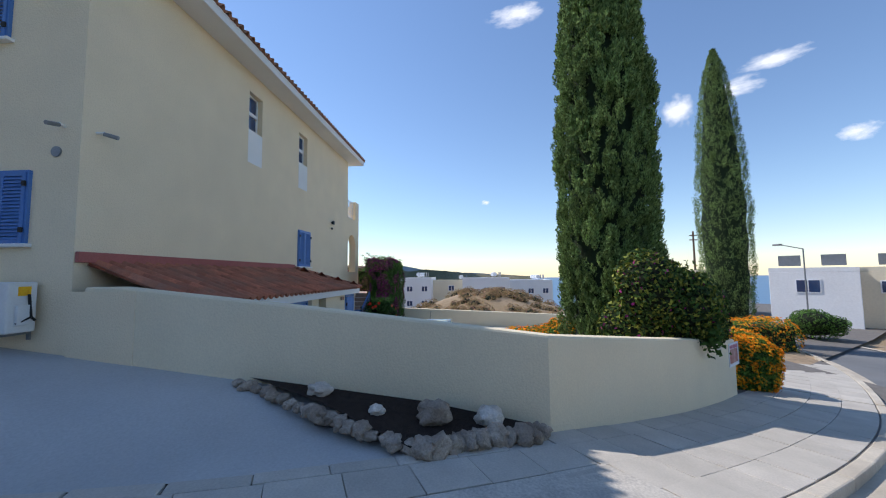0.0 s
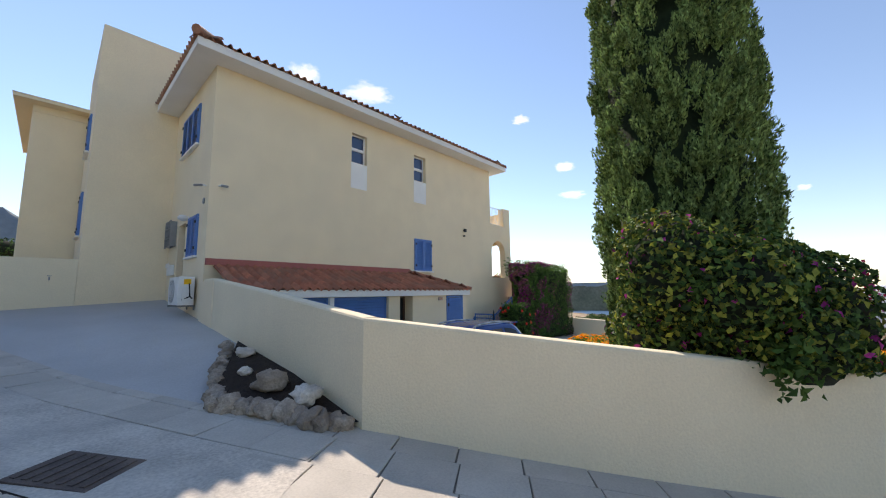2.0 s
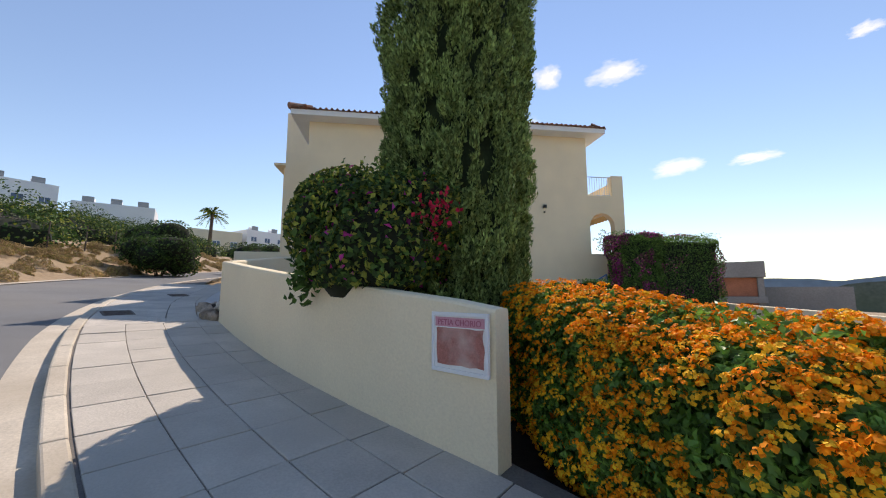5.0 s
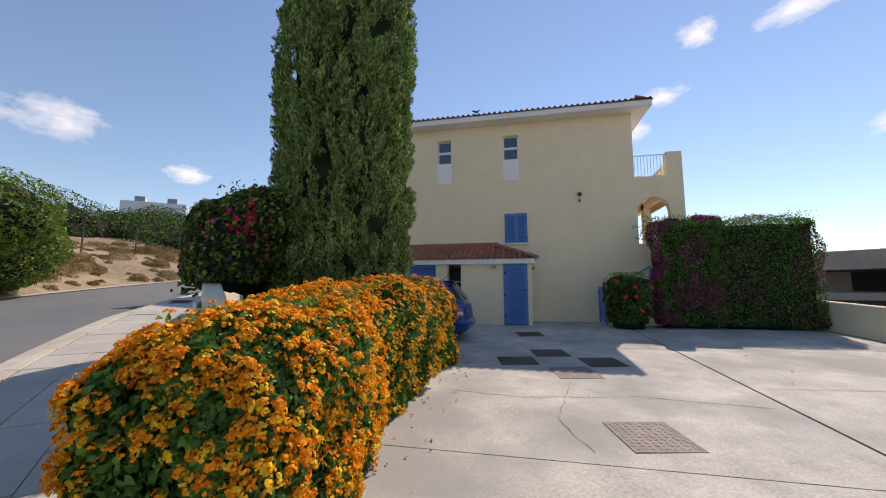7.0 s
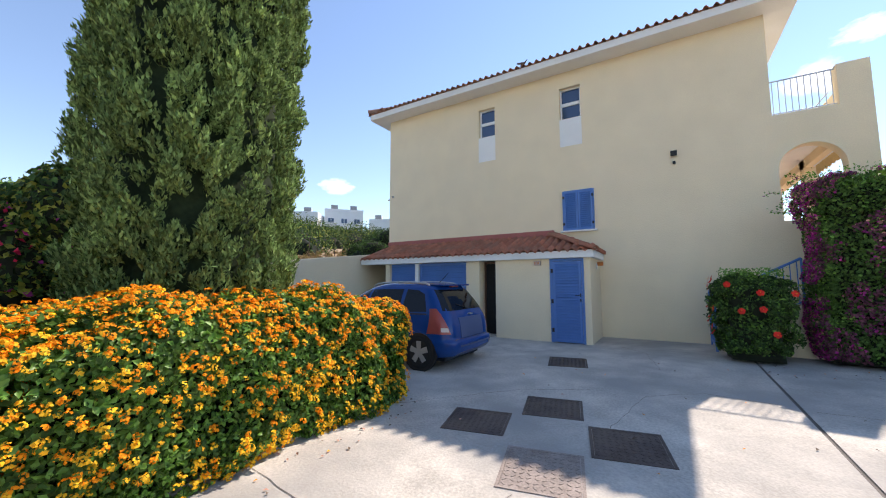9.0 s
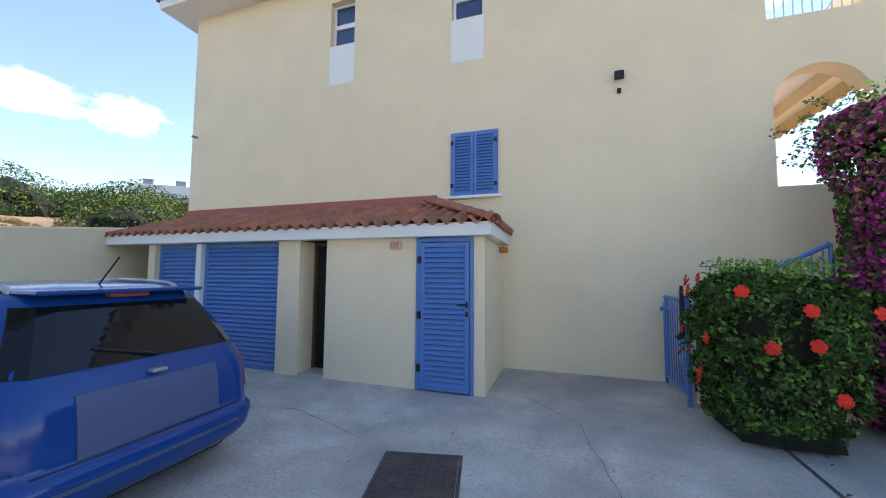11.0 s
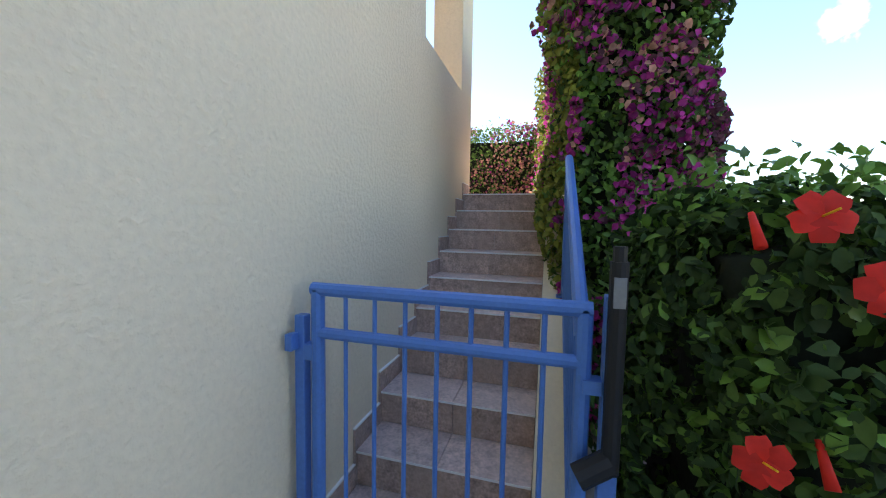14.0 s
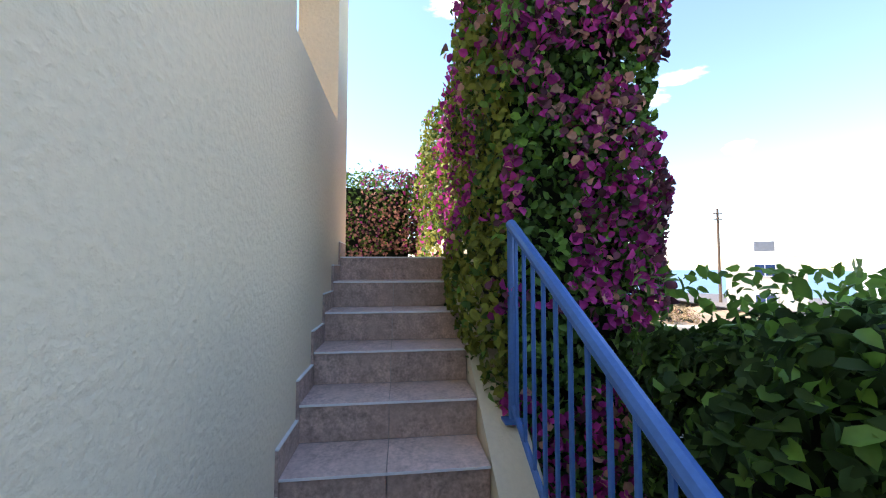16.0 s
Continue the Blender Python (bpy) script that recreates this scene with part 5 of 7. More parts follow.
# hibiscus
def hibiscus_flower(parent, p, d, r, rs):
    """Five broad petals and a long stamen."""
    d = Vector(d).normalized()
    m = Matrix.Translation(p) @ d.to_track_quat("Z", "Y").to_matrix().to_4x4() @ Matrix.Rotation(rs.uniform(0, 6), 4, "Z")
    bm = bmesh.new()
    for k in range(5):
        a0 = 2 * math.pi * k / 5
        rows = []
        for j in range(5):
            u = j / 4
            w = r * (0.12 + 0.62 * math.sin(math.pi * min(u * 0.62 + 0.12, 0.9)))
            z = r * (0.15 + 0.35 * u - 0.35 * u * u)
            row = []
            for s in (-1, -0.35, 0.35, 1):
                x, y = r * u, w * s * 0.62
                row.append(bm.verts.new(m @ Vector((x * math.cos(a0) - y * math.sin(a0), x * math.sin(a0) + y * math.cos(a0), z + 0.05 * r * math.cos(s * 5 + k)))))
            rows.append(row)
        for ra, rb in zip(rows, rows[1:]):
            for q in range(3):
                bm.faces.new((ra[q], ra[q + 1], rb[q + 1], rb[q]))
    fl = part("flower", bm, M["hibiscus"], parent, "open red hibiscus flower", smooth=True)
    part("stamen", tube(tuple(m @ Vector((0, 0, 0.05 * r))), tuple(m @ Vector((0.15 * r, 0, 1.0 * r))), r * 0.05, 6), M["lantana_yellow"], fl)


rs = np.random.RandomState(51)
ha, hb = np.array((-0.73, -0.6, 0.0)), np.array((0.48, 0.5, 1.66))
hib = thing("hibiscus_bush", (4.03, -1.68, -0.02), "clipped green hibiscus bush with red flowers", "hibiscus")
core_box("shade_core", ha, hb, hib, 0.2)
p, d = box_surface(rs, 38000, ha, hb, 0.45, 0.42, 0.17, 2.2, 5)
# leaves thinned lower down so the near-black core reads as shade
thin = (bump_noise(p, 5.0, 3.0) + np.interp(p[:, 2], [0.2, 1.3, 1.6], [-0.05, 0.05, 0.6])) > rs.uniform(-0.3, 0.2, len(p))
p, d = p[thin], d[thin]
leaf_mesh("foliage", p, d, 0.056, [M["leaf_bright"], M["leaf"], M["leaf_dark"]], hib, rs, 0.6, fine=True, slots=rs.choice(3, len(p), p=[0.2, 0.3, 0.5]))
n_s = 500
q = np.stack([rs.uniform(-0.6, 0.38, n_s), rs.uniform(-0.5, 0.4, n_s), 1.62 + rs.uniform(-0.05, 0.13, n_s)], 1)
leaf_mesh("young_growth", q, rand_dirs(rs, n_s) + [0, 0, 0.6], 0.05, M["leaf_bright"], hib, rs, 0.55, fine=True)
for px, py, pz in ((-0.74, 0.22, 1.54), (-0.76, 0.11, 1.39), (-0.78, -0.01, 1.44), (-0.72, -0.12, 1.56), (-0.74, -0.36, 0.98), (-0.08, -0.66, 1.29), (0.38, -0.64, 1.28), (-0.36, -0.66, 0.96), (-0.06, -0.68, 1.0), (0.1, -0.66, 0.57), (-0.54, -0.6, 1.44), (-0.76, 0.3, 0.98), (-0.76, -0.2, 0.62)):
    hibiscus_flower(hib, (px, py, pz), (px * 1.2 if abs(px) > 0.6 else px * 0.3, py if abs(py) > 0.4 else py * 0.3, 0.15), 0.058, rs)
for px, py, pz in ((-0.78, 0.2, 1.0), (-0.76, 0.43, 0.69), (-0.77, 0.05, 0.8), (-0.7, 0.32, 1.5), (-0.74, -0.1, 0.5)):
    part("flower_bud", tube((px + 0.02, py, pz + 0.05), (px - 0.035, py, pz - 0.03), 0.007, 8, 0.014), M["hibiscus"], hib, "closed red hibiscus bud", smooth=True)


# ---- planter at the foot of the wall ----
def rock(name, place, size, seed, mat, parent=None, label="", squash=0.75):
    rs = random.Random(seed)
    bm = bmesh.new()
    bmesh.ops.create_icosphere(bm, subdivisions=3, radius=1)
    o = Vector((rs.uniform(0, 50), rs.uniform(0, 50), rs.uniform(0, 50)))
    for v in bm.verts:
        d = v.co.normalized()
        k = 1 + 0.42 * noise.noise(d * 1.3 + o) + 0.36 * noise.noise(d * 3.0 + o) - 0.26 * abs(noise.noise(d * 5.5 + o))
        k = min(k, 1.18)
        v.co = Vector((d.x * size[0], d.y * size[1], d.z * size[2])) * k
    ob = part(name, bm, mat, parent, label, smooth=True)
    ob.location = place
    ob.rotation_euler = (0, 0, rs.uniform(0, 6))
    return ob


A_, B_, C_ = (-6.6, -2.5), (-7.42, -4.86), (-6.62, -6.3)


def bed_z(y):
    return np.interp(y, [-6.3, -4.85, -2.5], [0.74, 0.9, 1.3])


tagged(obj("ground_planter", [(-6.5, -2.6, 1.34), (-6.95, -3.7, 1.2), (-7.5, -4.85, 0.96), (-6.65, -6.25, 0.8), (-6.5, -6.3, 0.8), (-6.5, -4.8, 1.08)], [(0, 1, 2, 5), (2, 3, 4, 5)], M["soil"]), "dark soil in the rock-edged planter", "soil", kind="structure")
rng = random.Random(12)
for k in range(18):
    u = (k + 0.5) / 18
    x, y = A_[0] + (B_[0] - A_[0]) * u - 0.03 + rng.uniform(-0.035, 0.035), A_[1] + (B_[1] - A_[1]) * u + rng.uniform(-0.03, 0.03)
    s = rng.uniform(0.06, 0.105) * (0.8 + 0.35 * u)
    tagged(rock("edging_rock", (x, y, float(bed_z(y)) + s * 0.3), (s * rng.uniform(1.1, 1.6), s, s * rng.uniform(0.75, 1.05)), 100 + k, M["rock"]), "weathered brown limestone edging rock of the planter", "rock", "planter edging rocks")
for k in range(10):
    u = (k + 0.4) / 10
    x, y = B_[0] + (C_[0] - B_[0]) * u - 0.02 + rng.uniform(-0.03, 0.03), B_[1] + (C_[1] - B_[1]) * u + rng.uniform(-0.03, 0.03)
    s = rng.uniform(0.085, 0.135)
    tagged(rock("edging_rock", (x, y, float(bed_z(y)) + s * 0.35), (s * rng.uniform(1.0, 1.5), s, s * rng.uniform(0.9, 1.2)), 120 + k, M["rock"]), "weathered brown limestone edging rock of the planter", "rock", "planter edging rocks")
for x, y, s, m, lab in ((-6.88, -5.0, 0.2, "rock", "rounded brown stone on the planter soil"), (-6.72, -5.6, 0.17, "rock_pale", "pale flat stone on the planter soil"), (-6.72, -3.6, 0.13, "rock_pale", "pale stone on the planter soil"), (-6.95, -4.35, 0.09, "rock_pale", "small white stone on the planter soil")):
    tagged(rock("planter_stone", (x, y, float(bed_z(y)) + 0.09 + s * 0.5), (s * 1.1, s, s * 0.72), int(abs(x * 100 + y * 37)), M[m]), lab, "stone", "planter stones")

# ---- sign on the street wall ----
sg = thing("wall_sign", (-2.73, -10.96, 0.66), "faded red notice board in a white frame on the wall", "sign", rz=math.atan2(-0.425, 0.36))
part("frame", boxes(((-0.285, -0.03, -0.02), (0.285, -0.0, 0.01)), ((-0.285, -0.03, 0.425), (0.285, 0, 0.455)), ((-0.285, -0.03, 0.0101), (-0.258, 0, 0.4249)), ((0.258, -0.03, 0.0101), (0.285, 0, 0.4249)), bevel=0.003), M["white_paint"], sg)
part("board", boxes(((-0.257, -0.016, 0.011), (0.257, -0.002, 0.424))), M["white_plaster"], sg)
part("heading_strip", boxes(((-0.25, -0.019, 0.34), (0.25, -0.0165, 0.415))), M["sign_pink"], sg)
bm = boxes(((-0.235, -0.019, 0.04), (0.24, -0.0165, 0.33)))
bmesh.ops.subdivide_edges(bm, edges=bm.edges, cuts=6, use_grid_fill=True)
for v in bm.verts:
    v.co.x += 0.02 * noise.noise((v.co.x * 9, v.co.z * 9, 1))
    v.co.z += 0.02 * noise.noise((v.co.x * 9, v.co.z * 9, 4))
part("picture", bm, M["sign_red"], sg, "peeling red-brown picture")
cu = bpy.data.curves.new("lettering", "FONT")
cu.body, cu.size, cu.align_x, cu.extrude = "PETIA CHORIO", 0.066, "CENTER", 0.0006
cu.materials.append(M["sign_red_text"])
lt = new("lettering", cu)
lt.parent = sg
lt.matrix_basis = Matrix.Translation((0, -0.0205, 0.353)) @ Matrix.Rotation(radians(90), 4, "X")


# ---- covers in the drive ----
def cover(x, y, w, d, rz, mat, label, studs=True):
    t = thing("manhole_cover", (x, y, float(drive_z(y)) + 0.002), label, "manhole cover", "covers in the drive", rz=rz)
    t.rotation_euler = (math.atan(0.035), 0, rz)
    part("frame", boxes(((-w / 2 - 0.03, -d / 2 - 0.03, -0.02), (-w / 2, d / 2 + 0.03, 0.006)), ((w / 2, -d / 2 - 0.03, -0.02), (w / 2 + 0.03, d / 2 + 0.03, 0.006)), ((-w / 2, -d / 2 - 0.03, -0.02), (w / 2, -d / 2, 0.006)), ((-w / 2, d / 2, -0.02), (w / 2, d / 2 + 0.03, 0.006))), mat, t)
    part("lid", boxes(((-w / 2 + 0.004, -d / 2 + 0.004, -0.02), (w / 2 - 0.004, d / 2 - 0.004, 0.004))), mat, t)
    bm = bmesh.new()
    nx, ny = int(w / 0.065), int(d / 0.065)
    for i in range(nx):
        for j in range(ny):
            cx, cy = (i + 0.5) / nx * w - w / 2, (j + 0.5) / ny * d - d / 2
            add_box(bm, (cx - 0.02, cy - 0.007, 0.0041), (cx + 0.02, cy + 0.007, 0.0085), 0, Matrix.Translation((cx, cy, 0)) @ Matrix.Rotation(radians(45 if (i + j) % 2 else -45), 4, "Z") @ Matrix.Translation((-cx, -cy, 0)))
    part("studs", bm, mat, t)["kind"] = "stuff"
    return t


ta = radians(12)
cover(0.52, -6.73, 0.66, 0.6, ta, M["iron"], "dark rusty square manhole cover in the drive")
cover(1.2, -5.9, 0.66, 0.62, ta, M["iron"], "dark rusty square manhole cover in the drive")
cover(2.12, -6.58, 0.66, 0.66, ta, M["iron"], "dark rusty square manhole cover in the drive")
cover(1.5, -7.45, 0.66, 0.68, ta, M["iron_pale"], "pale worn square manhole cover in the drive")
cover(0.84, -3.43, 0.64, 0.66, ta, M["iron"], "dark rusty square manhole cover by the store")
cover(1.91, -9.9, 0.64, 0.66, ta, M["iron_pale"], "pale iron manhole cover with a studded lid")
for s, l, lab in ((-1.75, 1.25, "dark iron grating in the pavement"), (-5.6, -0.55, "dark iron grating in the pavement")):
    x, y = street(s, l)
    t = thing("street_cover", (x, y, float(fall(s)) + 0.004), lab, "manhole cover", "covers in the street", rz=math.atan2(UY, UX))
    t.rotation_euler = (0, math.atan(0.1), math.atan2(UY, UX))
    part("lid", boxes(((-0.32, -0.24, -0.02), (0.32, 0.24, 0.012)), bevel=0.004), M["iron"], t)
    for k in range(7):
        part("rib", boxes(((-0.28 + k * 0.085, -0.2, 0.012), (-0.24 + k * 0.085, 0.2, 0.018))), M["iron"], t)


t = thing("garden_tap", (-8.85, 3.898, 2.64), "small brass garden tap on the low wall", "tap")
bm = tube((0, 0, 0), (0, -0.1, 0), 0.014)
add_tube(bm, (0, -0.1, 0.01), (0, -0.13, -0.07), 0.014)
add_tube(bm, (-0.04, -0.07, 0.04), (0.04, -0.07, 0.04), 0.008)
part("tap_body", bm, M["grey_metal"], t)


def crack(pts, width, seed):
    """A thin wandering crack in the drive, a hair above the concrete."""
    r = random.Random(seed)
    verts, faces = [], []
    n = 0
    for (xa, ya), (xb, yb) in zip(pts, pts[1:]):
        m = max(2, int(math.hypot(xb - xa, yb - ya) / 0.12))
        for i in range(m):
            u = i / m
            x, y = xa + (xb - xa) * u + r.uniform(-0.018, 0.018), ya + (yb - ya) * u + r.uniform(-0.018, 0.018)
            w = width * r.uniform(0.4, 1.2)
            dx, dy = -(yb - ya), xb - xa
            q = math.hypot(dx, dy)
            verts += [(x + dx / q * w, y + dy / q * w, float(drive_z(y)) + 0.0045), (x - dx / q * w, y - dy / q * w, float(drive_z(y)) + 0.0045)]
            if n:
                faces.append((2 * n - 2, 2 * n - 1, 2 * n + 1, 2 * n))
            n += 1
    return tagged(obj("crack", verts, faces, M["joint"]), "thin dark crack in the concrete drive", "crack", "cracks in the drive", kind="structure")


crack([(-0.95, -7.0), (-0.2, -6.2), (0.6, -5.4), (1.6, -4.9)], 0.006, 1)
crack([(1.9, -6.3), (2.2, -4.9), (2.9, -4.4), (3.8, -4.5)], 0.004, 2)
crack([(-0.9, -8.7), (0.6, -8.9), (2.2, -8.6), (3.85, -8.8)], 0.005, 3)
crack([(1.0, -0.9), (2.1, -2.0), (2.4, -3.4)], 0.004, 4)
crack([(4.0, -4.6), (6.1, -4.4), (9.1, -4.7)], 0.005, 5)
crack([(4.0, -7.9), (6.1, -7.7), (9.1, -7.9)], 0.005, 6)
crack([(1.4, -7.9), (1.0, -9.6), (1.3, -10.5)], 0.004, 7)
crack([(0.1, -3.0), (-1.0, -2.6), (-2.6, -2.9)], 0.004, 8)


# fallen leaves on the drive
rs = np.random.RandomState(17)
litter = thing("fallen_leaves", (0, 0, 0), "dry brown leaves and petals scattered on the drive", "leaves", kind="stuff")
q = np.concatenate([np.stack([rs.uniform(-0.75, -0.25, 60), rs.uniform(-12.3, -6.3, 60)], 1), np.stack([rs.uniform(3.2, 7.5, 45), rs.uniform(-2.9, -2.0, 45)], 1), np.stack([rs.uniform(0, 6, 30), rs.uniform(-9, -2.5, 30)], 1)])
q = np.concatenate([q, drive_z(q[:, 1])[:, None] + 0.014], 1)
leaf_mesh("leaf_litter", q, np.tile([0, 0, 3.0], (len(q), 1)), 0.05, [M["bract_dry"], M["lantana"], M["bark"]], litter, rs, 0.55, slots=rs.choice(3, len(q), p=[0.35, 0.2, 0.45]), droop=0.0)


# ---- the car ----
def car(place, rz):
    """A blue estate car, its front towards +x in its own axes."""
    t = thing("car", place, "shiny blue estate car with silver roof rails parked by the store", "car", rz=rz)
    # heights, rear end, front end and half width of the level slices
    ZS = [0.2, 0.27, 0.36, 0.47, 0.52, 0.55, 0.66, 0.78, 0.86, 0.93, 0.98, 1.06, 1.2, 1.34, 1.45, 1.51, 1.555, 1.58, 1.59]
    XR = [0.24, 0.08, 0.02, 0.0, 0.015, 0.075, 0.085, 0.1, 0.115, 0.14, 0.165, 0.21, 0.3, 0.4, 0.49, 0.54, 0.68, 0.95, 1.25]
    XF = [4.15, 4.3, 4.38, 4.42, 4.42, 4.41, 4.36, 4.22, 4.0, 3.68, 3.4, 3.16, 2.88, 2.6, 2.35, 2.18, 2.0, 1.78, 1.55]
    HW = [0.72, 0.8, 0.85, 0.87, 0.872, 0.868, 0.872, 0.868, 0.86, 0.845, 0.83, 0.8, 0.745, 0.69, 0.64, 0.6, 0.51, 0.33, 0.1]

    def plan(z):
        xr, xf, w = (float(np.interp(z, ZS, q)) for q in (XR, XF, HW))
        return xr, xf, w, min(0.3, w * 0.85), min(0.62, w * 0.85)

    def half_width(x, z):
        xr, xf, w, ra, rb = plan(z)
        if x < xr + ra:
            k = min((xr + ra - x) / ra, 1)
            return w - ra * 0.62 * (1 - math.sqrt(1 - k * k)) - 0.0
        if x > xf - rb:
            k = min((x - xf + rb) / rb, 1)
            return w - rb * 0.62 * (1 - math.sqrt(1 - k * k))
        return w

    def rear_x(y, z):
        xr, xf, w, ra, rb = plan(z)
        e = w - 0.62 * ra
        k = min(max((abs(y) - e) / (0.62 * ra), 0), 1)
        return xr + ra * (1 - math.sqrt(1 - k * k)) + 0.025 * (abs(y) / w) ** 2

    # shell
    levels = np.concatenate([np.linspace(0.2, 0.47, 6), [0.5, 0.52, 0.535, 0.55], np.linspace(0.6, 1.5, 22), [1.53, 1.555, 1.57, 1.58, 1.587, 1.59]])
    verts, faces, n_side = [], [], 26
    for z in levels:
        xr, xf, w, ra, rb = plan(float(z))
        half = [(rear_x((w - 0.62 * ra) * k / 8, z), (w - 0.62 * ra) * k / 8) for k in range(9)]
        half += [(xr + ra * (1 - math.cos(math.pi / 2 * k / 8)) + 0.025, w - 0.62 * ra * (1 - math.sin(math.pi / 2 * k / 8))) for k in range(1, 8)]
        half += [(xr + ra + 0.025 + (xf - rb - xr - ra - 0.025) * k / n_side, w) for k in range(n_side + 1)]
        half += [(xf - rb * (1 - math.sin(math.pi / 2 * k / 8)), w - 0.62 * rb * (1 - math.cos(math.pi / 2 * k / 8))) for k in range(1, 9)]
        half += [(xf, (w - 0.62 * rb) * (1 - k / 5)) for k in range(1, 6)]
        ring = half + [(x, -y) for x, y in half[-2:0:-1]]
        verts += [(x, y, float(z)) for x, y in ring]
    m = len(ring)
    for i in range(len(levels) - 1):
        for k in range(m):
            faces.append((i * m + k, i * m + (k + 1) % m, (i + 1) * m + (k + 1) % m, (i + 1) * m + k))
    faces += [tuple(range(m - 1, -1, -1)), tuple(range((len(levels) - 1) * m, len(levels) * m))]
    body = obj("body", verts, faces, M["car_blue"], t, smooth=True)

    def skin(name, fn, nu, nv, mat, label="", lift=0.007, parent=t):
        """A closed sheet over the shell; fn gives a point and its outward direction for u, v in 0 to 1."""
        vs, fs = [], []
        for side in (1, 0):
            for i in range(nu + 1):
                for k in range(nv + 1):
                    p, d = fn(i / nu, k / nv)
                    vs.append(Vector(p) + Vector(d).normalized() * (lift if side else -0.012))
        w_, tot = nv + 1, (nu + 1) * (nv + 1)
        for i in range(nu):
            for k in range(nv):
                q = (i * w_ + k, (i + 1) * w_ + k, (i + 1) * w_ + k + 1, i * w_ + k + 1)
                fs += [q, tuple(x + tot for x in q[::-1])]
        rim = [k for k in range(w_)] + [i * w_ + nv for i in range(1, nu + 1)] + [nu * w_ + k for k in range(nv - 1, -1, -1)] + [i * w_ for i in range(nu - 1, 0, -1)]
        fs += [(a, b, b + tot, a + tot) for a, b in zip(rim, rim[1:] + rim[:1])]
        ob = obj(name, vs, fs, mat, parent, label)
        bm = bmesh.new()
        bm.from_mesh(ob.data)
        bmesh.ops.recalc_face_normals(bm, faces=bm.faces)
        bm.to_mesh(ob.data)
        bm.free()
        return ob

    def on_side(sd, low, high):
        """low and high: (x, z) points along the lower and the upper edge."""
        def fn(u, v):
            k = u * (len(low) - 1)
            i = min(int(k), len(low) - 2)
            a = Vector(low[i]).lerp(Vector(low[i + 1]), k - i)
            k = u * (len(high) - 1)
            i = min(int(k), len(high) - 2)
            b = Vector(high[i]).lerp(Vector(high[i + 1]), k - i)
            x, z = a.lerp(b, v)
            return (x, sd * half_width(x, z), z), (0, sd, 0.35 if z > 0.95 else 0)
        return fn

    def on_rear(ya, yb, za, zb, taper=0.0):
        def fn(u, v):
            z = za + (zb - za) * v
            y = (ya + (yb - ya) * u) * (1 - taper * v)
            return (rear_x(y, z), y, z), (-1, 0, 0.4 if z > 0.95 else 0)
        return fn

    def on_corner(sd, za, zb, g_low, g_high, g_end=math.pi / 2):
        """A patch round the rear corner, from a turn of g_low (g_high at its top) on to g_end."""
        def fn(u, v):
            z = za + (zb - za) * v
            xr, xf, w, ra, rb = plan(z)
            g0 = g_low + (g_high - g_low) * v
            g = g0 + (g_end - g0) * u
            return (xr + ra * (1 - math.cos(g)) + 0.025 + (0.16 * (1 - v) * max(0, u - 0.7) / 0.3 if g_end > 1.5 else 0), sd * (w - 0.62 * ra * (1 - math.sin(g))), z), (-math.cos(g), sd * math.sin(g), 0)
        return fn

    for sd in (-1, 1):
        skin("rear_quarter_window", on_side(sd, [(0.62, 1.04), (1.2, 1.02)], [(0.74, 1.36), (0.9, 1.43), (1.16, 1.45)]), 8, 5, M["car_glass"])
        skin("rear_door_window", on_side(sd, [(1.28, 1.02), (2.1, 1.0)], [(1.26, 1.45), (2.04, 1.44)]), 6, 5, M["car_glass"])
        skin("front_door_window", on_side(sd, [(2.18, 1.0), (3.05, 1.0)], [(2.12, 1.44), (2.3, 1.4)]), 6, 5, M["car_glass"])
        skin("window_trim", on_side(sd, [(0.6, 0.985), (3.1, 0.96)], [(0.62, 1.01), (3.08, 0.985)]), 20, 1, M["black"], lift=0.006)
        for a, b in ((1.23, 1.22), (2.13, 2.09)):
            skin("door_seam", on_side(sd, [(a, 0.3), (a + 0.008, 0.3)], [(b, 0.97), (b + 0.008, 0.97)]), 1, 8, M["black"], lift=0.002)
        for x in (1.3, 2.2):
            part("door_handle", boxes(((x, sd * 0.872 - 0.02, 0.845), (x + 0.19, sd * 0.872 + 0.022, 0.878)), bevel=0.009), M["rim"], t, "chrome door handle")
        skin("side_moulding", on_side(sd, [(1.25, 0.5), (3.05, 0.5)], [(1.25, 0.56), (3.05, 0.56)]), 12, 1, M["car_blue"], lift=0.014)
        rail = bmesh.new()
        pts = [(0.72, 1.52), (0.82, 1.565), (1.1, 1.585), (1.5, 1.59), (1.9, 1.57), (2.05, 1.545), (2.13, 1.5)]
        for (xa, za), (xb, zb) in zip(pts, pts[1:]):
            add_tube(rail, (xa, sd * 0.53, za), (xb, sd * 0.53, zb), 0.02, 8)
        part("roof_rail", rail, M["rim"], t, "silver roof rail", smooth=True)
        light = skin("tail_light", on_corner(sd, 0.66, 1.1, 0.4, 1.1), 10, 10, M["tail_red"], "red tail light", 0.012)
        skin("clear_lens", on_corner(sd, 0.7, 0.77, 0.55, 0.6, 1.1), 5, 2, M["lamp_clear"], "clear reversing lens", 0.017, light)
        part("mirror", boxes(((2.86, sd * 0.82, 0.98), (3.02, sd * 1.02, 1.12)), bevel=0.035), M["car_blue"], t)
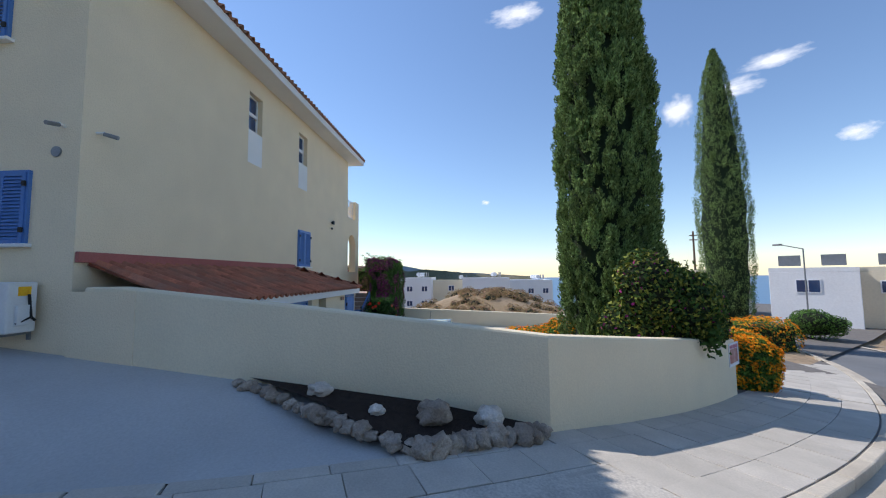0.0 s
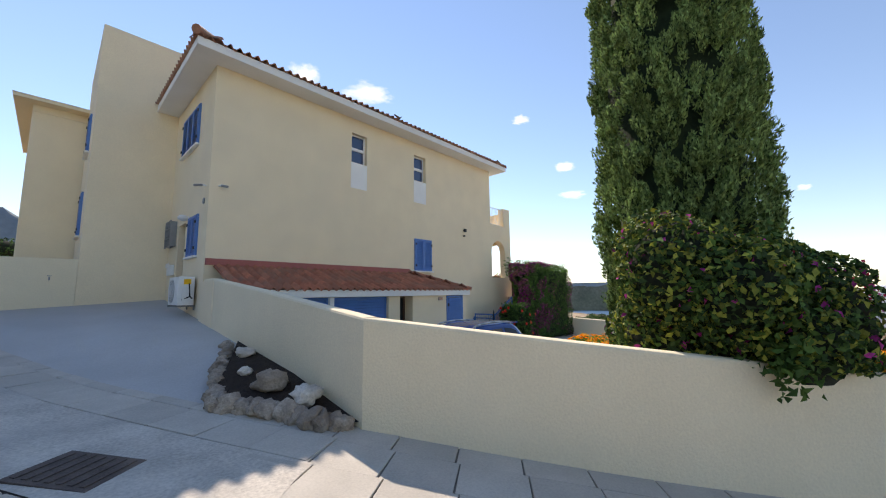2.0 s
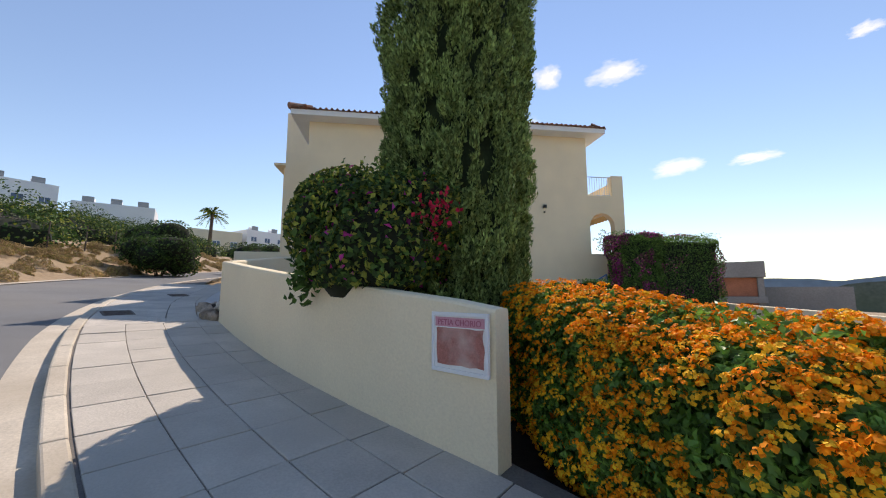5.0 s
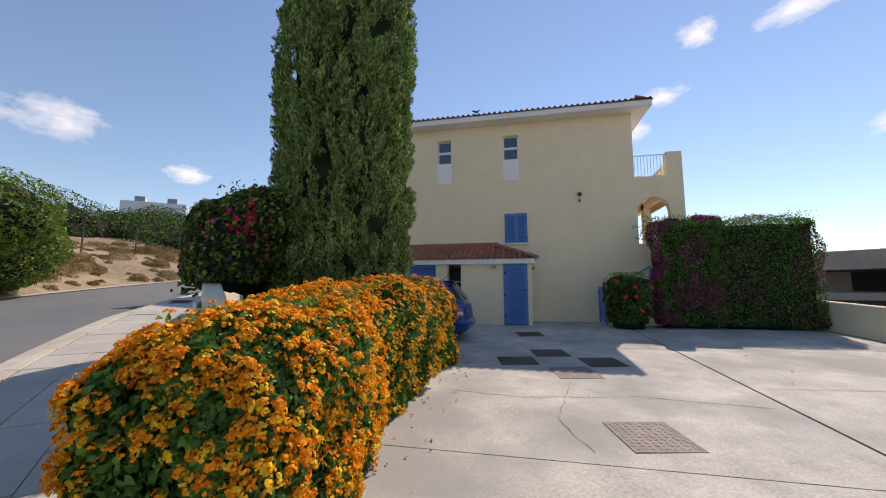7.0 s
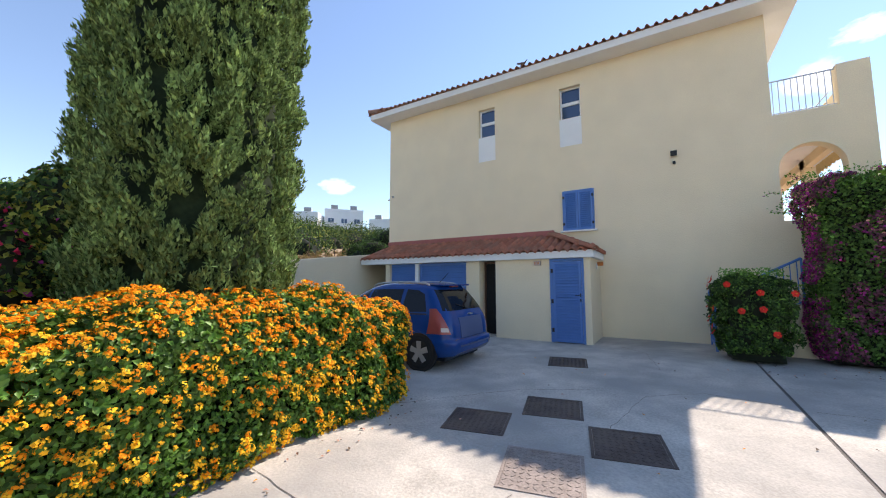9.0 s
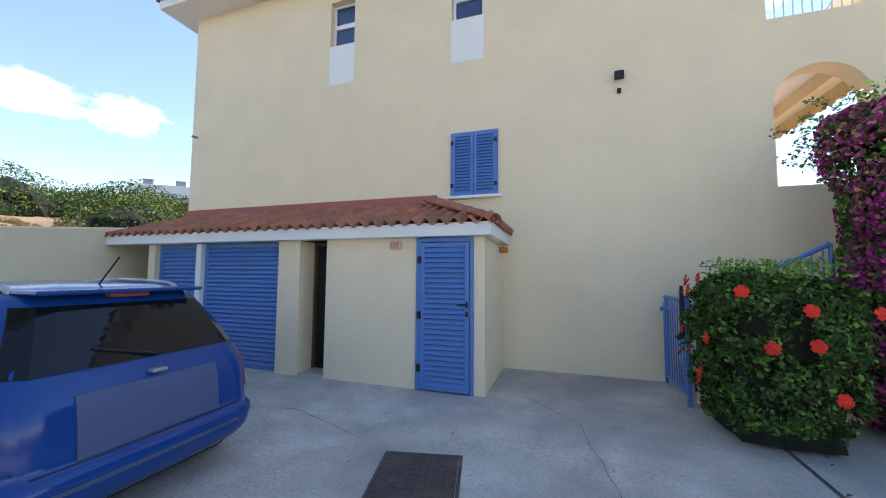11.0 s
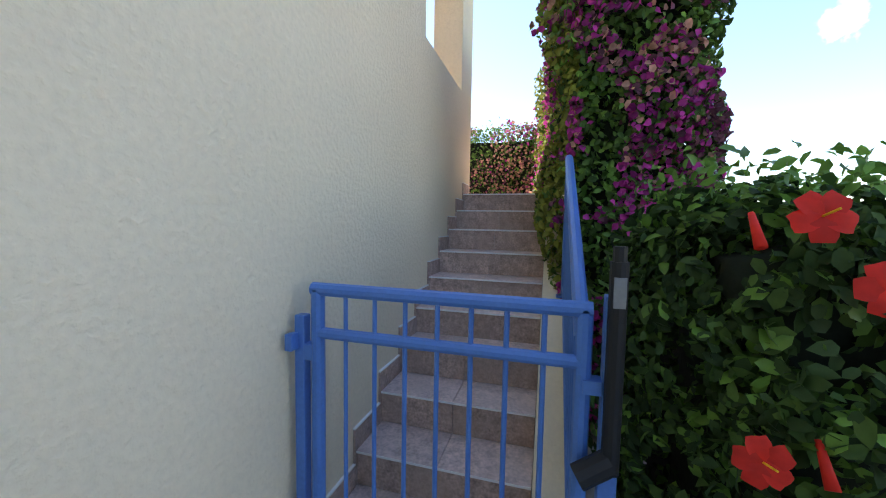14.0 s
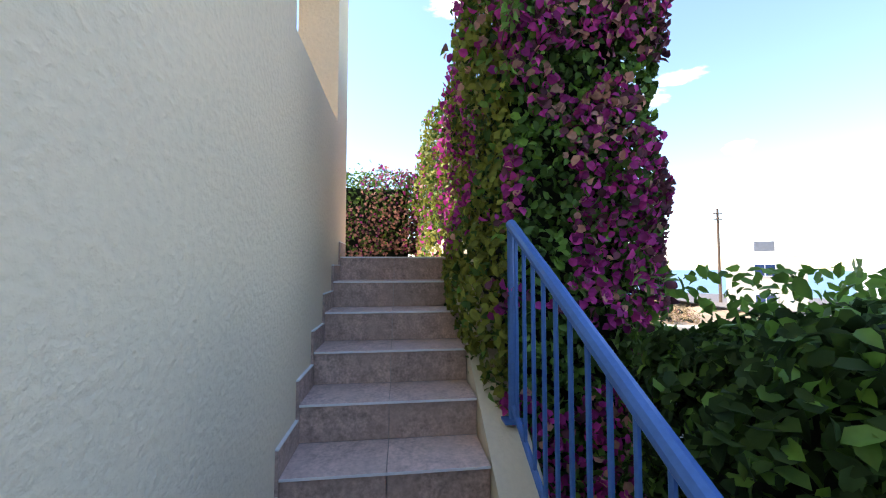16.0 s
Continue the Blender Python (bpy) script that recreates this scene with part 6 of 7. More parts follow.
        for wx in (0.74, 3.46):
            part("wheel_arch", tube((wx, sd * 0.78, 0.31), (wx, sd * 0.879, 0.31), 0.352, 36), M["black"], t)
            prof = [(0.2, 0.72), (0.27, 0.7), (0.31, 0.73), (0.317, 0.79), (0.31, 0.86), (0.285, 0.885), (0.215, 0.887), (0.205, 0.875), (0.2, 0.84)]
            vs, fs = [], []
            for k in range(36):
                a = 2 * math.pi * k / 36
                vs += [(wx + q * math.cos(a), sd * y, 0.315 + q * math.sin(a)) for q, y in prof]
                fs += [(k * 9 + j, k * 9 + (j + 1) % 9, ((k + 1) % 36) * 9 + (j + 1) % 9, ((k + 1) % 36) * 9 + j) for j in range(9)]
            wheel = obj("wheel", vs, fs, M["tyre"], t, smooth=True)
            part("rim", tube((wx, sd * 0.80, 0.315), (wx, sd * 0.856, 0.315), 0.204, 28), M["grey_metal"], wheel)
            for k in range(5):
                a = 2 * math.pi * k / 5 + 0.3
                bm = boxes(((0.02, -0.045, -0.014), (0.2, 0.045, 0.014)))
                for v in bm.verts:
                    if v.co.x > 0.1:
                        v.co.y *= 1.25
                bmesh.ops.bevel(bm, geom=list(bm.edges), offset=0.008, segments=2, affect="EDGES", profile=0.5)
                bmesh.ops.transform(bm, matrix=Matrix.Translation((wx, sd * 0.868, 0.315)) @ Matrix.Rotation(-a, 4, "Y") @ Matrix.Rotation(radians(90), 4, "X"), verts=bm.verts)
                part("spoke", bm, M["rim"], wheel)
            part("hub_cap", tube((wx, sd * 0.86, 0.315), (wx, sd * 0.888, 0.315), 0.05, 16), M["rim"], wheel)
    skin("rear_window", on_rear(-0.74, 0.74, 1.06, 1.44, 0.2), 14, 6, M["car_glass"])
    # added panel for the blurred-out number plate area, no part of the tailgate
    skin("hatch_panel", on_rear(-0.46, 0.46, 0.57, 0.93), 8, 5, M["car_grey"], "blue-grey panel in place of the blurred number plate", 0.012)
    skin("tailgate_seam", on_rear(-0.66, 0.66, 0.548, 0.556), 10, 1, M["black"], lift=0.003)
    # sky reflection on the bumper, painted as a paler strip
    skin("bumper_strip", on_rear(-0.6, 0.6, 0.425, 0.455), 10, 1, M["car_grey"], lift=0.008)
    part("tailgate_handle", boxes(((0.1, -0.05, 0.965), (0.17, 0.05, 0.99)), bevel=0.006), M["rim"], t)
    part("brake_lamp", boxes(((0.46, -0.13, 1.485), (0.54, 0.13, 1.52)), bevel=0.01), M["tail_red"], t)
    part("spoiler", boxes(((0.42, -0.54, 1.515), (0.72, 0.54, 1.545)), bevel=0.012), M["car_blue"], t)
    part("wiper", tube((0.19, -0.05, 1.075), (0.27, 0.32, 1.17), 0.009, 6), M["black"], t)
    part("aerial", tube((0.85, 0, 1.56), (0.62, 0, 1.78), 0.006, 6), M["black"], t)

    def front(u, v):
        z = 1.0 + 0.44 * v
        xf, w = plan(z)[1], plan(z)[2]
        return (xf, (u - 0.5) * 2 * w * 0.6, z), (1, 0, 1)
    skin("windscreen", front, 8, 5, M["car_glass"])
    part("underside", boxes(((0.3, -0.66, 0.15), (4.05, 0.66, 0.26))), M["black"], t)
    return t


car((-0.65, -4.36, float(drive_z(-4.8))), radians(180))


# ---- far surroundings ----
def house_block(name, place, size, rz, label, mat, windows, group="", tanks=0, roof=None, category="house"):
    """A plain flat-roofed house: walls with parapet, framed windows on two faces and water tanks on the roof."""
    t = thing(name, place, label, category, group, rz=rz)
    w, d, h = size
    part("wall", boxes(((0, 0, -6), (w, d, h)), bevel=0.03), mat, t)
    part("parapet", boxes(((0, 0, h), (w, 0.2, h + 0.35)), ((0, d - 0.2, h), (w, d, h + 0.35)), ((0, 0.2, h), (0.2, d - 0.2, h + 0.35)), ((w - 0.2, 0.2, h), (w, d - 0.2, h + 0.35))), mat, t)
    for fx, fz, ww, wh, face in windows:
        if face == "x":
            bm, bm2 = boxes(((-0.05, fx, fz), (0.02, fx + ww, fz + wh))), boxes(((-0.06, fx + 0.08, fz + 0.08), (-0.051, fx + ww / 2 - 0.04, fz + wh - 0.08)), ((-0.06, fx + ww / 2 + 0.04, fz + 0.08), (-0.051, fx + ww - 0.08, fz + wh - 0.08)))
        else:
            bm, bm2 = boxes(((fx, -0.05, fz), (fx + ww, 0.02, fz + wh))), boxes(((fx + 0.08, -0.06, fz + 0.08), (fx + ww / 2 - 0.04, -0.051, fz + wh - 0.08)), ((fx + ww / 2 + 0.04, -0.06, fz + 0.08), (fx + ww - 0.08, -0.051, fz + wh - 0.08)))
        win = part("window", bm, M["white_paint"], t)
        part("pane", bm2, M["glass_dark"], win)
    rs = random.Random(int(w * 100 + h * 7))
    for k in range(tanks):
        x = (k + 0.5) * w / tanks
        part("water_tank", tube((x - 0.6, d * 0.3, h + 0.95), (x + 0.6, d * 0.3, h + 0.95), 0.42, 12), M["white_paint"], t)
        part("solar_panel", boxes(((x - 0.7, d * 0.3 - 1.2, h + 0.5), (x + 0.7, d * 0.3 - 1.15, h + 1.4))), M["grey_metal"], t)
    return t


def grid_windows(w, h, nx, nz, ww=1.3, wh=1.1, face="y", z0=0.9, dz=2.9):
    return [((i + 0.5) * w / nx - ww / 2, z0 + dz * j, ww, wh, face) for i in range(nx) for j in range(nz)]


# white flats down the street, seen past the wall end
def flats(x, y, w, back, mat, label, tanks, wins):
    house_block("apartment_house", (x + 0.743 * back, y - 0.669 * back, -2.4), (w, 8, 5.0), radians(-132), label, M[mat], wins, "white apartment houses", tanks)


two = [(1.6, 0.7, 1.5, 1.1, "y"), (1.6, 3.3, 1.5, 1.1, "y")]
flats(22.3, -31.0, 5.2, 0, "far_white", "white flat-roofed apartment house with roof tanks", 2, two)
flats(18.8, -34.9, 3.6, 1.6, "far_cream", "cream recessed stair block between the apartment houses", 1, [(1.0, 3.3, 1.4, 1.0, "y")])
flats(16.4, -37.6, 6.0, 0, "far_white", "white flat-roofed apartment house with roof tanks", 3, two)
flats(12.3, -42.1, 6.0, 0, "far_white", "white flat-roofed apartment house with roof tanks", 3, two)
flats(28.5, -26.0, 5.0, 6, "far_cream", "low cream apartment house behind the street", 1, two)
# white terraces beyond the parapet
for k, (x, y, z, w, h, mt) in enumerate(((62, -0.6, -4.5, 6, 4.4, "far_white"), (60, -7, -4.3, 9, 6.2, "far_white"), (63, -14, -4.3, 8, 5.6, "far_cream"), (60, -22, -4.6, 9, 6.4, "far_white"), (64, -31, -5, 9, 6.2, "far_white"))):
    house_block("terrace_house", (x, y + w, z), (9, w, h), 0, "white terraced house with solar water tanks" if mt == "far_white" else "cream terraced house with solar water tanks", M[mt], [(0.8 + i * 2.9, 1.0 + j * 2.8, 1.2, 1.1, "x") for i in range(2) for j in range(2)], "far terraced houses", 3)
    bpy.context.view_layer.update()
# unfinished concrete building
un = thing("unfinished_building", (30.0, 26.0, -6.5), "unfinished grey concrete building with dark openings", "building", rz=radians(-45))
for za, zb in ((9.1, 10.6), (6.7, 7.3), (3.2, 3.8)):
    part("slab", boxes(((-22, -7, za), (8.2, 8, zb)), bevel=0.03), M["raw_concrete"], un)
part("rear_wall", boxes(((-21.7, -3.5, -3), (8.0, 7.6, 9.05))), M["raw_concrete"], un)
part("side_block", boxes(((8.21, -5, -3), (14, 6, 8.2))), M["raw_concrete"], un)
for k in range(8):
    part("column", boxes(((7.6 - k * 4.2, -6.85, -3), (8.05 - k * 4.2, -6.4, 9.09))), M["raw_concrete"], un)
for za, zb in ((7.31, 9.09), (3.81, 6.69)):
    part("brick_panel", boxes(((4.2, -6.5, za), (7.55, -6.2, zb))), M["brick_wall"], un)
# near-black panels on the solid rear wall paint the shade of open bays
for k in range(1, 6):
    part("opening", boxes(((0.6 - (k - 1) * 4.2, -3.6, 7.4), (3.2 - (k - 1) * 4.2, -3.51, 9.0))), M["dark"], un)
    part("opening", boxes(((0.6 - (k - 1) * 4.2, -3.6, 4.0), (3.2 - (k - 1) * 4.2, -3.51, 6.2))), M["dark"], un)

# houses on the hill
for k, (x, y, w, h, mt, nt) in enumerate(((-63, 32, 9, 4.2, "far_white", 2), (-58, 41, 8, 6.0, "far_white", 2), (-51, 47, 10, 4.6, "far_white", 3), (-40, 58, 9, 3.6, "far_cream", 0), (-33, 66, 9, 5.4, "far_white", 2), (-28, 71, 8, 4.2, "far_white", 1), (-22, 74, 9, 5.0, "far_cream", 2))):
    z = float(land(x, y)) + 0.5
    house_block("hill_house", (x, y, z), (w, 7.5, h), radians(38 + 13 * math.sin(k * 2.1)), "white hillside house with dark windows" if mt == "far_white" else "cream hillside house with dark windows", M[mt], grid_windows(w, h, 3, 2 if h > 4.6 else 1, dz=2.4, z0=0.9), "hillside houses", nt)
# neighbour behind the tower
house_block("neighbour_house", (-9.7, 8.3, 1.0), (3.4, 6, 7.4), 0, "cream neighbouring house with blue shutters", M["stucco"], [], "", 0)
t = thing("neighbour_roof", (-10.15, 7.85, 8.76), "tiled roof edge of the neighbouring house", "roof")
obj("roof_slope", [(0, 0, 0), (4.4, 0, 0), (4.4, 7, 0), (0, 7, 0), (1.5, 3.5, 0.9), (3.0, 3.5, 0.9)], [(0, 1, 5, 4), (1, 2, 5), (2, 3, 4, 5), (3, 0, 4), (3, 2, 1, 0)], M["tile_roof"], t)
part("soffit", boxes(((0.02, 0.02, -0.12), (4.38, 6.98, -0.002))), M["stucco"], t, "cream rendered soffit")
shutters((-8.377, 6.1, 6.5), 0.8, 1.15, radians(-90), "blue shutters on the side of the taller block")
shutters((-8.377, 6.2, 3.95), 0.7, 1.3, radians(-90), "blue shutters low on the side of the taller block")

# fence on the bank
rng = random.Random(5)
for k in range(13):
    s = -34 + k * 2.6
    x, y = street(s, float(kerb_line(s)) + ROAD_W + 4.6)
    z = float(land(x, y))
    t = thing("fence_post", (x, y, z - 0.2), "dark rusty metal fence post on the bank", "fence post", "fence posts on the bank")
    part("post", tube((0, 0, 0), (0.03, 0, 1.75), 0.035, 7), M["iron"], t)
    part("wire", tube((0, 0, 1.6), tuple(Vector((*street(s + 2.6, float(kerb_line(s + 2.6)) + ROAD_W + 4.6), float(land(*street(s + 2.6, float(kerb_line(s + 2.6)) + ROAD_W + 4.6))) + 1.4)) - t.location), 0.005, 4), M["iron"], t) if k < 12 else None

# scrub on the hill and mounds of straw
def scatter_scrub(name, label, centers, sizes, n_each, leaf, mats, mix, seed, category, inside=True, ratio=0.6):
    rs = np.random.RandomState(seed)
    t = thing(name, (0, 0, 0), label, category, kind="stuff")
    P, D = [], []
    bm = bmesh.new()
    for (x, y, z), s in zip(centers, sizes):
        n = int(n_each * s)
        d = rand_dirs(rs, n)
        d[:, 2] = np.abs(d[:, 2])
        c = np.array([x, y, z])
        p = d * np.array([s, s, s * 0.85])
        k = 1 + 0.35 * bump_noise(p + c, 1.3 / s) - rs.uniform(0, 1, n) ** 2 * 0.3
        P.append(p * k[:, None] + c)
        D.append(d)
        # near-black ball in each shrub, put in for its inner shade
        if inside:
            bmesh.ops.create_icosphere(bm, subdivisions=1, radius=1, matrix=Matrix.Translation((x, y, z)) @ Matrix.Diagonal((s * 0.72, s * 0.72, s * 0.62, 1)))
    if inside:
        part("shade_core", bm, M["core"], t)
    else:
        bm.free()
    P, D = np.concatenate(P), np.concatenate(D)
    leaf_mesh("foliage", P, D, leaf, [M[m] for m in mats], t, rs, ratio, slots=rs.choice(len(mats), len(P), p=mix))
    return t


rs = np.random.RandomState(61)
cen, siz = [], []
while len(cen) < 300:
    s, o = rs.uniform(-75, -2), rs.uniform(6.5, 60)
    x, y = street(s, float(kerb_line(s)) + ROAD_W + o)
    if o < 16 and rs.uniform() < 0.6:
        continue
    cen.append((x, y, float(land(x, y)) - 0.1))
    siz.append(rs.uniform(1.1, 2.9) * (1 + 0.6 * math.exp(-((o - 24) / 14) ** 2)))
scatter_scrub("hill_shrubs", "olive-green shrubs and small trees on the dry hillside", cen, siz, 420, 0.22, ["leaf_dark", "leaf", "leaf_yellow"], [0.5, 0.32, 0.18], 62, "shrubs")
cen, siz = [], []
for k in range(460):
    s, o = rs.uniform(-45, 8), rs.uniform(0.5, 9)
    x, y = street(s, float(kerb_line(s)) + ROAD_W + o)
    cen.append((x, y, float(land(x, y)) - 0.12))
    siz.append(rs.uniform(0.18, 0.65))
scatter_scrub("dry_bank_tufts", "tufts of brown straw and thistle on the roadside bank", cen, siz, 900, 0.2, ["dry_grass", "leaf_yellow"], [0.9, 0.1], 63, "dry grass", False, 0.13)
cen, siz = [], []
for k in range(130):
    a, r = rs.uniform(0, 6.28), rs.uniform(0, 1) ** 0.6
    x, y = 24 + 11 * r * math.cos(a), -7 + 9 * r * math.sin(a)
    cen.append((x, y, float(land(x, y)) - 0.15))
    siz.append(rs.uniform(0.4, 0.95))
scatter_scrub("straw_mound", "mound overgrown with reddish-brown dry straw beyond the parapet", cen, siz, 420, 0.2, ["dry_grass", "bract_dry"], [0.85, 0.15], 64, "dry grass", True, 0.2)
cen = [(x, y, float(land(x, y)) - 0.2) for x, y in ((60 + rs.uniform(-25, 60), rs.uniform(8, 60)) for _ in range(60))]
scatter_scrub("valley_shrubs", "dark green shrubs across the valley", cen, [rs.uniform(1, 2.6) for _ in cen], 220, 0.35, ["leaf_dark", "leaf"], [0.6, 0.4], 65, "shrubs")
bush("pepper_tree", (-14.8, -7.9, float(land(-14.8, -7.9)) - 0.55), 2.7, 2.7, 2.0, 60000, 0.16, ["leaf", "leaf_bright", "leaf_yellow"], [0.1, 0.55, 0.35], "feathery green pepper tree across the road", "tree", 71, blobs=12, ratio=0.26)
bush("oleander_bush", (12.2, -25.6, -1.5), 1.6, 1.6, 1.0, 6000, 0.16, ["leaf", "leaf_bright"], [0.6, 0.4], "loose green roadside bush on the lower street", "bush", 72, ratio=0.3)
for k, (x, y, r) in enumerate(((-17.5, 11, 2.0), (-14.5, 20, 2.2), (-21, 17, 2.4), (-12, 27, 2.2))):
    bush("carob_tree", (x, y, float(land(x, y)) - 0.1), r, r, r * 0.75, 6000, 0.17, ["leaf_dark", "leaf"], [0.6, 0.4], "dense dark green carob tree beside the upper road", "tree", 80 + k, "carob trees")
# palm
pz = float(land(-30, 44))
pal = thing("palm_tree", (-30, 44, pz), "tall palm with a round grey-green crown", "palm tree")
part("trunk", tube((0, 0, 0), (0.2, 0, 6.2), 0.28, 10, 0.2), M["bark"], pal)
rs = np.random.RandomState(3)
P, D = [], []
for k in range(46):
    a, e = rs.uniform(0, 6.28), rs.uniform(-0.6, 1.4)
    for j in range(16):
        u = j / 15
        P.append((0.2 + 2.1 * u * math.cos(a) * math.cos(e), 2.1 * u * math.sin(a) * math.cos(e), 6.2 + 2.1 * u * math.sin(e) - 1.0 * u * u))
        D.append((0, 0, 1))
leaf_mesh("fronds", np.array(P), np.array(D, float), 0.55, [M["leaf"], M["leaf_yellow"]], pal, rs, 0.22, slots=rs.randint(0, 2, len(P)))
# street lamp and pole
t = thing("street_lamp", (17.7, -30.0, -1.9), "tall thin grey street lamp", "street lamp")
part("pole", tube((0, 0, -1), (0, 0, 6.2), 0.06, 8, 0.045), M["grey_metal"], t)
part("arm", tube((0, 0, 6.2), (1.2, 0.6, 6.6), 0.035, 6), M["grey_metal"], t)
part("head", boxes(((1.1, 0.5, 6.55), (1.7, 0.8, 6.68)), bevel=0.02), M["grey_metal"], t)
t = thing("utility_pole", (39.3, -35, -3.5), "wooden utility pole with insulators", "utility pole")
part("pole", tube((0, 0, 0), (0, 0, 11.6), 0.16, 8, 0.11), M["bark"], t)
part("cross_arm", boxes(((-0.06, -0.5, 11.0), (0.06, 0.5, 11.12)), ((-0.06, -0.5, 10.4), (0.06, 0.5, 10.52))), M["bark"], t)

# distant ridges
def ridge(name, az0, az1, dist, h, seed, label, mat="far_hill_haze"):
    verts, faces = [], []
    n = 90
    for i in range(n + 1):
        a = radians(az0 + (az1 - az0) * i / n)
        x, y = math.sin(a) * dist, math.cos(a) * dist
        e = min(1, 4 * i / n, 4 * (n - i) / n)
        z = h * e * (0.62 + 0.38 * noise.fractal((i * 0.07 + seed, seed, 0), 0.8, 2.0, 5) + 0.15 * math.sin(i * 0.08 + seed))
        verts += [(x, y, -60), (x * 1.0, y * 1.0, z), (x * 1.25, y * 1.25, -60)]
        if i:
            k = 3 * i
            faces += [(k - 3, k, k + 1, k - 2), (k - 2, k + 1, k + 2, k - 1)]
    return tagged(obj(name, verts, faces, M[mat], smooth=True), label, "hills", kind="structure")


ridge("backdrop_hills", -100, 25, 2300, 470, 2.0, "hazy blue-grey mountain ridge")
ridge("backdrop_valley", 45, 100, 760, 20, 4.0, "low scrubby brown and green rise across the valley", "far_scrub")
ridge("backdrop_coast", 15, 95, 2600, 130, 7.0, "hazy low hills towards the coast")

# clouds
cm = bpy.data.materials.new("cloud")
cm.use_nodes = True
nt = cm.node_tree
nt.nodes.remove(nt.nodes["Principled BSDF"])
co = nt.nodes.new("ShaderNodeTexCoord")
ns = nt.nodes.new("ShaderNodeTexNoise")
ns.inputs["Scale"].default_value, ns.inputs["Detail"].default_value, ns.inputs["Roughness"].default_value = 1.5, 9, 0.6
oi = nt.nodes.new("ShaderNodeObjectInfo")
vm = nt.nodes.new("ShaderNodeVectorMath")
vm.operation = "ADD"
sc_ = nt.nodes.new("ShaderNodeVectorMath")
sc_.operation = "SCALE"
sc_.inputs["Scale"].default_value = 0.01
nt.links.new(oi.outputs["Location"], sc_.inputs[0])
nt.links.new(co.outputs["Object"], vm.inputs[0])
nt.links.new(sc_.outputs[0], vm.inputs[1])
nt.links.new(vm.outputs[0], ns.inputs["Vector"])
gr = nt.nodes.new("ShaderNodeTexGradient")
gr.gradient_type = "SPHERICAL"
nt.links.new(co.outputs["Object"], gr.inputs["Vector"])
mu = nt.nodes.new("ShaderNodeMath")
mu.operation = "MULTIPLY_ADD"
mu.inputs[1].default_value = 0.75
nt.links.new(gr.outputs["Fac"], mu.inputs[0])
nt.links.new(ns.outputs[0], mu.inputs[2])
mr = nt.nodes.new("ShaderNodeMapRange")
mr.inputs["From Min"].default_value, mr.inputs["From Max"].default_value, mr.inputs["To Max"].default_value = 0.72, 1.15, 0.85
nt.links.new(mu.outputs[0], mr.inputs["Value"])
edge = nt.nodes.new("ShaderNodeMapRange")
edge.inputs["From Max"].default_value = 0.25
nt.links.new(gr.outputs["Fac"], edge.inputs["Value"])
m2 = nt.nodes.new("ShaderNodeMath")
m2.operation = "MULTIPLY"
nt.links.new(mr.outputs[0], m2.inputs[0])
nt.links.new(edge.outputs[0], m2.inputs[1])
tr_ = nt.nodes.new("ShaderNodeBsdfTransparent")
em = nt.nodes.new("ShaderNodeEmission")
em.inputs["Color"].default_value, em.inputs["Strength"].default_value = (0.93, 0.96, 1.0, 1), 1.0
mx = nt.nodes.new("ShaderNodeMixShader")
nt.links.new(m2.outputs[0], mx.inputs[0])
nt.links.new(tr_.outputs[0], mx.inputs[1])
nt.links.new(em.outputs[0], mx.inputs[2])
nt.links.new(mx.outputs[0], nt.nodes["Material Output"].inputs["Surface"])
for az, el, w, h in ((25, 31, 75, 60), (20.5, 25, 105, 45), (42, 16.3, 120, 45), (50, 16, 90, 28), (-48, 14.7, 95, 45), (-60, 18.2, 140, 80), (-68.5, 18.2, 200, 85), (66.3, 18.7, 55, 30), (67.3, 14.5, 75, 24),
                     (98.8, 36.4, 120, 50), (130, 24, 110, 40), (120, 21, 70, 75), (34.8, 29.8, 120, 60), (126, 22, 100, 40), (136, 14.5, 60, 35), (93, 11.4, 25, 15), (16, 22, 110, 70), (60, 26, 50, 25)):
    a, e = radians(az), radians(el)
    p = Vector((math.sin(a) * math.cos(e), math.cos(a) * math.cos(e), math.sin(e))) * 1500
    ob = obj("backdrop_cloud", [(-1, -1, 0), (1, -1, 0), (1, 1, 0), (-1, 1, 0)], [(0, 1, 2, 3)], cm)
    tagged(ob, "soft white fair-weather cloud", "cloud", kind="structure")
    ob.visible_shadow = False
    ob.matrix_world = look(p, (0, 0, 0)) @ Matrix.Diagonal((w, h, 1, 1))

# ---- paving pieces ----
pav = thing("paving", (0, 0, 0), "rectangular concrete paving slabs of the pavement", "paving", kind="structure")
bm = bmesh.new()
add_box(bm, (-0.296, -0.246, -0.05), (0.296, 0.246, 0.0), 0.006)
slab_me = bpy.data.meshes.new("slab")
bm.to_mesh(slab_me)
bm.free()
slab_me.materials.append(M["slab"])
rng = random.Random(31)


def lay_slab(s, l):
    x, y = street(s, l)
    d = 0.05
    x2, y2 = street(s + d, l + float(kerb_line(s + d) - kerb_line(s)))
    sl = math.atan2(float(fall(s + 0.3) - fall(s - 0.3)), 0.6)
    q = Matrix.Rotation(math.atan2(y2 - y, x2 - x), 4, "Z") @ Matrix.Rotation(-sl + rng.uniform(-0.004, 0.004), 4, "Y")
    ob = new("slab", slab_me)
    ob.parent = pav
    ob.matrix_basis = Matrix.Translation((x, y, float(fall(s)) + 0.003 + rng.uniform(-0.003, 0.003))) @ q


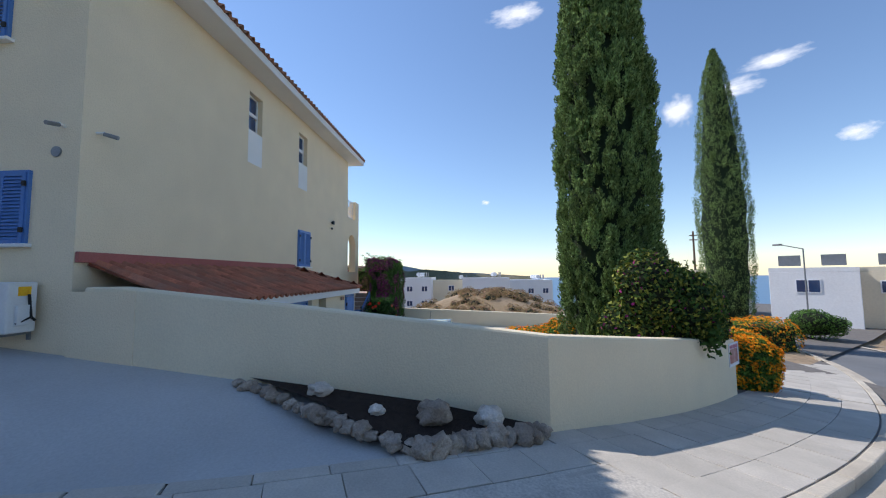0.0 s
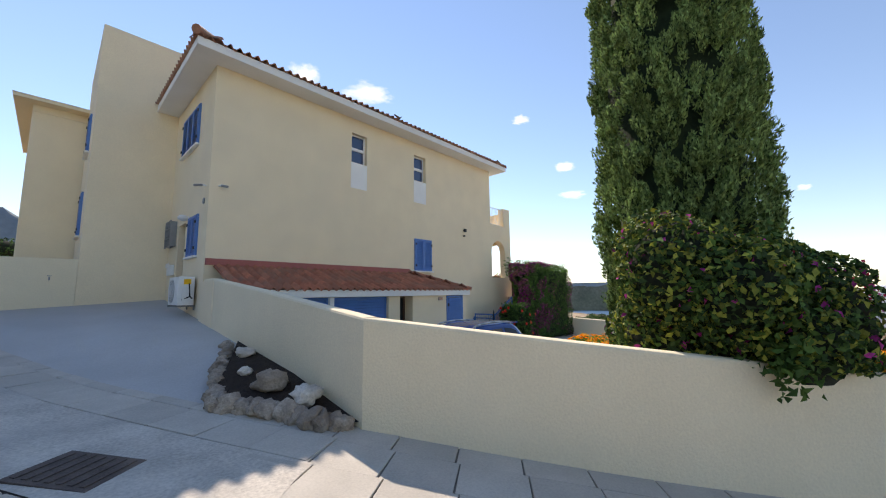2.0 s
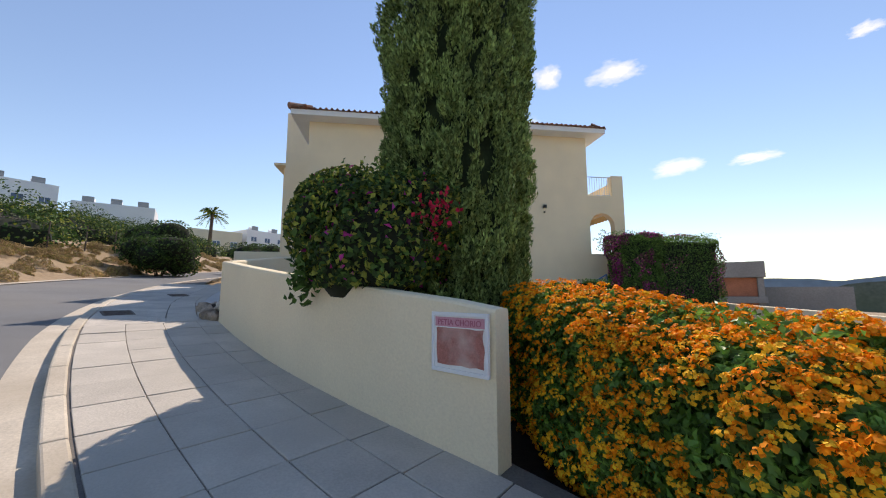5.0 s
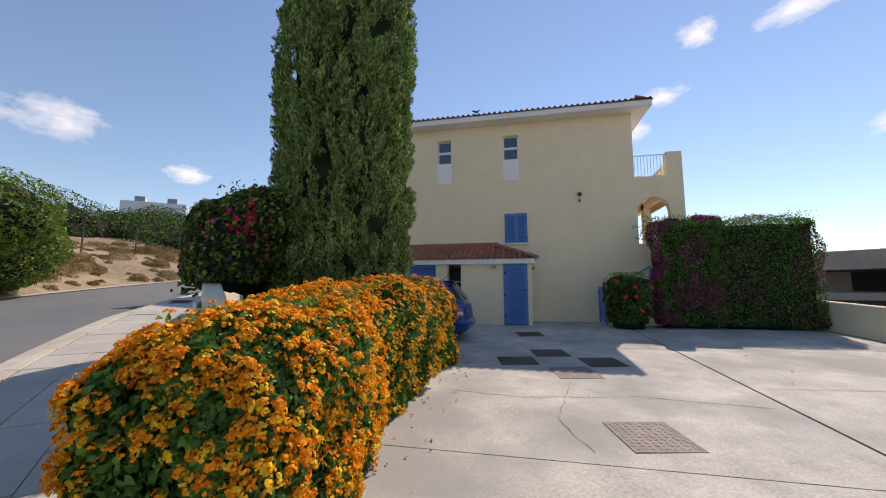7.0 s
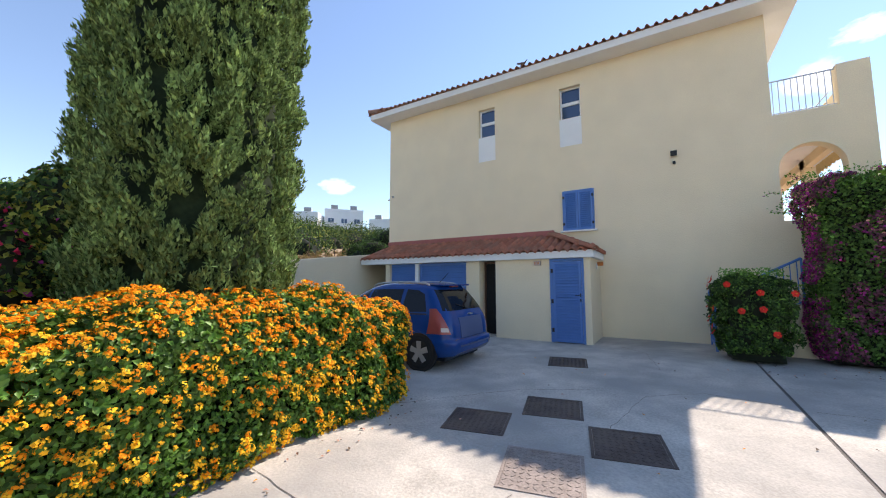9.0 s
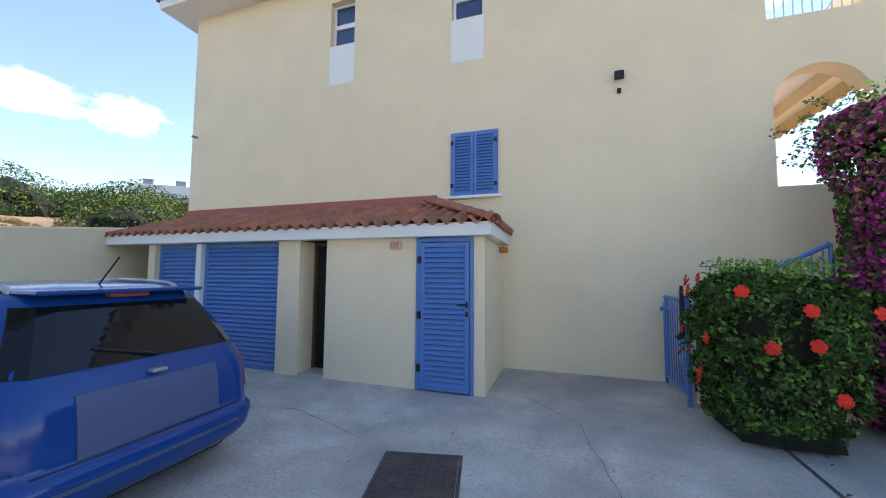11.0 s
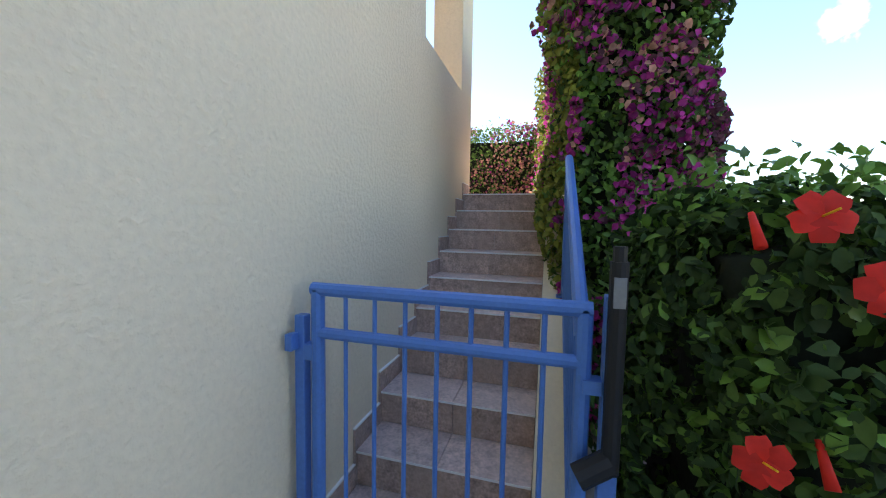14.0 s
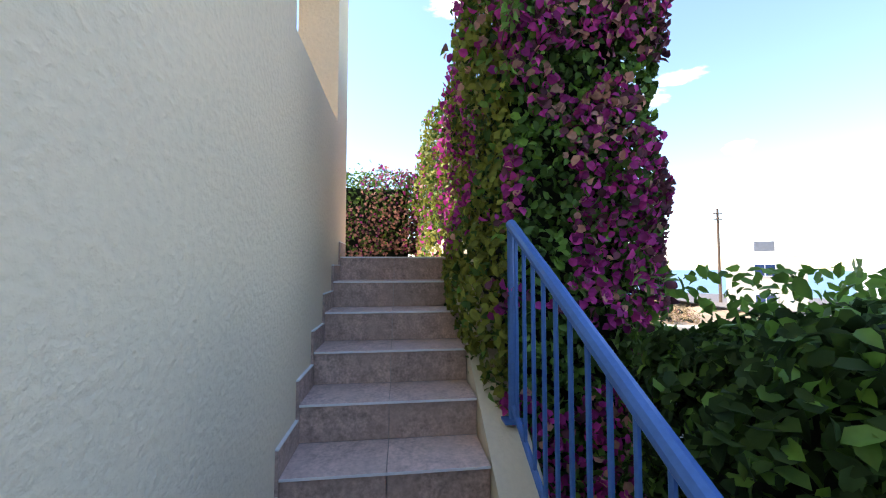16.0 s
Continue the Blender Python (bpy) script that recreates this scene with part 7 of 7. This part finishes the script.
for i in range(26):
    s = -0.5 + 0.6 * i
    for k in range(5):
        l = float(kerb_line(s)) - 0.26 - 0.5 * k
        if l > float(pave_in(s)) - (0.25 if s > 5.5 else -0.02):
            lay_slab(s, l)
bm = bmesh.new()
add_box(bm, (-0.298, -0.09, -0.1), (0.298, 0.09, 0.0), 0.018)
edge_me = bpy.data.meshes.new("edging_stone")
bm.to_mesh(edge_me)
bm.free()
edge_me.materials.append(M["slab"])
for i in range(20):
    s = -0.5 - 0.582 * i
    x, y = street(s, float(row_line(s)))
    x2, y2 = street(s - 0.3, float(row_line(s - 0.3)))
    x3, y3 = street(s + 0.3, float(row_line(s + 0.3)))
    sl = math.atan2(float(fall(s + 0.3) - fall(s - 0.3)), 0.6)
    turn = Matrix.Rotation(math.atan2(y3 - y2, x3 - x2), 4, "Z") @ Matrix.Rotation(-sl, 4, "Y")
    for me, off, lift in ((slab_me, 0.0, 0.012), (edge_me, -0.36, 0.02)):
        if off and s > -0.8:
            continue
        ob = new("slab" if not off else "edging_stone", me)
        ob.parent = pav
        px_, py_ = street(s, float(row_line(s)) + off)
        wob = Matrix.Rotation(rng.uniform(-0.006, 0.006), 4, "X") @ Matrix.Rotation(rng.uniform(-0.01, 0.01), 4, "Z")
        ob.matrix_basis = Matrix.Translation((px_, py_, float(fall(s)) + lift + rng.uniform(-0.003, 0.003))) @ turn @ wob
kb = thing("kerb", (0, 0, 0), "pale concrete kerbstones along the pavement", "kerb", kind="structure")
bm = bmesh.new()
add_box(bm, (-0.492, -0.075, -0.25), (0.492, 0.075, 0.012), 0.02)
kerb_me = bpy.data.meshes.new("kerbstone")
bm.to_mesh(kerb_me)
bm.free()
kerb_me.materials.append(M["kerb"])
for i in range(60):
    s = -28 + i * 0.985
    x, y = street(s, float(kerb_line(s)) + 0.085)
    x2, y2 = street(s + 0.05, float(kerb_line(s + 0.05)) + 0.085)
    sl = math.atan2(float(fall(s + 0.3) - fall(s - 0.3)), 0.6)
    ob = new("kerbstone", kerb_me)
    ob.parent = kb
    ob.matrix_basis = Matrix.Translation((x, y, float(fall(s)))) @ Matrix.Rotation(math.atan2(y2 - y, x2 - x), 4, "Z") @ Matrix.Rotation(-sl, 4, "Y")
